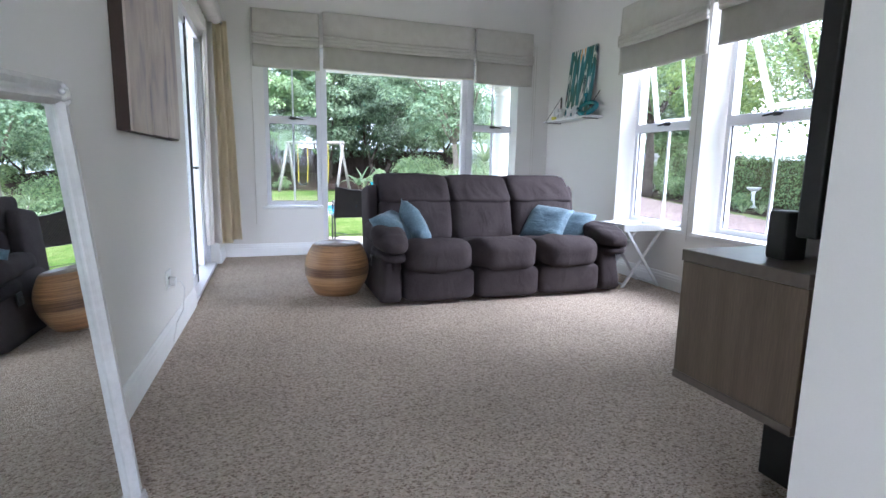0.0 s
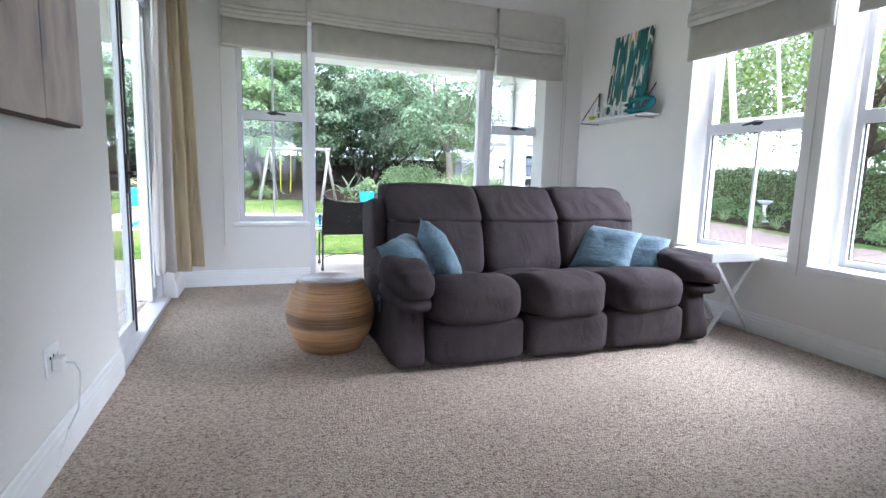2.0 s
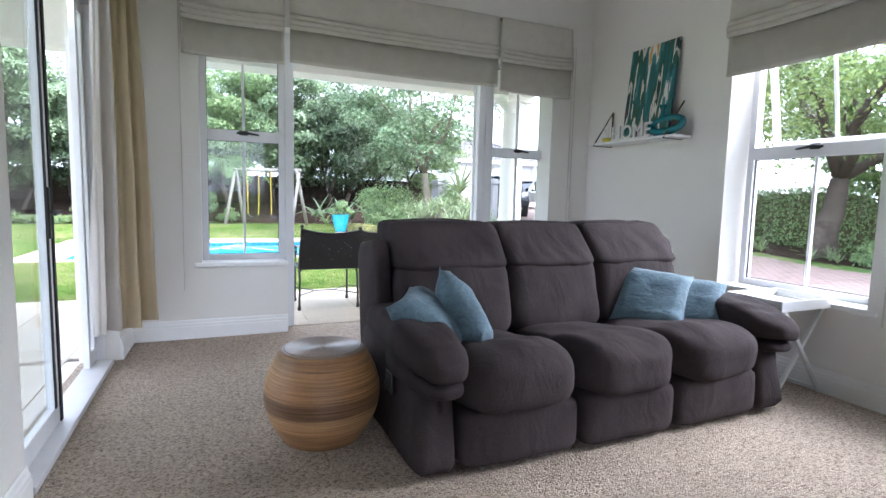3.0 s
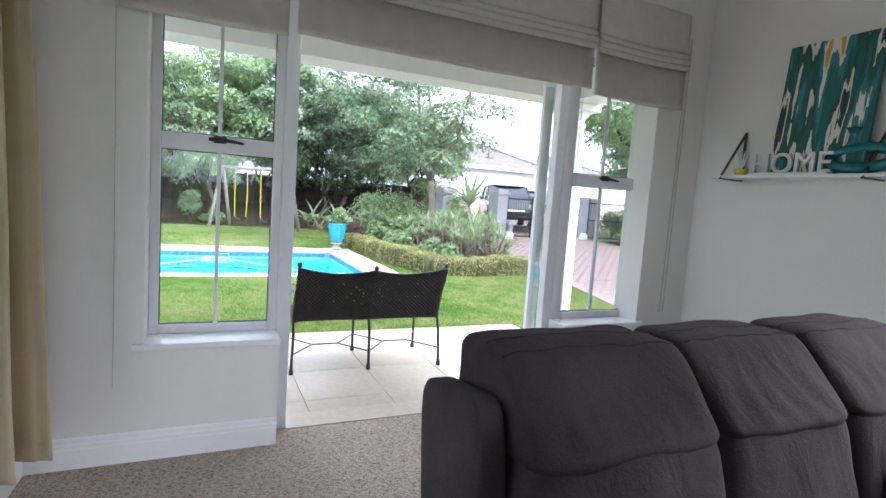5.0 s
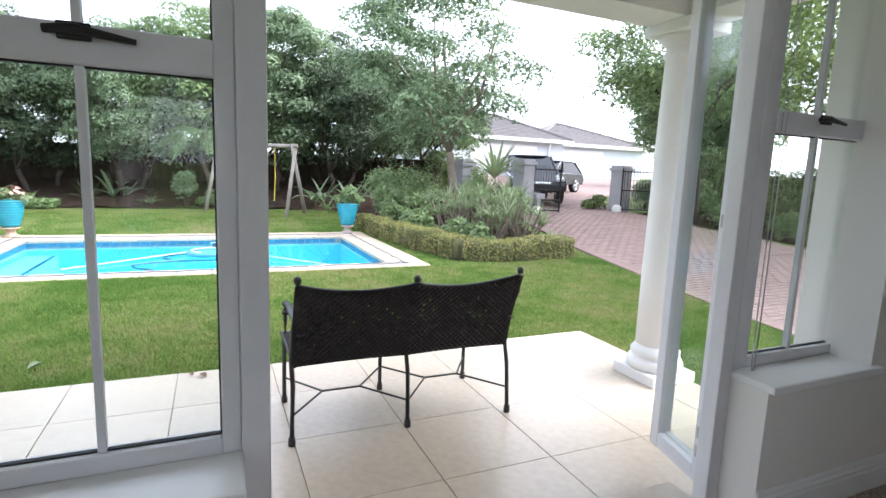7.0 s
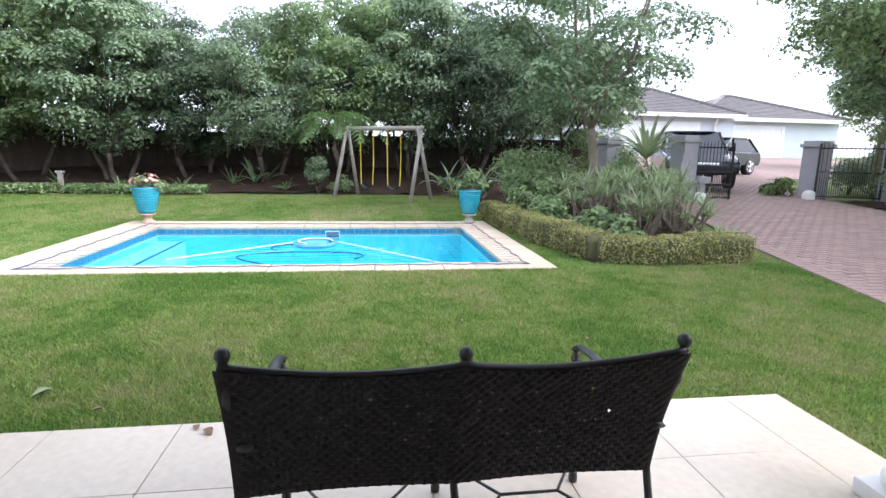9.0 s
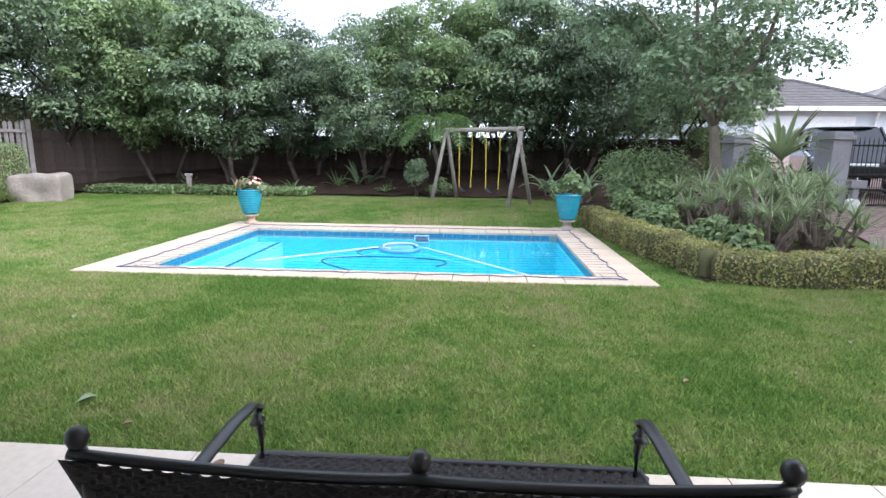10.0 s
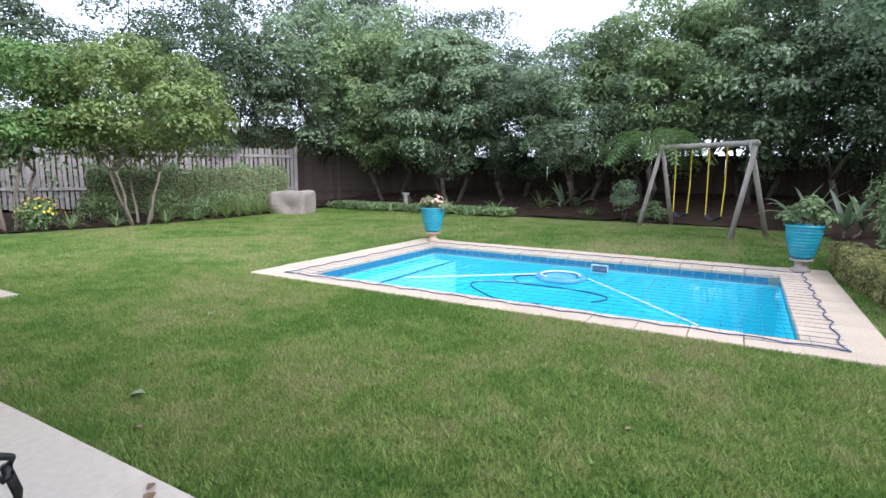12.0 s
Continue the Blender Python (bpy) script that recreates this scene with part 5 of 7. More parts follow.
cushion((1.14, 4.65, 0.53), 0.37, (0.24, 0.34, 0.03), (-0.37, 0.10, 0.22), "dusty blue velvet cushion slumped on the arm")
cushion((1.305, 4.655, 0.52), 0.39, (0.35, 0.50, -0.50), (-0.07, 0.33, 0.26), "dusty blue velvet cushion leaning against another")
cushion((2.525, 4.75, 0.53), 0.40, (0.23, -0.277, -0.03), (0.233, 0.14, 0.29), "dusty blue velvet cushion propped on the sofa's back")
cushion((2.745, 4.655, 0.505), 0.34, (0.20, -0.20, -0.02), (0.19, 0.14, 0.28), "dusty blue velvet cushion tucked beside the armrest")

# ---- barrel stool ----
def ringed_wood():
    """Rattan rings in bands of pale, amber and dark brown."""
    m = material("banded_rattan", (0.36, 0.20, 0.09), 0.4, second=(0.25, 0.13, 0.055), scale=9, fine=60, bump=0.1, detail=0.4)
    n, l = m.node_tree.nodes, m.node_tree.links
    co, sep, ramp = n.new("ShaderNodeTexCoord"), n.new("ShaderNodeSeparateXYZ"), n.new("ShaderNodeValToRGB")
    mr = n.new("ShaderNodeMapRange")
    mr.inputs[1].default_value, mr.inputs[2].default_value = 0.0, 0.41
    l.new(co.outputs["Object"], sep.inputs[0])
    l.new(sep.outputs[2], mr.inputs[0])
    l.new(mr.outputs[0], ramp.inputs[0])
    stops = ((0.0, (0.16, 0.075, 0.03)), (0.13, (0.30, 0.15, 0.065)), (0.27, (0.42, 0.24, 0.11)), (0.36, (0.50, 0.31, 0.15)), (0.42, (0.12, 0.06, 0.03)), (0.54, (0.14, 0.07, 0.035)), (0.60, (0.36, 0.19, 0.085)), (0.8, (0.42, 0.23, 0.10)), (0.95, (0.30, 0.16, 0.08)))
    e = ramp.color_ramp.elements
    e[0].position, e[0].color = stops[0][0], (*stops[0][1], 1)
    e[1].position, e[1].color = stops[-1][0], (*stops[-1][1], 1)
    for p, c in stops[1:-1]:
        k = e.new(p)
        k.color = (*c, 1)
    old = n["Principled BSDF"].inputs["Base Color"].links[0].from_socket
    mx = n.new("ShaderNodeMixRGB")
    mx.blend_type, mx.inputs[0].default_value = "MIX", 0.7
    st, mp, dk = n.new("ShaderNodeTexNoise"), n.new("ShaderNodeMapping"), n.new("ShaderNodeMixRGB")
    mp.inputs["Scale"].default_value = (1.5, 1.5, 70)
    st.inputs["Scale"].default_value = 2.2
    l.new(co.outputs["Object"], mp.inputs[0])
    l.new(mp.outputs[0], st.inputs["Vector"])
    dk.blend_type, dk.inputs[0].default_value = "OVERLAY", 0.85
    l.new(mx.outputs[0], dk.inputs[1])
    l.new(st.outputs[0], dk.inputs[2])
    l.new(old, mx.inputs[1])
    l.new(ramp.outputs[0], mx.inputs[2])
    l.new(dk.outputs[0], n["Principled BSDF"].inputs["Base Color"])
    return m


stool = thing("barrel_stool", (0.69, 4.82, 0.0), "round barrel stool of banded brown rattan rings", "stool")
prof, rows = [], 30
for i in range(rows * 3 + 1):
    t = i / (rows * 3)
    z = 0.40 * t
    r = 0.135 + 0.115 * math.sin(math.pi * (0.08 + 0.80 * t)) ** 0.9
    prof.append((r + 0.0038 * abs(math.sin(math.pi * t * rows)), z))
part("body", lathe(bmesh.new(), prof, 56), ringed_wood(), stool, smooth=True)
prof = [(0.178 * (1 - k / 60) + 0.0005, 0.402 + 0.003 * abs(math.sin(math.pi * k / 3.5)) + (0.004 if k > 3 else 0)) for k in range(60)]
STOOLTOP = material("coiled_rattan_top", (0.30, 0.22, 0.17), 0.28, second=(0.22, 0.15, 0.11), scale=12, fine=90, bump=0.1, detail=0.3)
part("top", lathe(bmesh.new(), prof, 48, caps=False), STOOLTOP, stool, "glossy coiled rattan top", smooth=True)

# ---- tray table ----
WHITEWOOD = material("white_painted_wood", (0.76, 0.76, 0.75), 0.5, second=(0.70, 0.70, 0.69), scale=7, fine=70, bump=0.1, detail=0.12)
tray = thing("tray_table", (3.28, 4.52, 0), "white folding butler's tray table with crossed legs", "side table")
tx, ty, tz = 0.225, 0.17, 0.50
for lo, hi in (((-tx, -ty, tz), (tx, -ty + 0.014, tz + 0.06)), ((-tx, ty - 0.014, tz), (tx, ty, tz + 0.06)), ((-tx, -ty + 0.014, tz), (-tx + 0.014, ty - 0.014, tz + 0.06)), ((tx - 0.014, -ty + 0.014, tz), (tx, ty - 0.014, tz + 0.06))):
    part("tray_side", boxes((lo, hi), bevel=0.003), WHITEWOOD, tray)
part("tray_bottom", boxes(((-tx + 0.014, -ty + 0.014, tz + 0.004), (tx - 0.014, ty - 0.014, tz + 0.014))), WHITEWOOD, tray)
for y in (-0.145, 0.145):
    for s in (1, -1):
        bm = bmesh.new()
        box(bm, (-0.014, -0.010, -0.31), (0.014, 0.010, 0.31), 0.003)
        bmesh.ops.transform(bm, matrix=Matrix.Translation((0, y + 0.012 * s, tz / 2)) @ Matrix.Rotation(s * math.atan2(0.36, tz), 4, "Y"), verts=bm.verts)
        for v in bm.verts:
            v.co.z = min(max(v.co.z, 0.002), tz - 0.001)
        part("leg", bm, WHITEWOOD, tray)
for x in (-0.17, 0.17):
    bm = tube(bmesh.new(), [(x, -0.13, 0.03), (x, 0.13, 0.03)], 0.008, 8)
    part("stretcher", bm, WHITEWOOD, tray)
MAG = material("magazine_cover", (0.55, 0.66, 0.68), 0.3, second=(0.75, 0.74, 0.72), scale=14, fine=40, bump=0, detail=0.2)
mag = thing("magazine", (3.26, 4.52, tz + 0.0145), "glossy magazine with a pale blue cover on the tray", "magazine", turn=18)
part("cover", boxes(((-0.10, -0.135, 0), (0.10, 0.135, 0.008)), bevel=0.001), MAG, mag)
RUST = material("rust_print", (0.35, 0.09, 0.03), 0.3, bump=0)
part("cover_picture", boxes(((-0.02, -0.09, 0.0085), (0.07, 0.0, 0.0095))), RUST, mag)

# ---- roman blinds ----
def blind(name, axis, at, span, z0, z1, label, inward):
    """A raised roman blind: upper panel, stacked soft folds and a flat hem panel."""
    t = thing(name, (0, 0, 0), label, "roman blind", "roman blinds")
    a, b = span
    zf = z0 + (z1 - z0) * 0.52
    n = 26

    def strip(nm, prof, sag, wob):
        bm, rows = bmesh.new(), []
        for i in range(n + 1):
            u = a + (b - a) * i / n
            row = []
            for d, z in prof:
                w = wob * noise.noise(Vector((u * 3.5, z * 5, at)))
                dd = inward * (d + w)
                zz = z - sag * math.sin(math.pi * i / n) + 0.6 * w
                row.append(bm.verts.new((u, at + dd, zz) if axis == "y" else (at + dd, u, zz)))
            rows.append(row)
        for r0, r1 in zip(rows, rows[1:]):
            for k in range(len(prof)):
                m = (k + 1) % len(prof)
                bm.faces.new((r0[k], r0[m], r1[m], r1[k]))
        bm.faces.new(rows[0])
        bm.faces.new(rows[-1])
        return part(nm, bm, LINEN, t, smooth=True)

    strip("upper_panel", [(0.004, z1), (0.05, z1), (0.056, z1 - 0.01), (0.060, z1 - 0.12), (0.064, zf), (0.05, zf), (0.046, z1 - 0.02), (0.004, z1 - 0.02)], 0.0, 0.004)
    for k in range(3):
        c, d = zf + 0.016 - 0.034 * k, 0.072 + 0.005 * (k % 2)
        strip("fold", [(d + 0.018 * math.cos(q) - 0.006, c + 0.021 * math.sin(q)) for q in [2 * math.pi * j / 10 for j in range(10)]], 0.010, 0.004)
    strip("hem_panel", [(0.044, zf - 0.02), (0.053, zf - 0.02), (0.053, z0 + 0.03), (0.056, z0 + 0.028), (0.056, z0), (0.044, z0)], 0.010, 0.005)
    return t


BLINDS, BL = [], "oatmeal linen roman blind half raised"
BLINDS += [blind("roman_blind", "y", N, (0.06, 0.745), 2.02, 2.60, BL + " over the narrow window", -1)]
BLINDS += [blind("roman_blind", "y", N, (0.785, 2.53), 2.04, 2.63, "wide " + BL + " over the patio door", -1)]
BLINDS += [blind("roman_blind", "y", N, (2.555, 3.30), 2.01, 2.63, BL + " over the narrow window", -1)]
BLINDS += [blind("roman_blind", "x", east_at(4.6), (4.03, 5.12), 1.93, 2.55, BL + " over the east window", -1)]
BLINDS += [blind("roman_blind", "x", east_at(3.4), (2.92, 3.87), 1.95, 2.57, BL + " beside the television", -1)]
for x, z0, z1, n_ in ((0.045, 0.36, 2.5, 0), (3.345, 0.62, 2.5, 2), (3.375, 0.62, 2.5, 2)):
    part("blind_cord", tube(bmesh.new(), [(x, N - 0.012, z0), (x + 0.002, N - 0.012, (z0 + z1) / 2), (x, N - 0.012, z1)], 0.003, 6), LINEN, BLINDS[n_])
part("blind_cord", tube(bmesh.new(), [(east_at(4.09) - 0.008, 4.09, 0.45), (east_at(4.09) - 0.008, 4.092, 1.2), (east_at(4.09) - 0.008, 4.09, 2.4)], 0.003, 6), LINEN, BLINDS[3])
chain = thing("blind_chain", (2.60, N + 0.12, 0.42), "fine beaded control chain hanging by the window", "blind chain")
bm = tube(bmesh.new(), [(0, 0, 0.0), (0.012, 0, 0.3), (0.012, 0, 1.7)], 0.0025, 5)
tube(bm, [(0, 0, 0.0), (-0.012, 0, 0.3), (-0.010, 0, 1.7)], 0.0025, 5)
part("chain", bm, GREYALU, chain)

# ---- curtain ----
curtain = thing("curtain", (W + 0.07, 6.15, 0.24), "cream cloth curtain drawn aside by the glass door", "curtain", turn=-38)
bm, rows = bmesh.new(), []
for k in range(21):
    z = 2.1 * k / 20
    wide = 0.44 - 0.15 * (z / 2.1) ** 1.2
    row = []
    for i in range(73):
        u = i / 72
        bend = u + 0.03 * noise.noise(Vector((u * 3, z * 1.3, 2.0)))
        fold = (0.055 * math.sin(bend * 7.0 * math.pi) + 0.016 * math.sin(bend * 19.0 * math.pi + 1.1)) * (1 - 0.45 * z / 2.1)
        row.append(bm.verts.new((fold, -wide * 0.5 + wide * u, z + 0.012 * math.sin(u * 9) * (1 - z / 2.1))))
    rows.append(row)
LINING = material("white_curtain_lining", (0.74, 0.70, 0.66), 0.9, second=(0.69, 0.65, 0.61), scale=5, fine=260, bump=0.2, depth=0.001, spec=0.1, detail=0.15)
grid_ = [[v.co.copy() for v in row] for row in rows]
bm.free()
for nm, first, last, mat_ in (("lining", 0, 28, LINING), ("cloth", 28, 72, CURTAIN)):
    bm = bmesh.new()
    rows = [[bm.verts.new(p) for p in row[first:last + 1]] for row in grid_]
    for r0, r1 in zip(rows, rows[1:]):
        for i in range(last - first):
            bm.faces.new((r0[i], r0[i + 1], r1[i + 1], r1[i]))
    bmesh.ops.solidify(bm, geom=list(bm.faces), thickness=0.004)
    part(nm, bm, mat_, curtain, smooth=True)
rail = thing("curtain_pelmet", (W, 5.45, 2.32), "cream gathered pelmet over the glass door", "pelmet")
bm, rows = bmesh.new(), []
for k, (d, z) in enumerate(((0.02, 0.22), (0.10, 0.20), (0.13, 0.1), (0.14, 0.06), (0.12, 0.04), (0.145, 0.0), (0.11, -0.03), (0.02, -0.03))):
    rows.append([bm.verts.new((d + 0.008 * math.sin(i * 1.7 + k), -0.85 + 1.72 * i / 40, z)) for i in range(41)])
for r0, r1 in zip(rows, rows[1:] + rows[:1]):
    for i in range(40):
        bm.faces.new((r0[i], r0[i + 1], r1[i + 1], r1[i]))
part("fabric", bm, LINEN, rail, smooth=True)

# ---- television corner ----
OAK = material("grey_brown_oak", (0.115, 0.083, 0.056), 0.5, second=(0.075, 0.055, 0.036), scale=3, fine=30, bump=0.15, depth=0.001, detail=0.4)
grain = OAK.node_tree.nodes
for t in [k for k in grain if k.type == "TEX_NOISE"]:
    mp = grain.new("ShaderNodeMapping")
    mp.inputs["Scale"].default_value = (1.0, 9.0, 0.6)
    OAK.node_tree.links.new(grain["Texture Coordinate"].outputs["Object"], mp.inputs[0])
    OAK.node_tree.links.new(mp.outputs[0], t.inputs["Vector"])
OAKTOP = material("dark_oak_top", (0.10, 0.08, 0.062), 0.35, second=(0.075, 0.06, 0.048), scale=6, fine=40, bump=0.1, detail=0.3)
unit = thing("tv_unit", (1.41, 1.50, 0), "low grey-brown oak television cabinet against the wall", "tv cabinet")
part("body", boxes(((0.0, 0.0, 0.395), (1.75, 0.405, 0.747)), bevel=0.002), OAK, unit)
part("top", boxes(((-0.003, 0.0, 0.7475), (1.753, 0.41, 0.784)), bevel=0.003), OAKTOP, unit, "dark polished oak top")
part("bottom_board", boxes(((-0.002, 0.0, 0.37), (1.752, 0.408, 0.394)), bevel=0.002), OAKTOP, unit)
for k in range(3):
    d = part("door", boxes(((0.02 + 0.575 * k, 0.4085, 0.40), (0.58 + 0.575 * k, 0.422, 0.742)), bevel=0.002), OAK, unit)
    part("handle", tube(bmesh.new(), [(0.25 + 0.575 * k, 0.43, 0.72), (0.35 + 0.575 * k, 0.43, 0.72)], 0.006, 6), BLACK, d)
for x in (0.36, 1.30):
    part("leg", boxes(((x, 0.03, 0.0), (x + 0.09, 0.36, 0.369)), bevel=0.004), BLACK, unit, "black block leg")
spk = thing("speaker", (1.56, 1.69, 0.7845), "small black loudspeaker standing on the cabinet", "speaker", turn=-8)
part("case", boxes(((-0.036, -0.032, 0), (0.036, 0.032, 0.135)), bevel=0.006), BLACK, spk)
part("grille", boxes(((-0.031, 0.033, 0.006), (0.031, 0.037, 0.128)), bevel=0.003), RUBBER, spk)
tv = thing("television", (2.10, 1.50, 0.80), "flat black television mounted on the wall above the cabinet", "television")
part("screen_case", boxes(((-0.63, 0.045, 0.06), (0.63, 0.10, 0.82)), bevel=0.006), BLACK, tv)
part("screen", boxes(((-0.615, 0.101, 0.075), (0.615, 0.103, 0.805))), material("screen_glass", (0.008, 0.008, 0.009), 0.12, bump=0), tv)
part("wall_bracket", boxes(((-0.2, 0.0, 0.25), (0.2, 0.044, 0.6)), bevel=0.003), BLACK, tv)
mug = thing("white_cup", (1.68, 1.70, 0.7845), "small white glazed cup on the cabinet", "cup")
part("body", lathe(bmesh.new(), [(0.028, 0), (0.036, 0.01), (0.038, 0.09), (0.035, 0.09), (0.033, 0.015)], 24, caps=True), TRIM, mug, smooth=True)
cab = thing("power_cable", (1.45, 1.56, 0.0), "loose white power cable lying on the carpet", "cable")
pts = [(0.30 * math.sin(0.5 * k) * (1 - k / 40) - 0.02 * k / 3, 0.10 * math.cos(0.7 * k) + 0.004 * k, 0.006 + 0.012 * abs(math.sin(k * 0.9))) for k in range(26)]
part("cord", tube(bmesh.new(), pts, 0.004, 6), TRIM, cab, smooth=True)

# ---- mirror and picture on the west wall ----
OLDWHITE = material("distressed_white_frame", (0.60, 0.59, 0.57), 0.55, second=(0.52, 0.50, 0.48), scale=9, fine=60, bump=0.12, depth=0.002, detail=0.15)
MIRROR = bpy.data.materials.new("mirror_silver")
MIRROR.use_nodes = True
MIRROR.node_tree.nodes["Principled BSDF"].inputs["Metallic"].default_value = 1.0
MIRROR.node_tree.nodes["Principled BSDF"].inputs["Roughness"].default_value = 0.01
MIRROR.node_tree.nodes["Principled BSDF"].inputs["Base Color"].default_value = (0.86, 0.89, 0.88, 1)
mir = new("mirror")
tagged(mir, "tall mirror in a carved distressed white frame leaning on the wall", "mirror")
mir.matrix_world = Matrix.Translation((W + 0.115, 2.245, 0.004)) @ Matrix.Rotation(radians(-4.2), 4, "Y") @ Matrix.Rotation(radians(3.6), 4, "X")
mw, mh, fw = 0.80, 1.21, 0.056


def moulding(name, a, b, inward_):
    """A stepped frame bar from a to b in the mirror's plane (y, z)."""
    bm = bmesh.new()
    prof = [(0.0, 0.0), (0.0, 0.022), (0.012, 0.030), (0.024, 0.024), (0.030, 0.026), (0.038, 0.034), (0.045, 0.034), (0.050, 0.024), (fw, 0.016), (fw, 0.0)]
    (ay, az), (by, bz), (iy, iz) = a, b, inward_
    dy, dz = (by - ay), (bz - az)
    ln = math.hypot(dy, dz)
    r0 = [bm.verts.new((h, ay + iy * d + dy / ln * d, az + iz * d + dz / ln * d)) for d, h in prof]
    r1 = [bm.verts.new((h, by + iy * d - dy / ln * d, bz + iz * d - dz / ln * d)) for d, h in prof]
    for i in range(len(prof)):
        j = (i + 1) % len(prof)
        bm.faces.new((r0[i], r0[j], r1[j], r1[i]))
    return part(name, bm, OLDWHITE, mir)


moulding("frame_bar", (0, 0), (0, mh), (-1, 0))
moulding("frame_bar", (-mw, mh), (-mw, 0), (1, 0))
moulding("frame_bar", (0, mh), (-mw, mh), (0, -1))
moulding("frame_bar", (-mw, 0), (0, 0), (0, 1))
part("mirror_glass", boxes(((0.004, -mw + fw - 0.003, fw - 0.003), (0.012, -fw + 0.003, mh - fw + 0.003))), MIRROR, mir)
part("backing", boxes(((-0.012, -mw + 0.01, 0.01), (-0.001, -0.01, mh - 0.01))), OAKTOP, mir)
for y, z in ((-0.034, mh - 0.034), (-mw + 0.034, mh - 0.034), (-0.034, 0.045), (-mw + 0.034, 0.034)):
    bm = bmesh.new()
    for k in range(7):
        a = k * 0.9
        bmesh.ops.create_icosphere(bm, subdivisions=1, radius=0.009, matrix=Matrix.Translation((0.034, y + 0.019 * math.cos(a), z + 0.019 * math.sin(a))))
    bmesh.ops.create_icosphere(bm, subdivisions=2, radius=0.012, matrix=Matrix.Translation((0.036, y, z)))
    part("corner_rosette", bm, OLDWHITE, mir, smooth=True)


def painted(name, tones, scale, stretch):
    """Brushed layers of several tones on canvas."""
    m = material(name, tones[0], 0.7, second=tones[1], scale=scale, fine=90, bump=0.4, depth=0.002, detail=0.3)
    n, l = m.node_tree.nodes, m.node_tree.links
    co, mp, tx, ramp = n.new("ShaderNodeTexCoord"), n.new("ShaderNodeMapping"), n.new("ShaderNodeTexNoise"), n.new("ShaderNodeValToRGB")
    mp.inputs["Scale"].default_value = stretch
    tx.inputs["Scale"].default_value, tx.inputs["Detail"].default_value = scale, 4
    l.new(co.outputs["Object"], mp.inputs[0])
    l.new(mp.outputs[0], tx.inputs["Vector"])
    l.new(tx.outputs[0], ramp.inputs[0])
    e = ramp.color_ramp.elements
    ramp.color_ramp.interpolation = "CONSTANT" if len(tones) > 4 else "LINEAR"
    lo, hi = 0.28, 0.72
    e[0].position, e[0].color = lo, (*tones[0], 1)
    e[1].position, e[1].color = hi, (*tones[-1], 1)
    for i, c in enumerate(tones[1:-1]):
        k = e.new(lo + (hi - lo) * (i + 1) / (len(tones) - 1))
        k.color = (*c, 1)
    l.new(ramp.outputs[0], n["Principled BSDF"].inputs["Base Color"])
    return m


ART1 = painted("muted_canvas_paint", ((0.26, 0.25, 0.30), (0.50, 0.42, 0.38), (0.60, 0.52, 0.46), (0.40, 0.34, 0.36)), 2.6, (1, 2.2, 0.9))
BROWN = material("brown_canvas_edge", (0.05, 0.026, 0.018), 0.7, bump=0.2)
art = thing("canvas_picture", (west_at(3.04), 3.04, 1.14), "large canvas of three muted mauve and cream panels", "painting", turn=-1.2)
part("stretcher", boxes(((0.001, 0.0, 0.0), (0.050, 1.05, 0.86)), bevel=0.003), BROWN, art)
for k in range(3):
    part("canvas_panel", boxes(((0.0505, 0.003 + 0.35 * k, 0.004 * k), (0.060, 0.343 + 0.35 * k, 0.862)), bevel=0.002), ART1, art)


def socket(place, turn, label, plug):
    t = thing("wall_socket", place, label, "socket", turn=turn)
    part("plate", boxes(((0.0, -0.06, -0.05), (0.009, 0.06, 0.05)), bevel=0.003), TRIM, t)
    part("switch", boxes(((0.0095, 0.03, -0.02), (0.014, 0.045, 0.012)), bevel=0.002), TRIM, t)
    for y in (-0.03, 0.0):
        part("pin_hole", tube(bmesh.new(), [(0.0092, y, 0.01), (0.0102, y, 0.01)], 0.006, 10), RUBBER, t)
    if plug:
        bm = boxes(((0.0105, -0.035, -0.035), (0.045, 0.01, 0.01)), bevel=0.006)
        tube(bm, [(0.045, -0.012, -0.012), (0.07, -0.012, -0.014), (0.085, -0.012, -0.05), (0.07, 0.0, -0.18), (0.03, 0.02, -0.26), (0.03, -0.1, -0.33)], 0.0035, 6)
        part("plug", bm, TRIM, t, "white plug with a thin lead")


socket((west_at(3.8), 3.80, 0.375), 0, "white wall socket with a plug in it", True)
socket((east_at(6.33), 6.33, 0.385), 180, "white double wall socket", False)

# ---- shelf on the east wall ----
shelf = thing("wall_shelf", (E - 0.028, 5.93, 1.562), "white floating shelf on dark triangular brackets", "shelf")
part("board", boxes(((-0.20, -0.48, 0.0), (-0.003, 0.48, 0.018)), bevel=0.002), WHITEWOOD, shelf)
BRONZE = material("dark_bronze_strap", (0.06, 0.045, 0.035), 0.45, 0.6, second=(0.09, 0.07, 0.05), bump=0.1)
for y in (-0.39, 0.40):
    bm = tube(bmesh.new(), [(-0.004, y, 0.30), (-0.19, y, 0.022), (-0.205, y, -0.004), (-0.004, y, -0.006)], 0.011, 4, flat=0.35)
    tube(bm, [(-0.006, y, 0.30), (-0.006, y, -0.006)], 0.011, 4)
    part("bracket", bm, BRONZE, shelf)
ZS = 1.562 + 0.0185
ART2 = painted("bright_abstract_paint", ((0.70, 0.35, 0.05), (0.75, 0.75, 0.72), (0.06, 0.22, 0.24), (0.02, 0.14, 0.15), (0.03, 0.10, 0.07), (0.70, 0.68, 0.62), (0.02, 0.06, 0.07), (0.45, 0.05, 0.03)), 5.5, (1, 2.6, 0.35))
pic = new("canvas_painting")
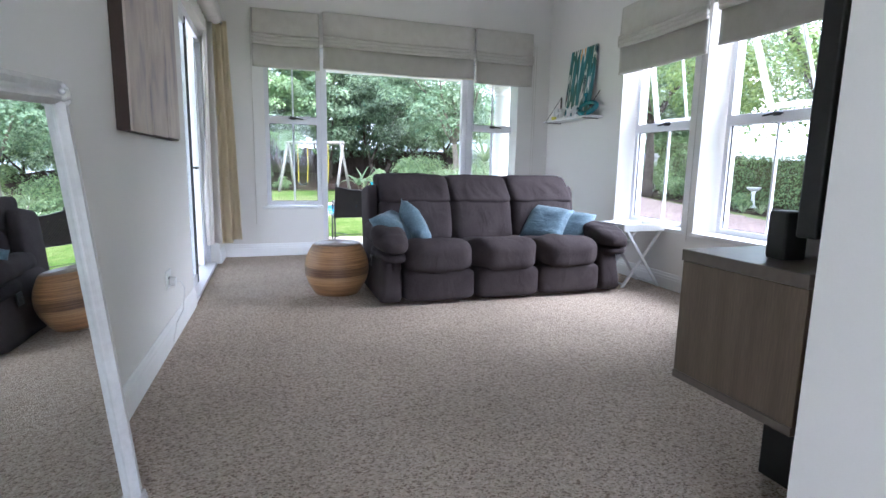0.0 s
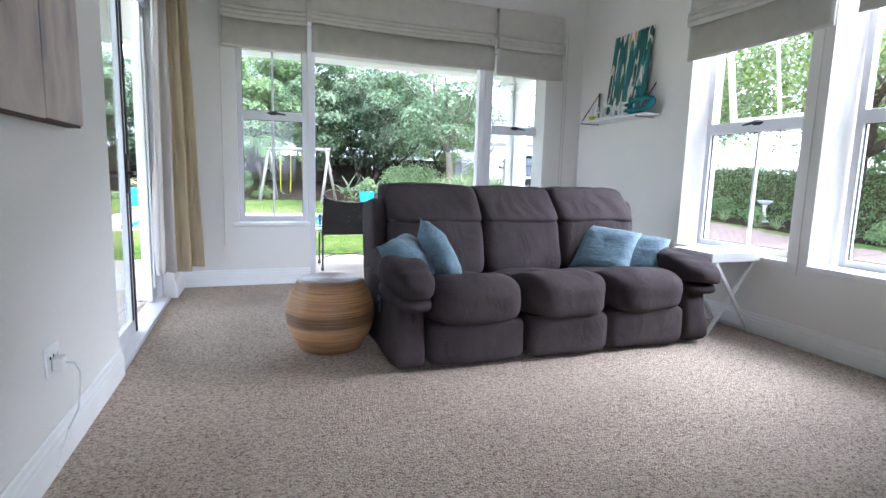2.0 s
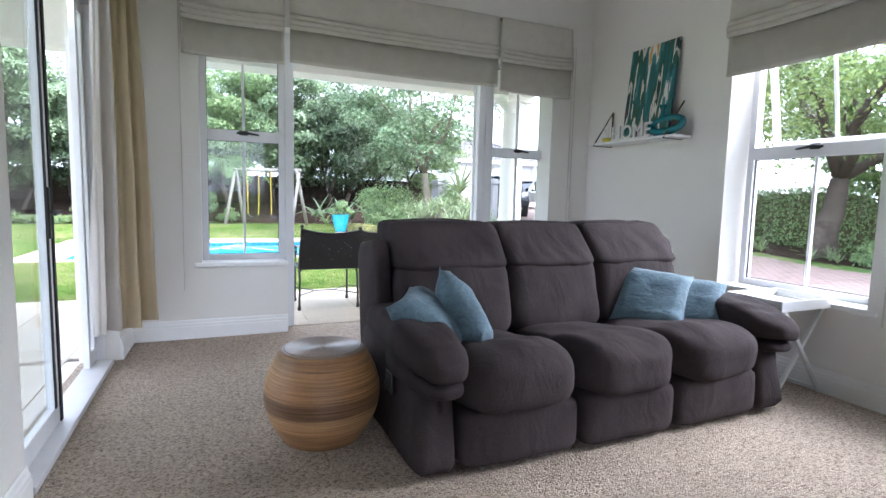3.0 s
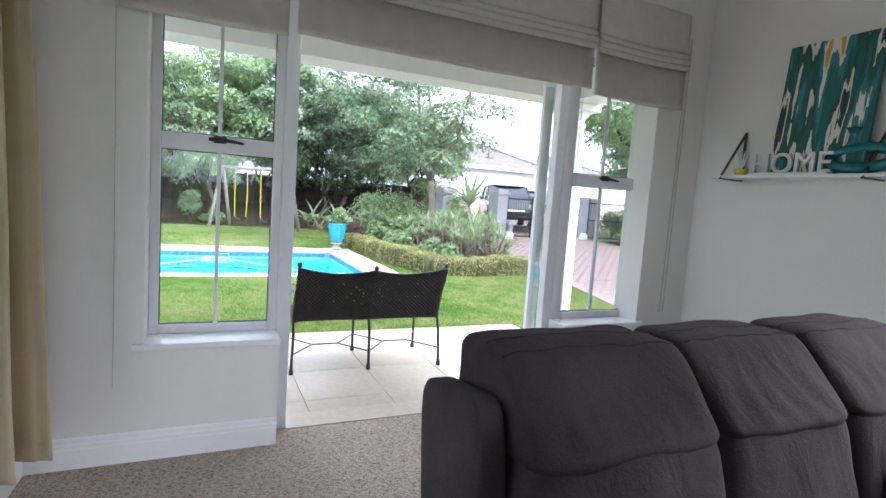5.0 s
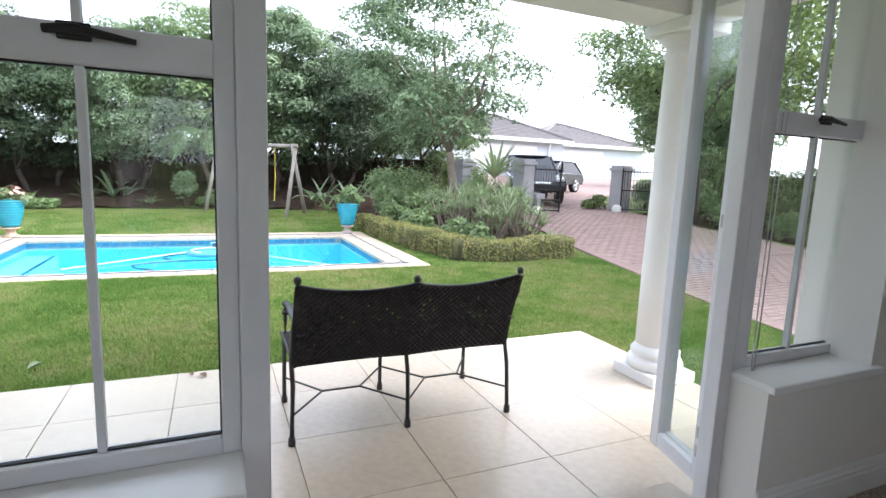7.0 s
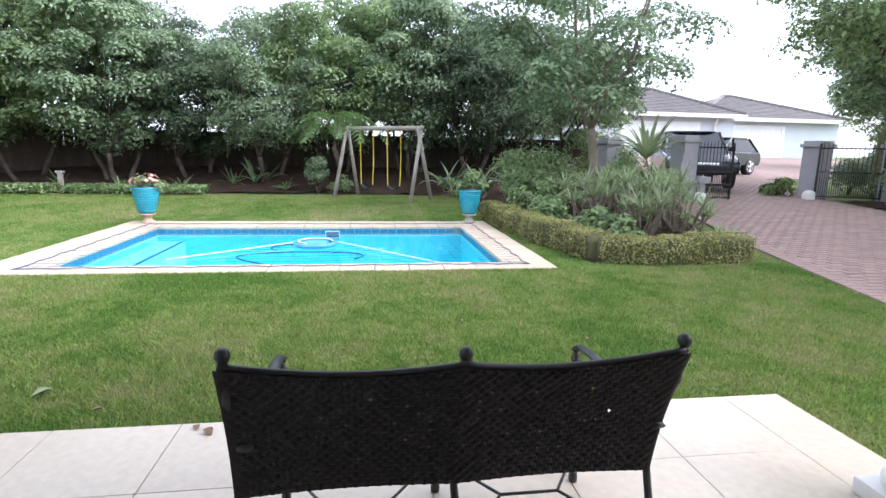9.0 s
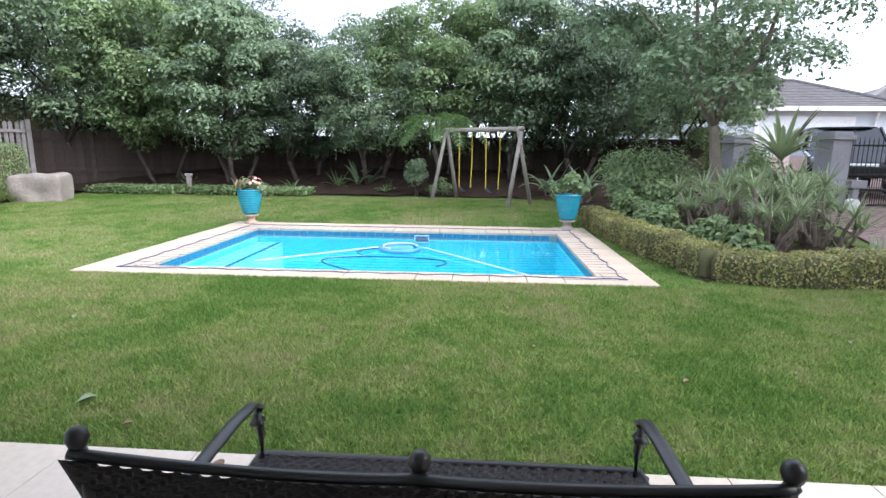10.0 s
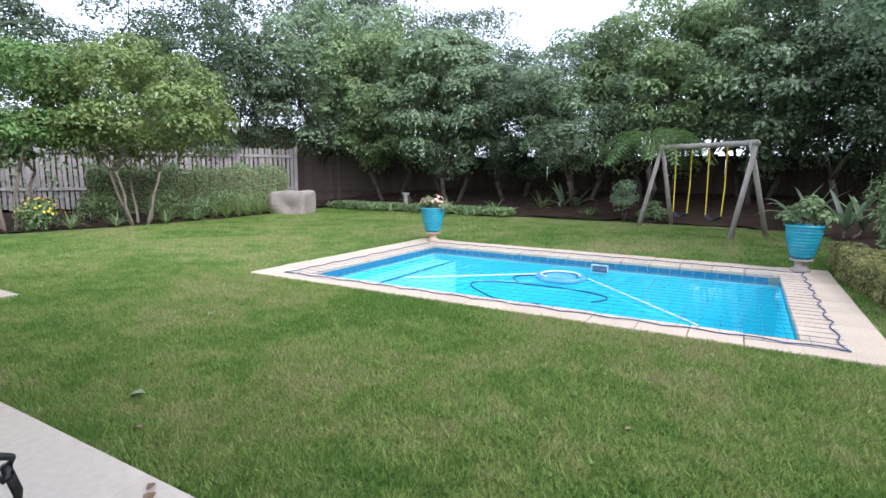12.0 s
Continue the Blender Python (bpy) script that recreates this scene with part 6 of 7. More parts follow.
tagged(pic, "small abstract canvas in teal, white and red streaks on the shelf", "painting")
pic.matrix_world = Matrix.Translation((3.450, 5.835, ZS)) @ Matrix.Rotation(radians(5.5), 4, "Y") @ Matrix.Rotation(radians(180), 4, "Z")
part("canvas", boxes(((0.0, -0.245, 0.002), (0.022, 0.245, 0.745)), bevel=0.002), ART2, pic)
sign = thing("home_sign", (3.395, 5.94, ZS), "white wooden letters spelling a word on a base", "decorative sign")
part("sign_base", boxes(((-0.02, -0.215, 0), (0.02, 0.215, 0.014)), bevel=0.002), WHITEWOOD, sign)
cu = bpy.data.curves.new("letters", "FONT")
cu.body, cu.size, cu.extrude, cu.bevel_depth, cu.align_x = "HOME", 0.16, 0.008, 0.0012, "CENTER"
tmp = bpy.data.objects.new("letters", cu)
scene.collection.objects.link(tmp)
me = bpy.data.meshes.new_from_object(tmp.evaluated_get(bpy.context.evaluated_depsgraph_get()))
bpy.data.objects.remove(tmp)
me.transform(Matrix.Translation((0, 0, 0.012)) @ Matrix.Rotation(radians(-90), 4, "Z") @ Matrix.Rotation(radians(90), 4, "X"))
me.materials.clear()
me.materials.append(WHITEWOOD)
lt = new("letters", me)
lt.parent = sign
TEAL = material("teal_glaze", (0.01, 0.17, 0.20), 0.12, second=(0.015, 0.13, 0.17), scale=10, fine=50, bump=0.02)
vase = thing("ring_vase", (3.430, 5.60, ZS), "glossy teal ring-shaped vase with a short neck", "vase")
ring = [(0.03 * math.sin(a), 0.15 * math.cos(a), 0.085 + 0.055 * math.sin(a)) for a in [2 * math.pi * k / 32 for k in range(32)]]
part("body", tube(bmesh.new(), ring, 0.028, 12, closed=True), TEAL, vase, smooth=True)
part("neck", lathe(bmesh.new(), [(0.03, 0.145), (0.020, 0.175), (0.018, 0.20), (0.036, 0.235), (0.031, 0.235), (0.014, 0.20)], 20, (0.02, 0.06, 0.008)), TEAL, vase, smooth=True)
YEL = material("yellow_glaze", (0.68, 0.58, 0.05), 0.3, bump=0.02)
pot = thing("yellow_bowl", (3.420, 6.25, ZS), "tiny yellow bowl holding white twigs", "bowl")
part("bowl", lathe(bmesh.new(), [(0.026, 0), (0.038, 0.012), (0.042, 0.04), (0.037, 0.04), (0.03, 0.012)], 24), YEL, pot, smooth=True)
for a in range(4):
    part("twig", tube(bmesh.new(), [(0, 0, 0.03), (0.01 * math.cos(a * 1.6), 0.02 * math.sin(a * 1.6), 0.09), (0.02 * math.cos(a * 1.6), 0.045 * math.sin(a * 1.6), 0.15)], [0.004, 0.006, 0.003], 6), WHITEWOOD, pot)

# ---- bench on the patio ----
bench = thing("patio_bench", (0, 0, 0), "dark brown woven wicker bench with a black metal frame", "bench")
rear, fore = ((1.057, 8.16), (1.69, 8.155), (2.325, 8.135)), ((1.085, 8.70), (1.69, 8.70), (2.295, 8.70))
tops = ((1.066, 8.005), (1.674, 8.022), (2.283, 8.005))
for (x, y), (u, v), lift in zip(rear, tops, (0.024, 0.0, 0.024)):
    post = part("rear_post", tube(bmesh.new(), [(x, y, PAT + 0.02), (0.4 * x + 0.6 * u, y - 0.01, 0.16), (0.15 * x + 0.85 * u - 0.01, y - 0.003, 0.30), (u - 0.006, (y + v) / 2 + 0.028, 0.48), (u, v + 0.016, 0.62), (u, v, 0.70 + lift)], 0.0125, 10), BLACK, bench, smooth=True)
    part("knob", lathe(bmesh.new(), [(0.012, -0.03), (0.015, -0.024), (0.011, -0.017), (0.016, -0.010), (0.020, 0.002), (0.017, 0.015), (0.009, 0.022), (0.002, 0.023)], 16, (u, v, 0.715 + lift)), BLACK, post, smooth=True)
    part("foot", lathe(bmesh.new(), [(0.015, 0), (0.019, 0.004), (0.019, 0.03), (0.015, 0.036), (0.018, 0.042), (0.013, 0.05)], 14, (x, y, PAT)), BLACK, post, smooth=True)
for x, y in fore:
    leg = part("front_leg", tube(bmesh.new(), [(x, y, PAT + 0.02), (x, y, 0.265)], 0.0125, 10), BLACK, bench, smooth=True)
    part("foot", lathe(bmesh.new(), [(0.015, 0), (0.019, 0.004), (0.019, 0.03), (0.015, 0.036), (0.018, 0.042), (0.013, 0.05)], 14, (x, y, PAT)), BLACK, leg, smooth=True)


def back_at(u, z):
    """A point of the bowed backrest: u across (0 to 1), z the height."""
    x = 1.056 + (2.268 - 1.056) * u
    t = (z - 0.24) / 0.46
    return Vector((x + 0.014 * u * t, 8.125 - 0.125 * t + 0.02 * math.sin(math.pi * t) + 0.035 * abs(math.sin(2 * math.pi * u)) * (0.4 + 0.6 * t), z))


bm, nu, nv = bmesh.new(), 150, 52
dip = lambda u: 0.042 * abs(math.sin(2 * math.pi * u)) ** 0.9 - 0.022 * abs(2 * u - 1) ** 2
grid = {}
for i in range(nu + 1):
    for j in range(nv + 1):
        u, t = -0.006 + 1.012 * i / nu, j / nv
        z = 0.285 + (0.695 - dip(u) - 0.285) * t
        p = back_at(u, z)
        p.y += -0.018 + 0.0028 * min(1, i / 5, (nu - i) / 5) * (1 if ((i // 2) + (j // 2)) % 2 else -1)
        grid[i, j] = bm.verts.new(p)
for i in range(nu):
    for j in range(nv):
        if not (i % 4 == 1 and j % 4 == 1 and 12 < i < nu - 14 and 10 < j < nv - 8 and rng.random() < 0.22 * math.sin(math.pi * i / nu) ** 2 + 0.02):
            bm.faces.new((grid[i, j], grid[i + 1, j], grid[i + 1, j + 1], grid[i, j + 1]))
bmesh.ops.solidify(bm, geom=list(bm.faces), thickness=0.006)
part("woven_back", bm, WICKER, bench, "dark brown woven wicker")
part("top_rail", tube(bmesh.new(), [back_at(k / 40, 0.697 - dip(k / 40)) for k in range(41)], 0.011, 8), BLACK, bench, smooth=True)
part("bottom_rail", tube(bmesh.new(), [back_at(k / 20, 0.285) for k in range(21)], 0.011, 8), BLACK, bench, smooth=True)
bm, nu, nv, grid = bmesh.new(), 120, 52, {}
for i in range(nu + 1):
    for j in range(nv + 1):
        p = Vector((1.075 + 1.21 * i / nu, 8.15 + 0.57 * j / nv, 0.272 + 0.015 * math.sin(math.pi * j / nv) + (0.003 if ((i // 2) + (j // 2)) % 2 else -0.003)))
        grid[i, j] = bm.verts.new(p)
for i in range(nu):
    for j in range(nv):
        bm.faces.new((grid[i, j], grid[i + 1, j], grid[i + 1, j + 1], grid[i, j + 1]))
bmesh.ops.solidify(bm, geom=list(bm.faces), thickness=0.008)
part("woven_seat", bm, WICKER, bench, "dark brown woven wicker")
part("seat_rim", tube(bmesh.new(), [(1.072, 8.15, 0.270), (1.072, 8.72, 0.270), (2.288, 8.72, 0.270), (2.288, 8.15, 0.270)], 0.013, 8), BLACK, bench, smooth=True)
for x0, x1 in ((1.092, 1.092), (2.268, 2.262)):
    pts = [(x0, 8.06, 0.455), (x0 + (x1 - x0) * 0.4, 8.25, 0.475), (x1, 8.52, 0.488), (x1, 8.64, 0.480), (x1, 8.685, 0.455), (x1, 8.68, 0.415), (x1, 8.655, 0.405)]
    bm = tube(bmesh.new(), pts, 0.022, 8, flat=0.42)
    arm = part("arm", bm, BLACK, bench, smooth=True)
    part("arm_post", tube(bmesh.new(), [(x1, 8.69, 0.245), (x1, 8.69, 0.36), (x1, 8.67, 0.44)], 0.0125, 8), BLACK, arm, smooth=True)
Z = -0.005
for k in range(2):
    (ax, ay), (bx, by), (cx, cy), (dx, dy) = rear[k], rear[k + 1], fore[k], fore[k + 1]
    m0, m1 = ((ax + bx) / 2 - 0.11, 8.43, Z), ((ax + bx) / 2 + 0.11, 8.43, Z)
    for a, b in (((ax, ay, Z), m0), ((cx, cy, Z), m0), (m0, m1), (m1, (bx, by, Z)), (m1, (dx, dy, Z))):
        part("stretcher", tube(bmesh.new(), [a, b], 0.006, 6), BLACK, bench)

# ---- glazed pots ----
BLUEGLAZE = material("turquoise_glaze", (0.02, 0.22, 0.30), 0.15, second=(0.03, 0.28, 0.35), scale=5, fine=30, bump=0.05, detail=0.25)
TERRA = material("worn_terracotta", (0.36, 0.22, 0.14), 0.8, second=(0.45, 0.38, 0.3), scale=8, fine=40, bump=0.3)
STONE = material("weathered_stone", (0.36, 0.32, 0.28), 0.85, second=(0.28, 0.25, 0.22), scale=5, fine=40, bump=0.6, depth=0.01)
PINK = material("salmon_petals", (0.72, 0.38, 0.30), 0.6, bump=0)
FLOWERLEAF = leaf_material("pale_flower_leaves", (0.15, 0.19, 0.08), (0.28, 0.32, 0.15))


def garden_pot(place, base_mat, label, flowers):
    t = thing("garden_pot", place, label, "plant pot", "glazed pots by the pool")
    part("foot", lathe(bmesh.new(), [(0.15, 0), (0.15, 0.035), (0.10, 0.05), (0.085, 0.10), (0.10, 0.135), (0.17, 0.15), (0.175, 0.17), (0.15, 0.175)], 28), base_mat, t, "worn stone foot", smooth=True)
    prof = [(0.145, 0.172), (0.165, 0.20)]
    for k in range(64):
        s = k / 63
        prof.append((0.168 + 0.105 * math.sin(s * 1.35) + 0.008 * abs(math.sin(s * math.pi * 9)), 0.20 + 0.40 * s))
    prof += [(0.288, 0.605), (0.296, 0.625), (0.288, 0.64), (0.262, 0.64), (0.255, 0.60)]
    part("body", lathe(bmesh.new(), prof, 40), BLUEGLAZE, t, smooth=True)
    part("soil", lathe(bmesh.new(), [(0.255, 0.602), (0.1, 0.612), (0.002, 0.615)], 24, caps=False), SOIL, t)
    for ob in t.children:
        ob.scale = (0.8, 0.8, 1.0)
    if flowers:
        c, w, s = clump_leaves([(0, 0, 0.70), (-0.14, 0.02, 0.70), (0.14, -0.02, 0.69), (-0.02, -0.1, 0.74), (0.22, 0, 0.66)], [0.13] * 5, 90, 0.06)
        leaves("plant_leaves", c, w, s, FLOWERLEAF, t, 0.8)
        d = ball(34)
        d[:, 2] = np.abs(d[:, 2])
        leaves("flowers", d * np.array([0.25, 0.2, 0.16]) + np.array([0, 0, 0.72]), d + np.array([0, 0, 0.3]), np.full(34, 0.075), PINK, t, 0.95)["kind"] = "stuff"
    else:
        c, w, s = clump_leaves([(0, 0, 0.78), (-0.12, 0.02, 0.74), (0.14, -0.02, 0.76), (-0.02, -0.1, 0.85), (0.05, 0.05, 0.92), (0.2, 0, 0.72), (-0.2, 0, 0.72)], [0.13] * 7, 80, 0.075)
        leaves("plant_leaves", c, w, s, MIDLEAF, t, 0.6)
    return t


garden_pot((-2.49, 16.70, DECK + 0.004), TERRA, "turquoise glazed urn with pale pink flowers on terracotta foot", True)
garden_pot((3.36, 16.72, DECK + 0.004), STONE, "turquoise glazed urn with a green shrub on stone foot", False)

# ---- swing ----
POLE = material("weathered_pole", (0.34, 0.30, 0.26), 0.85, second=(0.24, 0.21, 0.18), scale=4, fine=40, bump=0.5, depth=0.006)
YROPE = material("yellow_rope", (0.62, 0.45, 0.05), 0.8, bump=0.3)
GUM = material("dark_blue_rubber", (0.02, 0.025, 0.04), 0.6, bump=0.1)
swing = thing("swing_set", (0, 0, 0), "weathered timber A-frame swing with yellow ropes", "swing")
A, B = Vector((0.873, 21.387, 1.79)), Vector((2.693, 20.023, 1.79))
along = (B - A).normalized()
front = Vector((along.y, -along.x, 0))
front = front if front.y < 0 else -front
part("beam", tube(bmesh.new(), [A - along * 0.08, A.lerp(B, 0.5), B + along * 0.1], 0.055, 12), POLE, swing, smooth=True)
for P, s in ((A, -1), (B, 1)):
    for f in (0.52, -0.52):
        foot = Vector((P.x, P.y, 0)) + front * f + along * s * 0.06
        foot.z = GY(foot.x, foot.y) - 0.04
        head = P + Vector((0, 0, 0.05)) - front * f * 0.08 + along * s * (0.04 if f > 0 else -0.04)
        part("leg", tube(bmesh.new(), [foot, head], [0.052, 0.045], 10), POLE, swing, smooth=True)
for u in (0.28, 0.66):
    seat_c = A.lerp(B, u)
    for k in (-0.21, 0.21):
        p = seat_c + along * k
        part("rope", tube(bmesh.new(), [p + Vector((0, 0, -0.05)), p + Vector((0.01, 0, -0.8)), p - along * k * 0.1 + Vector((0, 0, -1.46))], 0.014, 6), YROPE, swing)
    pts = [seat_c + along * (0.19 * q) + Vector((0, 0, -1.46 - 0.10 * (1 - q * q))) for q in (-1, -0.5, 0, 0.5, 1)]
    bm = tube(bmesh.new(), pts, 0.075, 8, flat=0.15)
    part("seat", bm, GUM, swing, "dark rubber sling seat", smooth=True)

# ---- rock ----
rock = thing("boulder", (-8.95, 19.5, GY(-8.95, 19.5)), "large pale brown boulder at the edge of the bed", "boulder", turn=20)
ROCK = material("pale_brown_rock", (0.30, 0.26, 0.22), 0.9, second=(0.22, 0.185, 0.16), scale=3, fine=30, bump=0.9, depth=0.02)
part("rock", puff(bmesh.new(), (-0.62, -0.45, -0.15), (0.50, 0.45, 0.66), 9, 14, 0.06, 2.6), ROCK, rock)

# ---- bird bath by the drive ----
bath = thing("bird_bath", (14.0, 12.75, GY(14.0, 12.75) + 0.015), "small white pedestal bird bath before the clipped hedge", "bird bath")
part("pedestal", lathe(bmesh.new(), [(0.14, 0), (0.14, 0.04), (0.07, 0.08), (0.05, 0.25), (0.04, 0.40), (0.07, 0.50)], 20), PLASTER, bath, smooth=True)
part("basin", lathe(bmesh.new(), [(0.06, 0.50), (0.14, 0.53), (0.20, 0.60), (0.20, 0.62), (0.175, 0.62), (0.09, 0.56)], 24), PLASTER, bath, smooth=True)

# ---- fences ----
PICKET = material("silvered_picket_wood", (0.30, 0.27, 0.25), 0.9, second=(0.21, 0.185, 0.17), scale=5, fine=40, bump=0.4, depth=0.003, vary=0.16)
DARKWOOD = material("dark_creosoted_wood", (0.045, 0.032, 0.025), 0.9, second=(0.07, 0.05, 0.038), scale=5, fine=40, bump=0.4, vary=0.2)


def board_fence(name, a, b, low, high, step, wide, mat, label, rail_at, post_every, pointed=True):
    t = thing(name, (0, 0, 0), label, "fence")
    (ax, ay), (bx, by) = a, b
    ln, turn = math.hypot(bx - ax, by - ay), math.degrees(math.atan2(by - ay, bx - ax))
    h = high - low
    bm = bmesh.new()
    box(bm, (-wide / 2, -0.011, 0), (wide / 2, 0.011, h - (0.06 if pointed else 0)))
    if pointed:
        top = [v for v in bm.verts if v.co.z > h - 0.1]
        for v in top:
            v.co.x *= 0.98
        r = [bm.verts.new((0, -0.011, h)), bm.verts.new((0, 0.011, h))]
        f0 = sorted([v for v in top if v.co.y < 0], key=lambda v: v.co.x)
        f1 = sorted([v for v in top if v.co.y > 0], key=lambda v: v.co.x)
        bm.faces.new((f0[0], f0[1], r[0]))
        bm.faces.new((f1[1], f1[0], r[1]))
        bm.faces.new((f0[0], r[0], r[1], f1[0]))
        bm.faces.new((f0[1], f1[1], r[1], r[0]))
    me = bpy.data.meshes.new("picket")
    bm.to_mesh(me)
    bm.free()
    me.materials.append(mat)
    for k in range(int(ln / step)):
        u = (k + 0.5) * step / ln
        ob = new("picket", me)
        ob.parent = t
        ob.matrix_basis = pose(ax + (bx - ax) * u + (0 if pointed else 0.024 * (k % 2) * (by - ay) / ln), ay + (by - ay) * u - (0 if pointed else 0.024 * (k % 2) * (bx - ax) / ln), low + float(rng.normal(0, 0.012)), 0, float(rng.normal(0, 0.6)), turn)
    back_ = Vector((-(by - ay), bx - ax, 0)).normalized() * 0.035
    for z in rail_at:
        bm = bmesh.new()
        box(bm, (-ln / 2, -0.02, -0.045), (ln / 2, 0.02, 0.045), 0.004)
        bmesh.ops.transform(bm, matrix=pose((ax + bx) / 2 - back_.x, (ay + by) / 2 - back_.y, z, 0, 0, turn), verts=bm.verts)
        part("rail", bm, mat, t)
    for k in range(int(ln / post_every) + 1):
        u = k * post_every / ln
        bm = bmesh.new()
        box(bm, (-0.06, -0.05, -0.3), (0.06, 0.05, h + 0.06), 0.006)
        bmesh.ops.transform(bm, matrix=pose(ax + (bx - ax) * u - back_.x * 1.2, ay + (by - ay) * u - back_.y * 1.2, low, 0, 0, turn), verts=bm.verts)
        part("post", bm, mat, t)
    return t


board_fence("picket_fence", (-17.5, 12.3), (-11.3, 21.9), 0.0, 1.98, 0.135, 0.10, PICKET, "weathered grey picket fence along the side garden", (0.6, 1.7), 1.9)
board_fence("board_fence", (-11.9, 21.9), (-6.2, 25.2), 0.15, 1.75, 0.125, 0.142, DARKWOOD, "dark stained slatted fence behind the trees", (0.5, 1.5), 2.0, False)
board_fence("board_fence", (-6.2, 25.2), (10.5, 25.8), 0.3, 1.72, 0.125, 0.142, DARKWOOD, "dark stained slatted fence behind the trees", (0.6, 1.68), 2.0, False)
wire = thing("electric_fence", (0, 0, 0), "strands of electric fence wire above the picket fence", "electric fence")
for k in range(7):
    part("wire", tube(bmesh.new(), [(-17.55, 12.3, 2.05 + 0.1 * k), (-11.35, 21.9, 2.05 + 0.1 * k)], 0.006, 4), BLACK, wire)
for k in range(5):
    u = k / 4
    part("bracket", boxes(((-17.56 + 6.2 * u, 12.28 + 9.6 * u, 1.9), (-17.53 + 6.2 * u, 12.31 + 9.6 * u, 2.72))), BLACK, wire)
post = thing("garden_tap_post", (-6.6, 21.9, GY(-6.6, 21.9)), "short wooden post with a garden tap", "tap post")
part("post", boxes(((-0.05, -0.05, -0.1), (0.05, 0.05, 0.55)), bevel=0.006), POLE, post)
part("tap", boxes(((-0.11, -0.03, 0.50), (0.11, 0.03, 0.56)), bevel=0.01), GREYALU, post)

# ---- pool gear ----
WHITEP = material("white_plastic", (0.72, 0.75, 0.76), 0.4, bump=0.03)
DBLUE = material("dark_blue_hose", (0.015, 0.06, 0.16), 0.5, bump=0.05)
BLUEP = material("blue_plastic", (0.08, 0.34, 0.58), 0.4, bump=0.05)
cleaner = thing("pool_cleaner", (0.62, 14.75, WET), "blue floating pool cleaner with a dark hose", "pool cleaner")
bm = tube(bmesh.new(), [(0.29 * math.cos(a), 0.29 * math.sin(a), 0.04) for a in [2 * math.pi * k / 28 for k in range(28)]], 0.034, 10, closed=True)
part("float", bm, BLUEP, cleaner, smooth=True)
bm = tube(bmesh.new(), [(0.25 * math.cos(a), 0.25 * math.sin(a), 0.08) for a in [2 * math.pi * k / 28 for k in range(20)]], 0.012, 8)
part("rim", bm, WHITEP, cleaner, smooth=True)
part("body", puff(bmesh.new(), (-0.2, -0.16, -0.02), (0.2, 0.16, 0.09), 3, 8), BLUEP, cleaner, smooth=True)
pts = [(0.75 * math.cos(a) - 0.15 + 0.25 * math.sin(2 * a), -0.75 + 0.55 * math.sin(a), -0.05) for a in [2 * math.pi * k / 40 for k in range(36)]]
part("hose", tube(bmesh.new(), pts, 0.010, 8), DBLUE, cleaner, smooth=True)
pts = [(-0.3 + 0.35 * math.cos(a), 0.05 + 0.3 * math.sin(a), -0.03) for a in [math.pi * (0.2 + k / 12) for k in range(14)]]
part("hose", tube(bmesh.new(), pts, 0.010, 8), DBLUE, cleaner, smooth=True)
bar = thing("net_pole", (0, 0, WET), "white float line across the pool", "float line")
part("line", tube(bmesh.new(), [(-1.15, 13.75, 0.02), (0.35, 14.85, 0.05)], 0.010, 8), WHITEP, bar)
part("line", tube(bmesh.new(), [(0.95, 14.85, 0.05), (2.35, 13.35, 0.02)], 0.010, 8), WHITEP, bar)
skim = thing("skimmer_box", (0.78, py1 - 0.012, DECK - 0.15), "white plastic skimmer mouth in the pool wall", "skimmer")
part("frame", boxes(((-0.13, -0.02, 0.05), (0.13, 0.0, 0.07)), ((-0.13, -0.02, -0.06), (0.13, 0.0, -0.04)), ((-0.13, -0.02, -0.04), (-0.11, 0.0, 0.05)), ((0.11, -0.02, -0.04), (0.13, 0.0, 0.05))), WHITEP, skim)
part("mouth", boxes(((-0.11, -0.012, -0.04), (0.11, -0.004, 0.05))), DBLUE, skim)
net = thing("pool_net", (0, 0, 0), "dark safety net stretched over the pool", "pool net")
bm = bmesh.new()
nx0, nx1, ny0, ny1 = px0 - 0.25, px1 + 0.28, py0 - 0.16, py1 + 0.30
for k in range(int((nx1 - nx0) / 0.16)):
    x = nx0 + 0.16 * k
    tube(bm, [(x, ny0, DECK + 0.012), (x, (ny0 + ny1) / 2, DECK - 0.03), (x, ny1, DECK + 0.012)], 0.0022, 3)
for k in range(int((ny1 - ny0) / 0.16)):
    y = ny0 + 0.16 * k
    tube(bm, [(nx0, y, DECK + 0.012), ((nx0 + nx1) / 2, y, DECK - 0.03), (nx1, y, DECK + 0.012)], 0.0022, 3)
NETBLUE = material("navy_net_cord", (0.05, 0.08, 0.16), 0.7, bump=0)
part("mesh", bm, NETBLUE, net)["kind"] = "stuff"
loop = []
for (ax, ay), (bx, by) in (((nx0, ny0), (nx1, ny0)), ((nx1, ny0), (nx1, ny1)), ((nx1, ny1), (nx0, ny1)), ((nx0, ny1), (nx0, ny0))):
    n_ = int(math.hypot(bx - ax, by - ay) / 0.1)
    for k in range(n_):
        u = k / n_
        s_ = 0.05 * abs(math.sin(k * math.pi / 4.5))
        cx, cy = (nx0 + nx1) / 2, (ny0 + ny1) / 2
        x, y = ax + (bx - ax) * u, ay + (by - ay) * u
        loop.append((x + (s_ if x < cx else -s_) * (ax == bx), y + (s_ if y < cy else -s_) * (ay == by), DECK + 0.014))
part("edge_rope", tube(bmesh.new(), loop, 0.006, 5, closed=True), NETBLUE, net)

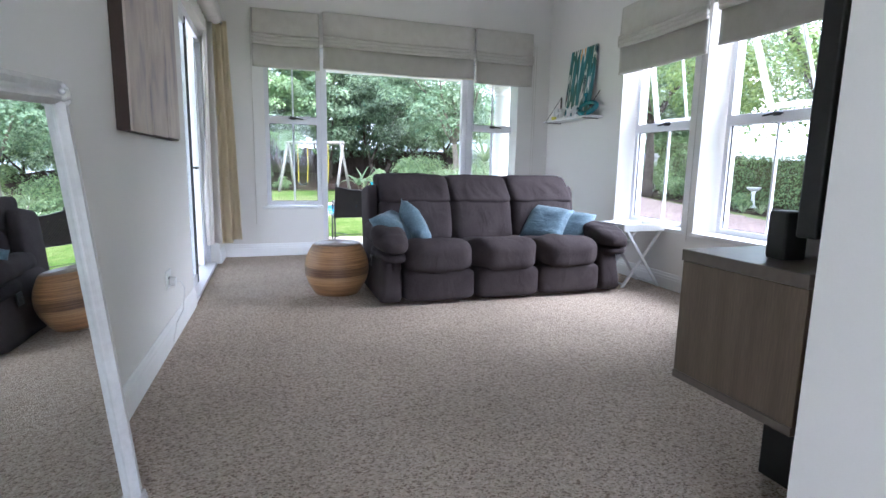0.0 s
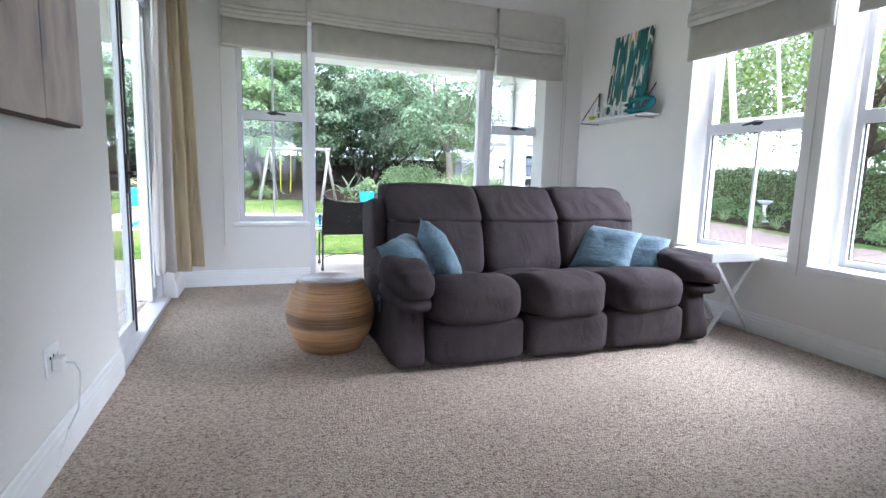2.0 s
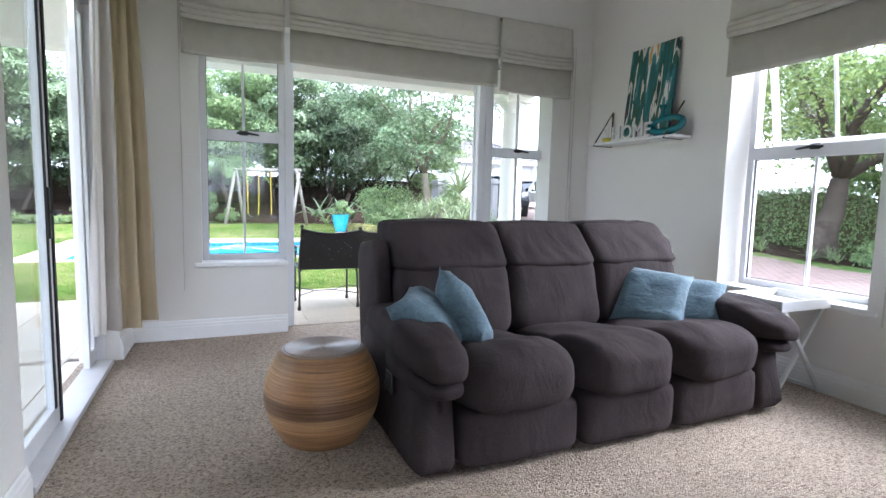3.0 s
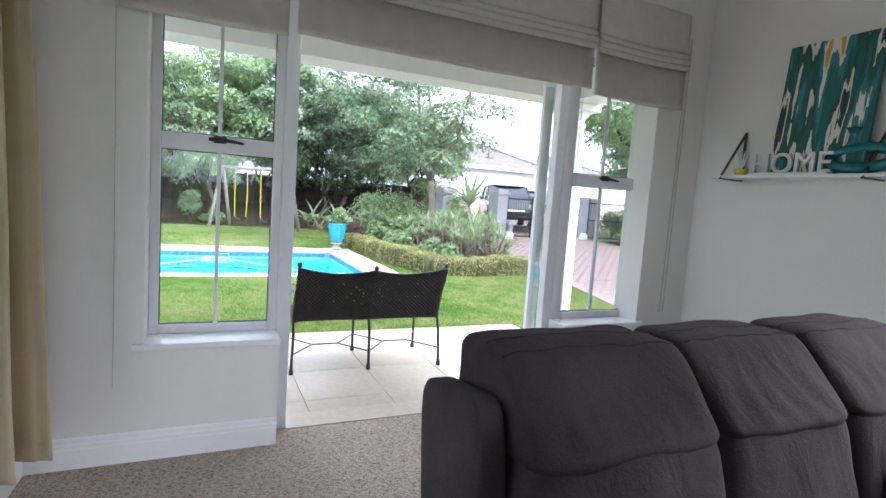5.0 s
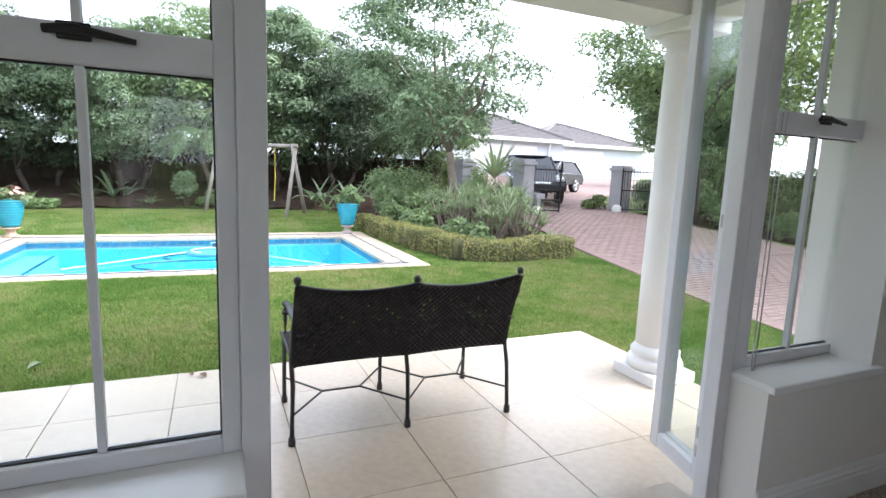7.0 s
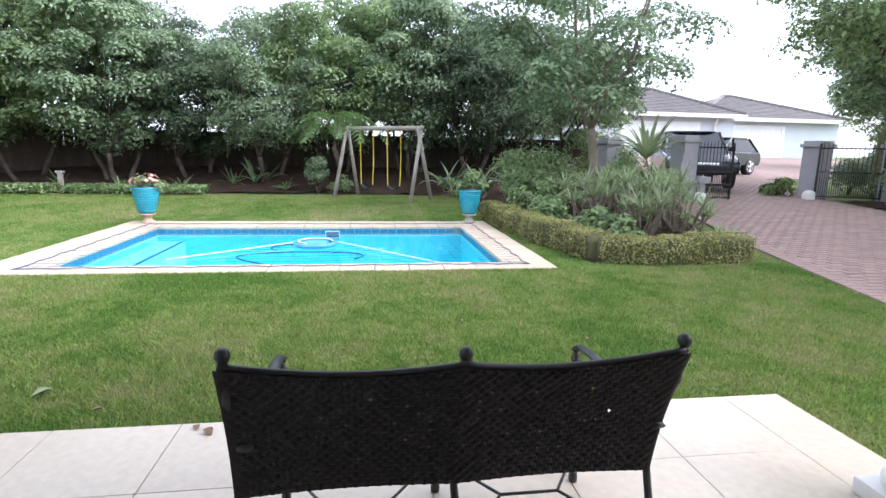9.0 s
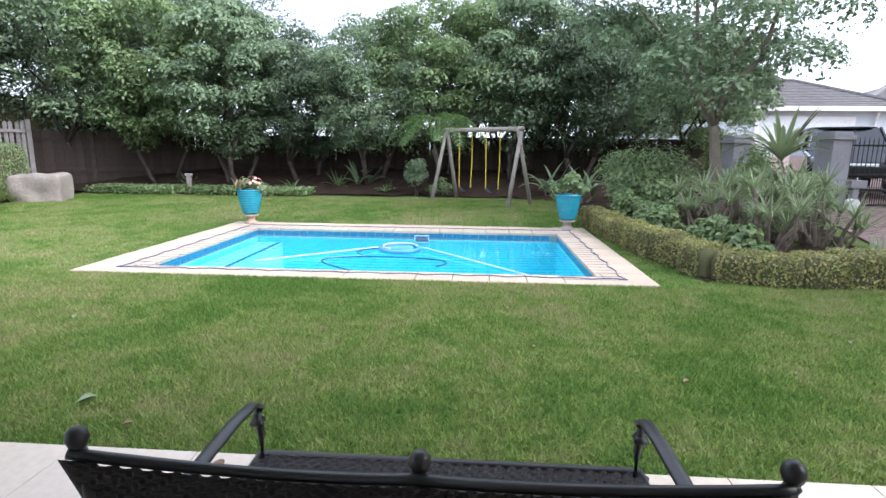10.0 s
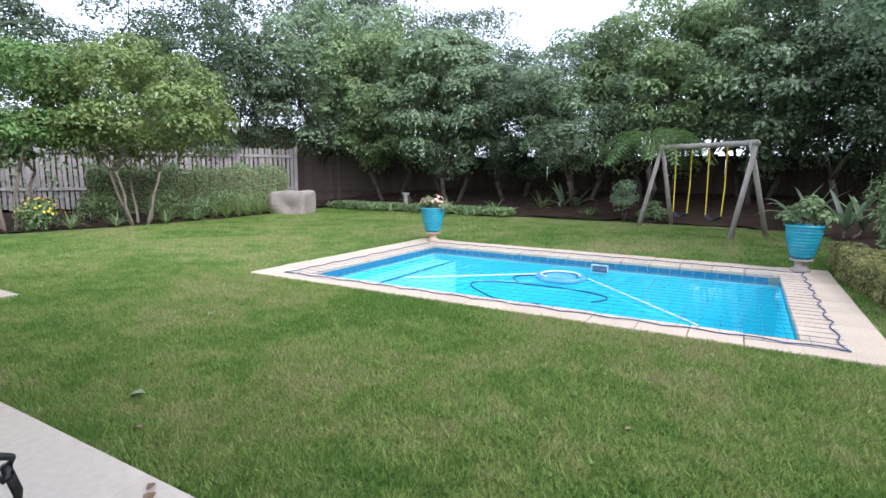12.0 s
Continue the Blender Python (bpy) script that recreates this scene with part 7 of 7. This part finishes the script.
# ---- gates and pillars ----
GREYP = material("grey_painted_plaster", (0.36, 0.35, 0.36), 0.85, second=(0.30, 0.29, 0.30), scale=2, fine=60, bump=0.3, depth=0.003)


def pillar(x, y, size, h, label):
    z = GY(x, y)
    t = thing("gate_pillar", (x, y, z), label, "gate pillar", "gate pillars", turn=12)
    part("shaft", boxes(((-size / 2, -size / 2, -0.2), (size / 2, size / 2, h - 0.16)), bevel=0.008), GREYP, t)
    part("cap", boxes(((-size / 2 - 0.05, -size / 2 - 0.05, h - 0.159), (size / 2 + 0.05, size / 2 + 0.05, h - 0.08)), ((-size / 2, -size / 2, h - 0.08), (size / 2, size / 2, h)), bevel=0.008), GREYP, t)
    return t


pillar(8.78, 18.35, 0.42, 1.52, "square grey plastered gate pillar with a moulded cap")
pillar(7.35, 19.3, 0.40, 1.5, "square grey plastered gate pillar behind the shrubs")
pillar(12.75, 18.85, 0.46, 1.45, "square grey plastered gate pillar with a moulded cap")
pillar(14.3, 18.0, 0.58, 1.5, "ivy-edged grey gate pillar at the wall")
for x, y in ((9.02, 17.95), (12.35, 18.5)):
    stone = thing("guard_stone", (x, y, GY(x, y)), "small white painted guard stone beside the gate pillar", "guard stone")
    part("stone", puff(bmesh.new(), (-0.13, -0.12, -0.08), (0.13, 0.12, 0.24), 3, 7, 0.015, 6), PLASTER, stone, smooth=True)


def gate(a, b, z, h, label):
    (ax, ay), (bx, by) = a, b
    ln = math.hypot(bx - ax, by - ay)
    t = thing("metal_gate", (ax, ay, z), label, "gate", "drive gates", turn=math.degrees(math.atan2(by - ay, bx - ax)))
    for lo, hi in (((0, -0.02, 0.03), (0.045, 0.02, h)), ((ln - 0.045, -0.02, 0.03), (ln, 0.02, h)), ((0.045, -0.018, 0.05), (ln - 0.045, 0.018, 0.09)), ((0.045, -0.018, h * 0.48), (ln - 0.045, 0.018, h * 0.48 + 0.035)), ((0.045, -0.018, h - 0.13), (ln - 0.045, 0.018, h - 0.095))):
        part("gate_frame", boxes((lo, hi), bevel=0.003), BLACK, t)
    n = int(ln / 0.09)
    for k in range(1, n):
        x = ln * k / n
        part("bar", tube(bmesh.new(), [(x, 0, 0.09), (x, 0, h - 0.02), (x, 0, h + 0.05)], [0.008, 0.008, 0.001], 6), BLACK, t)
    for k in range(n):
        x = ln * (k + 0.5) / n
        part("short_bar", tube(bmesh.new(), [(x, 0, 0.09), (x, 0, h * 0.48)], 0.007, 6), BLACK, t)
    return t


gate((9.06, 18.30), (10.05, 18.33), 0.20, 1.36, "black steel bar gate leaf standing open")
gate((12.42, 18.45), (13.62, 17.78), 0.24, 1.36, "black steel bar gate leaf folded back by the pillar")
motor = thing("gate_motor", (9.15, 18.12, 0.62), "grey gate motor arm on the pillar", "gate motor")
part("case", boxes(((-0.14, -0.1, 0), (0.16, 0.1, 0.15)), bevel=0.01), GREYP, motor)
part("arm", boxes(((0.0, -0.03, -0.06), (0.75, 0.03, -0.01)), bevel=0.006), BLACK, motor)
bm = boxes(((-0.06, -0.05, -0.46), (0.06, 0.05, 0.0)), bevel=0.006)
part("bracket", bm, GREYP, motor)

# ---- cars ----
CARBLACK = material("black_car_paint", (0.012, 0.013, 0.016), 0.15, second=(0.014, 0.015, 0.018), scale=4, fine=40, bump=0, detail=0.05)
CARGREY = material("dark_grey_car_paint", (0.016, 0.017, 0.021), 0.2, 0.0, second=(0.018, 0.019, 0.024), scale=4, fine=40, bump=0, detail=0.05)
TINT = material("tinted_car_glass", (0.02, 0.025, 0.03), 0.05, bump=0)
CHROME = material("bright_chrome", (0.7, 0.71, 0.73), 0.12, 1.0, bump=0)
LAMPG = material("clear_lamp_lens", (0.55, 0.57, 0.6), 0.1, bump=0)
REDLENS = material("red_lamp_lens", (0.35, 0.01, 0.012), 0.15, bump=0)


def car(place, turn, length, width, height, paint, label, bonnet, sill, slope):
    """A car heading along its own +x: lofted body, glasshouse, wheels and lamps."""
    t = thing("car", place, label, "car", turn=turn)
    L, w = length / 2, width / 2
    waist = sill + (height - sill) * 0.45
    prof = [(-L, sill + 0.12), (-L + 0.02, waist - 0.08), (-L + 0.12, waist + 0.02), (L - bonnet - 0.15, waist + 0.04), (L - bonnet, waist), (L - 0.25, waist - 0.12), (L - 0.04, waist - 0.26), (L, sill + 0.10), (L - 0.08, sill - 0.06), (-L + 0.1, sill - 0.06)]
    bm = bmesh.new()
    rings = []
    for y, k in ((-w, 0.94), (-w * 0.93, 1.0), (0, 1.012), (w * 0.93, 1.0), (w, 0.94)):
        rings.append([bm.verts.new((x * (0.985 if k < 1 else 1), y, sill + (z - sill) * k)) for x, z in prof])
    for a, b in zip(rings, rings[1:]):
        for i in range(len(prof)):
            j = (i + 1) % len(prof)
            bm.faces.new((a[i], a[j], b[j], b[i]))
    bm.faces.new(rings[0])
    bm.faces.new(rings[-1])
    body = part("body", bm, paint, t, smooth=False)
    bv = body.modifiers.new("soft", "BEVEL")
    bv.width, bv.segments = 0.05, 3
    base, roof = [(-L + 0.12, waist), (L - bonnet, waist)], [(-L + 0.12 + slope, height), (L - bonnet - 0.75, height)]
    for nm, s, mat, drop in (("glasshouse", 0.90, TINT, 0.03), ("roof", 0.80, paint, 0.0)):
        bm = bmesh.new()
        if nm == "glasshouse":
            lo = [bm.verts.new((x, y * w * s, z + 0.005)) for x, z in base for y in (-1, 1)]
            hi = [bm.verts.new((x, y * w * 0.76, z - drop)) for x, z in roof for y in (-1, 1)]
            for q in ((0, 1, 3, 2),):
                bm.faces.new([lo[i] for i in q])
                bm.faces.new([hi[i] for i in q[::-1]])
            for a, b in ((0, 1), (1, 3), (3, 2), (2, 0)):
                bm.faces.new((lo[a], lo[b], hi[b], hi[a]))
        else:
            puff(bm, (roof[0][0] - 0.08, -w * s, height - 0.06), (roof[1][0] + 0.08, w * s, height + 0.03), 5, 7)
        part(nm, bm, mat, t, smooth=nm == "roof")
    for s in (-1, 1):
        for (x0, z0), (x1, z1) in ((base[0], roof[0]), (base[1], roof[1]), ((0.0, waist), (-0.05, height))):
            part("pillar", tube(bmesh.new(), [(x0, s * w * 0.905, z0), (x1, s * w * 0.77, z1 - 0.02)], 0.035, 6), paint, t)
        part("mirror", puff(bmesh.new(), (L - bonnet - 0.35, s * w - 0.02 + s * 0.1 - 0.07, waist + 0.02), (L - bonnet - 0.2, s * w + 0.02 + s * 0.1 + 0.05, waist + 0.16), 3, 5), paint, t, smooth=True)
        part("headlight", puff(bmesh.new(), (L - 0.30, s * w * 0.78 - 0.16, waist - 0.28), (L - 0.01, s * w * 0.78 + 0.14, waist - 0.13), 3, 6), LAMPG, t, smooth=True)
        part("tail_light", puff(bmesh.new(), (-L - 0.01, s * w * 0.82 - 0.10, waist - 0.2), (-L + 0.2, s * w * 0.82 + 0.13, waist - 0.02), 3, 6), REDLENS, t, smooth=True)
        for x in (-L + 0.75, L - 0.82):
            wheel = new("wheel")
            wheel.parent = t
            wheel.matrix_basis = Matrix.Translation((x, s * (w - 0.09), 0.33)) @ Matrix.Rotation(radians(90), 4, "X")
            part("tyre", lathe(bmesh.new(), [(0.22, -0.11), (0.31, -0.11), (0.33, -0.08), (0.33, 0.08), (0.31, 0.11), (0.22, 0.11)], 28), RUBBER, wheel, smooth=True)
            bm = lathe(bmesh.new(), [(0.05, -0.10), (0.215, -0.112), (0.225, -0.1), (0.225, 0.1), (0.215, 0.112), (0.05, 0.10)], 24)
            for k in range(5):
                a = 2 * math.pi * k / 5
                tube(bm, [(0.03 * math.cos(a), 0.03 * math.sin(a), 0.118), (0.2 * math.cos(a), 0.2 * math.sin(a), 0.118)], 0.03, 5)
                tube(bm, [(0.03 * math.cos(a), 0.03 * math.sin(a), -0.118), (0.2 * math.cos(a), 0.2 * math.sin(a), -0.118)], 0.03, 5)
            part("rim", bm, CHROME, wheel)
    part("grille", boxes(((L - 0.06, -w * 0.45, sill + 0.12), (L + 0.012, w * 0.45, waist - 0.28)), bevel=0.02), CHROME, t)
    part("bumper", puff(bmesh.new(), (L - 0.2, -w * 0.97, sill - 0.1), (L + 0.05, w * 0.97, sill + 0.16), 5, 7), RUBBER, t, smooth=True)
    return t


car((11.15, 21.8, GY(11.15, 21.8)), -114, 4.4, 1.85, 1.6, CARBLACK, "black off-road vehicle parked facing the gate", 1.25, 0.5, 0.15)
car((14.85, 25.9, GY(14.85, 25.9)), 203, 3.6, 1.65, 1.4, CARGREY, "dark grey hatchback with silver wheels parked behind", 1.0, 0.42, 0.55)

# ---- the house across the drive ----
PALEBLUE = material("pale_grey_wall", (0.52, 0.56, 0.60), 0.85, second=(0.47, 0.51, 0.55), scale=1, fine=30, bump=0.1)
house = thing("house", (0, 0, 0), "pale grey bungalow with white garage doors and a tiled hip roof", "house")
HZ = GY(28, 40)


def hip(x0, x1, y0, y1, eave, ridge):
    bm = bmesh.new()
    d = (y1 - y0) / 2
    c = [bm.verts.new(p) for p in ((x0, y0, eave), (x1, y0, eave), (x1, y1, eave), (x0, y1, eave))]
    r = [bm.verts.new(((x0 + d, (y0 + y1) / 2, ridge))), bm.verts.new(((x1 - d, (y0 + y1) / 2, ridge)))]
    for f in ((c[0], c[1], r[1], r[0]), (c[1], c[2], r[1]), (c[2], c[3], r[0], r[1]), (c[3], c[0], r[0]), (c[3], c[2], c[1], c[0])):
        bm.faces.new(f)
    return bm


for x0, x1, y0, y1, eave, ridge in ((11.0, 26.0, 39.0, 48.0, HZ + 2.75, HZ + 4.7), (23.6, 35.5, 40.6, 52.0, HZ + 2.7, HZ + 4.75)):
    part("wall", boxes(((x0 + 0.5, y0 + 0.5, HZ - 1.2), (x1 - 0.5, y1 - 0.5, eave - 0.001))), PALEBLUE, house)
    part("roof", hip(x0, x1, y0, y1, eave, ridge), ROOFT, house, "grey concrete roof tiles")
    part("fascia", boxes(((x0 - 0.05, y0 - 0.06, eave - 0.22), (x1 + 0.05, y0 - 0.005, eave + 0.03))), PLASTER, house)
    bm = bmesh.new()
    d = (y1 - y0) / 2
    n = 16
    for k in range(1, n):
        s = k / n
        tube(bm, [(x0 + d * s, y0 + d * s, eave + (ridge - eave) * s + 0.015), (x1 - d * s, y0 + d * s, eave + (ridge - eave) * s + 0.015)], 0.05, 4)
    part("tile_course", bm, ROOFT, house)
    for a, b in (((x0, y0, eave), (x0 + d, y0 + d, ridge)), ((x1, y0, eave), (x1 - d, y0 + d, ridge)), ((x0 + d, y0 + d, ridge), (x1 - d, y0 + d, ridge))):
        part("ridge_cap", tube(bmesh.new(), [Vector(a) + Vector((0, 0, 0.05)), Vector(b) + Vector((0, 0, 0.05))], 0.13, 6), ROOFT, house)
for x0, x1, y in ((17.8, 22.8, 39.5), (25.4, 30.4, 41.1)):
    door_ = part("garage_door", boxes(((x0, y - 0.05, HZ - 1.0), (x1, y - 0.005, HZ + 2.05))), WHITEP, house)
    for k in range(5):
        part("door_panel", boxes(((x0 + 0.06, y - 0.075, HZ - 0.2 + 0.45 * k), (x1 - 0.06, y - 0.051, HZ + 0.22 + 0.45 * k)), bevel=0.008), WHITEP, door_)
    part("door_surround", boxes(((x0 - 0.25, y - 0.08, HZ - 1.0), (x0 - 0.001, y - 0.002, HZ + 2.25)), ((x1 + 0.001, y - 0.08, HZ - 1.0), (x1 + 0.25, y - 0.002, HZ + 2.25)), ((x0 - 0.001, y - 0.08, HZ + 2.051), (x1 + 0.001, y - 0.002, HZ + 2.25))), PLASTER, house)
part("downpipe", tube(bmesh.new(), [(24.1, 39.2, HZ + 2.5), (24.1, 39.3, HZ + 2.2), (24.1, 39.42, HZ + 2.0), (24.1, 39.42, HZ - 0.8)], 0.06, 8), PLASTER, house)

# ---- fallen leaves ----
DRYLEAF = material("dry_brown_leaf", (0.16, 0.09, 0.05), 0.8, second=(0.22, 0.15, 0.09), scale=30, bump=0.2)
GREENLEAF = material("fallen_green_leaf", (0.14, 0.19, 0.09), 0.7, second=(0.2, 0.24, 0.14), scale=30, bump=0.2)
for x, y, z, s, mat in ((-0.45, 9.85, None, 0.10, GREENLEAF), (0.62, 9.28, PAT, 0.07, DRYLEAF), (-0.05, 9.62, None, 0.06, DRYLEAF), (0.55, 9.33, PAT, 0.05, DRYLEAF), (3.1, 10.4, None, 0.06, DRYLEAF), (2.2, 10.9, None, 0.05, DRYLEAF), (-1.6, 11.2, None, 0.06, GREENLEAF), (0.2, 12.1, None, 0.05, DRYLEAF), (-2.6, 10.6, None, 0.06, DRYLEAF), (4.6, 11.2, None, 0.05, GREENLEAF), (1.2, 11.6, None, 0.05, GREENLEAF)):
    t = thing("fallen_leaf", (x, y, (GY(x, y) + 0.02) if z is None else z + 0.001), "curled fallen leaf lying on the ground", "fallen leaf", "fallen leaves", turn=float(rng.uniform(0, 360)))
    bm = bmesh.new()
    rows = []
    for k in range(7):
        u = k / 6
        w_ = s * 0.35 * math.sin(math.pi * min(0.97, u + 0.03))
        rows.append([bm.verts.new((s * (u - 0.5), q * w_, 0.002 + 0.25 * s * (q * q) * math.sin(math.pi * u) + 0.12 * s * u * u)) for q in (-1, 0, 1)])
    for r0, r1 in zip(rows, rows[1:]):
        for k in range(2):
            bm.faces.new((r0[k], r0[k + 1], r1[k + 1], r1[k]))
    part("blade", bm, mat, t, smooth=True)

# ---- paving, piece by piece ----
pavers(6.0, 12.5, 7.0, 10.0, 0.23, 0.115, False)
pavers(6.0, 8.4, 10.0, 12.1, 0.23, 0.115, True)
pavers(8.4, 13.5, 10.0, 12.1, 0.23, 0.115, False)
pavers(6.0, 15.0, 12.1, 22.0, 0.23, 0.115, False)
pavers(8.0, 33.0, 22.0, 38.0, 0.46, 0.23, False)
for (ax, ay), (bx, by) in (((5.65, 7.0), (7.186, 14.0)), ((7.19, 14.0), (8.69, 19.0))):
    run, turn_ = math.hypot(bx - ax, by - ay), math.degrees(math.atan2(by - ay, bx - ax))
    for k in range(int(run / 0.12)):
        u = (k + 0.5) * 0.12 / run
        x, y = ax + (bx - ax) * u, ay + (by - ay) * u
        piece("edge_paver", 0.112, 0.24, 0.03, BRICK, drive, (x, y, float(level(x, y)) + 0.031), 0.004, turn_ + float(rng.normal(0, 0.4)))
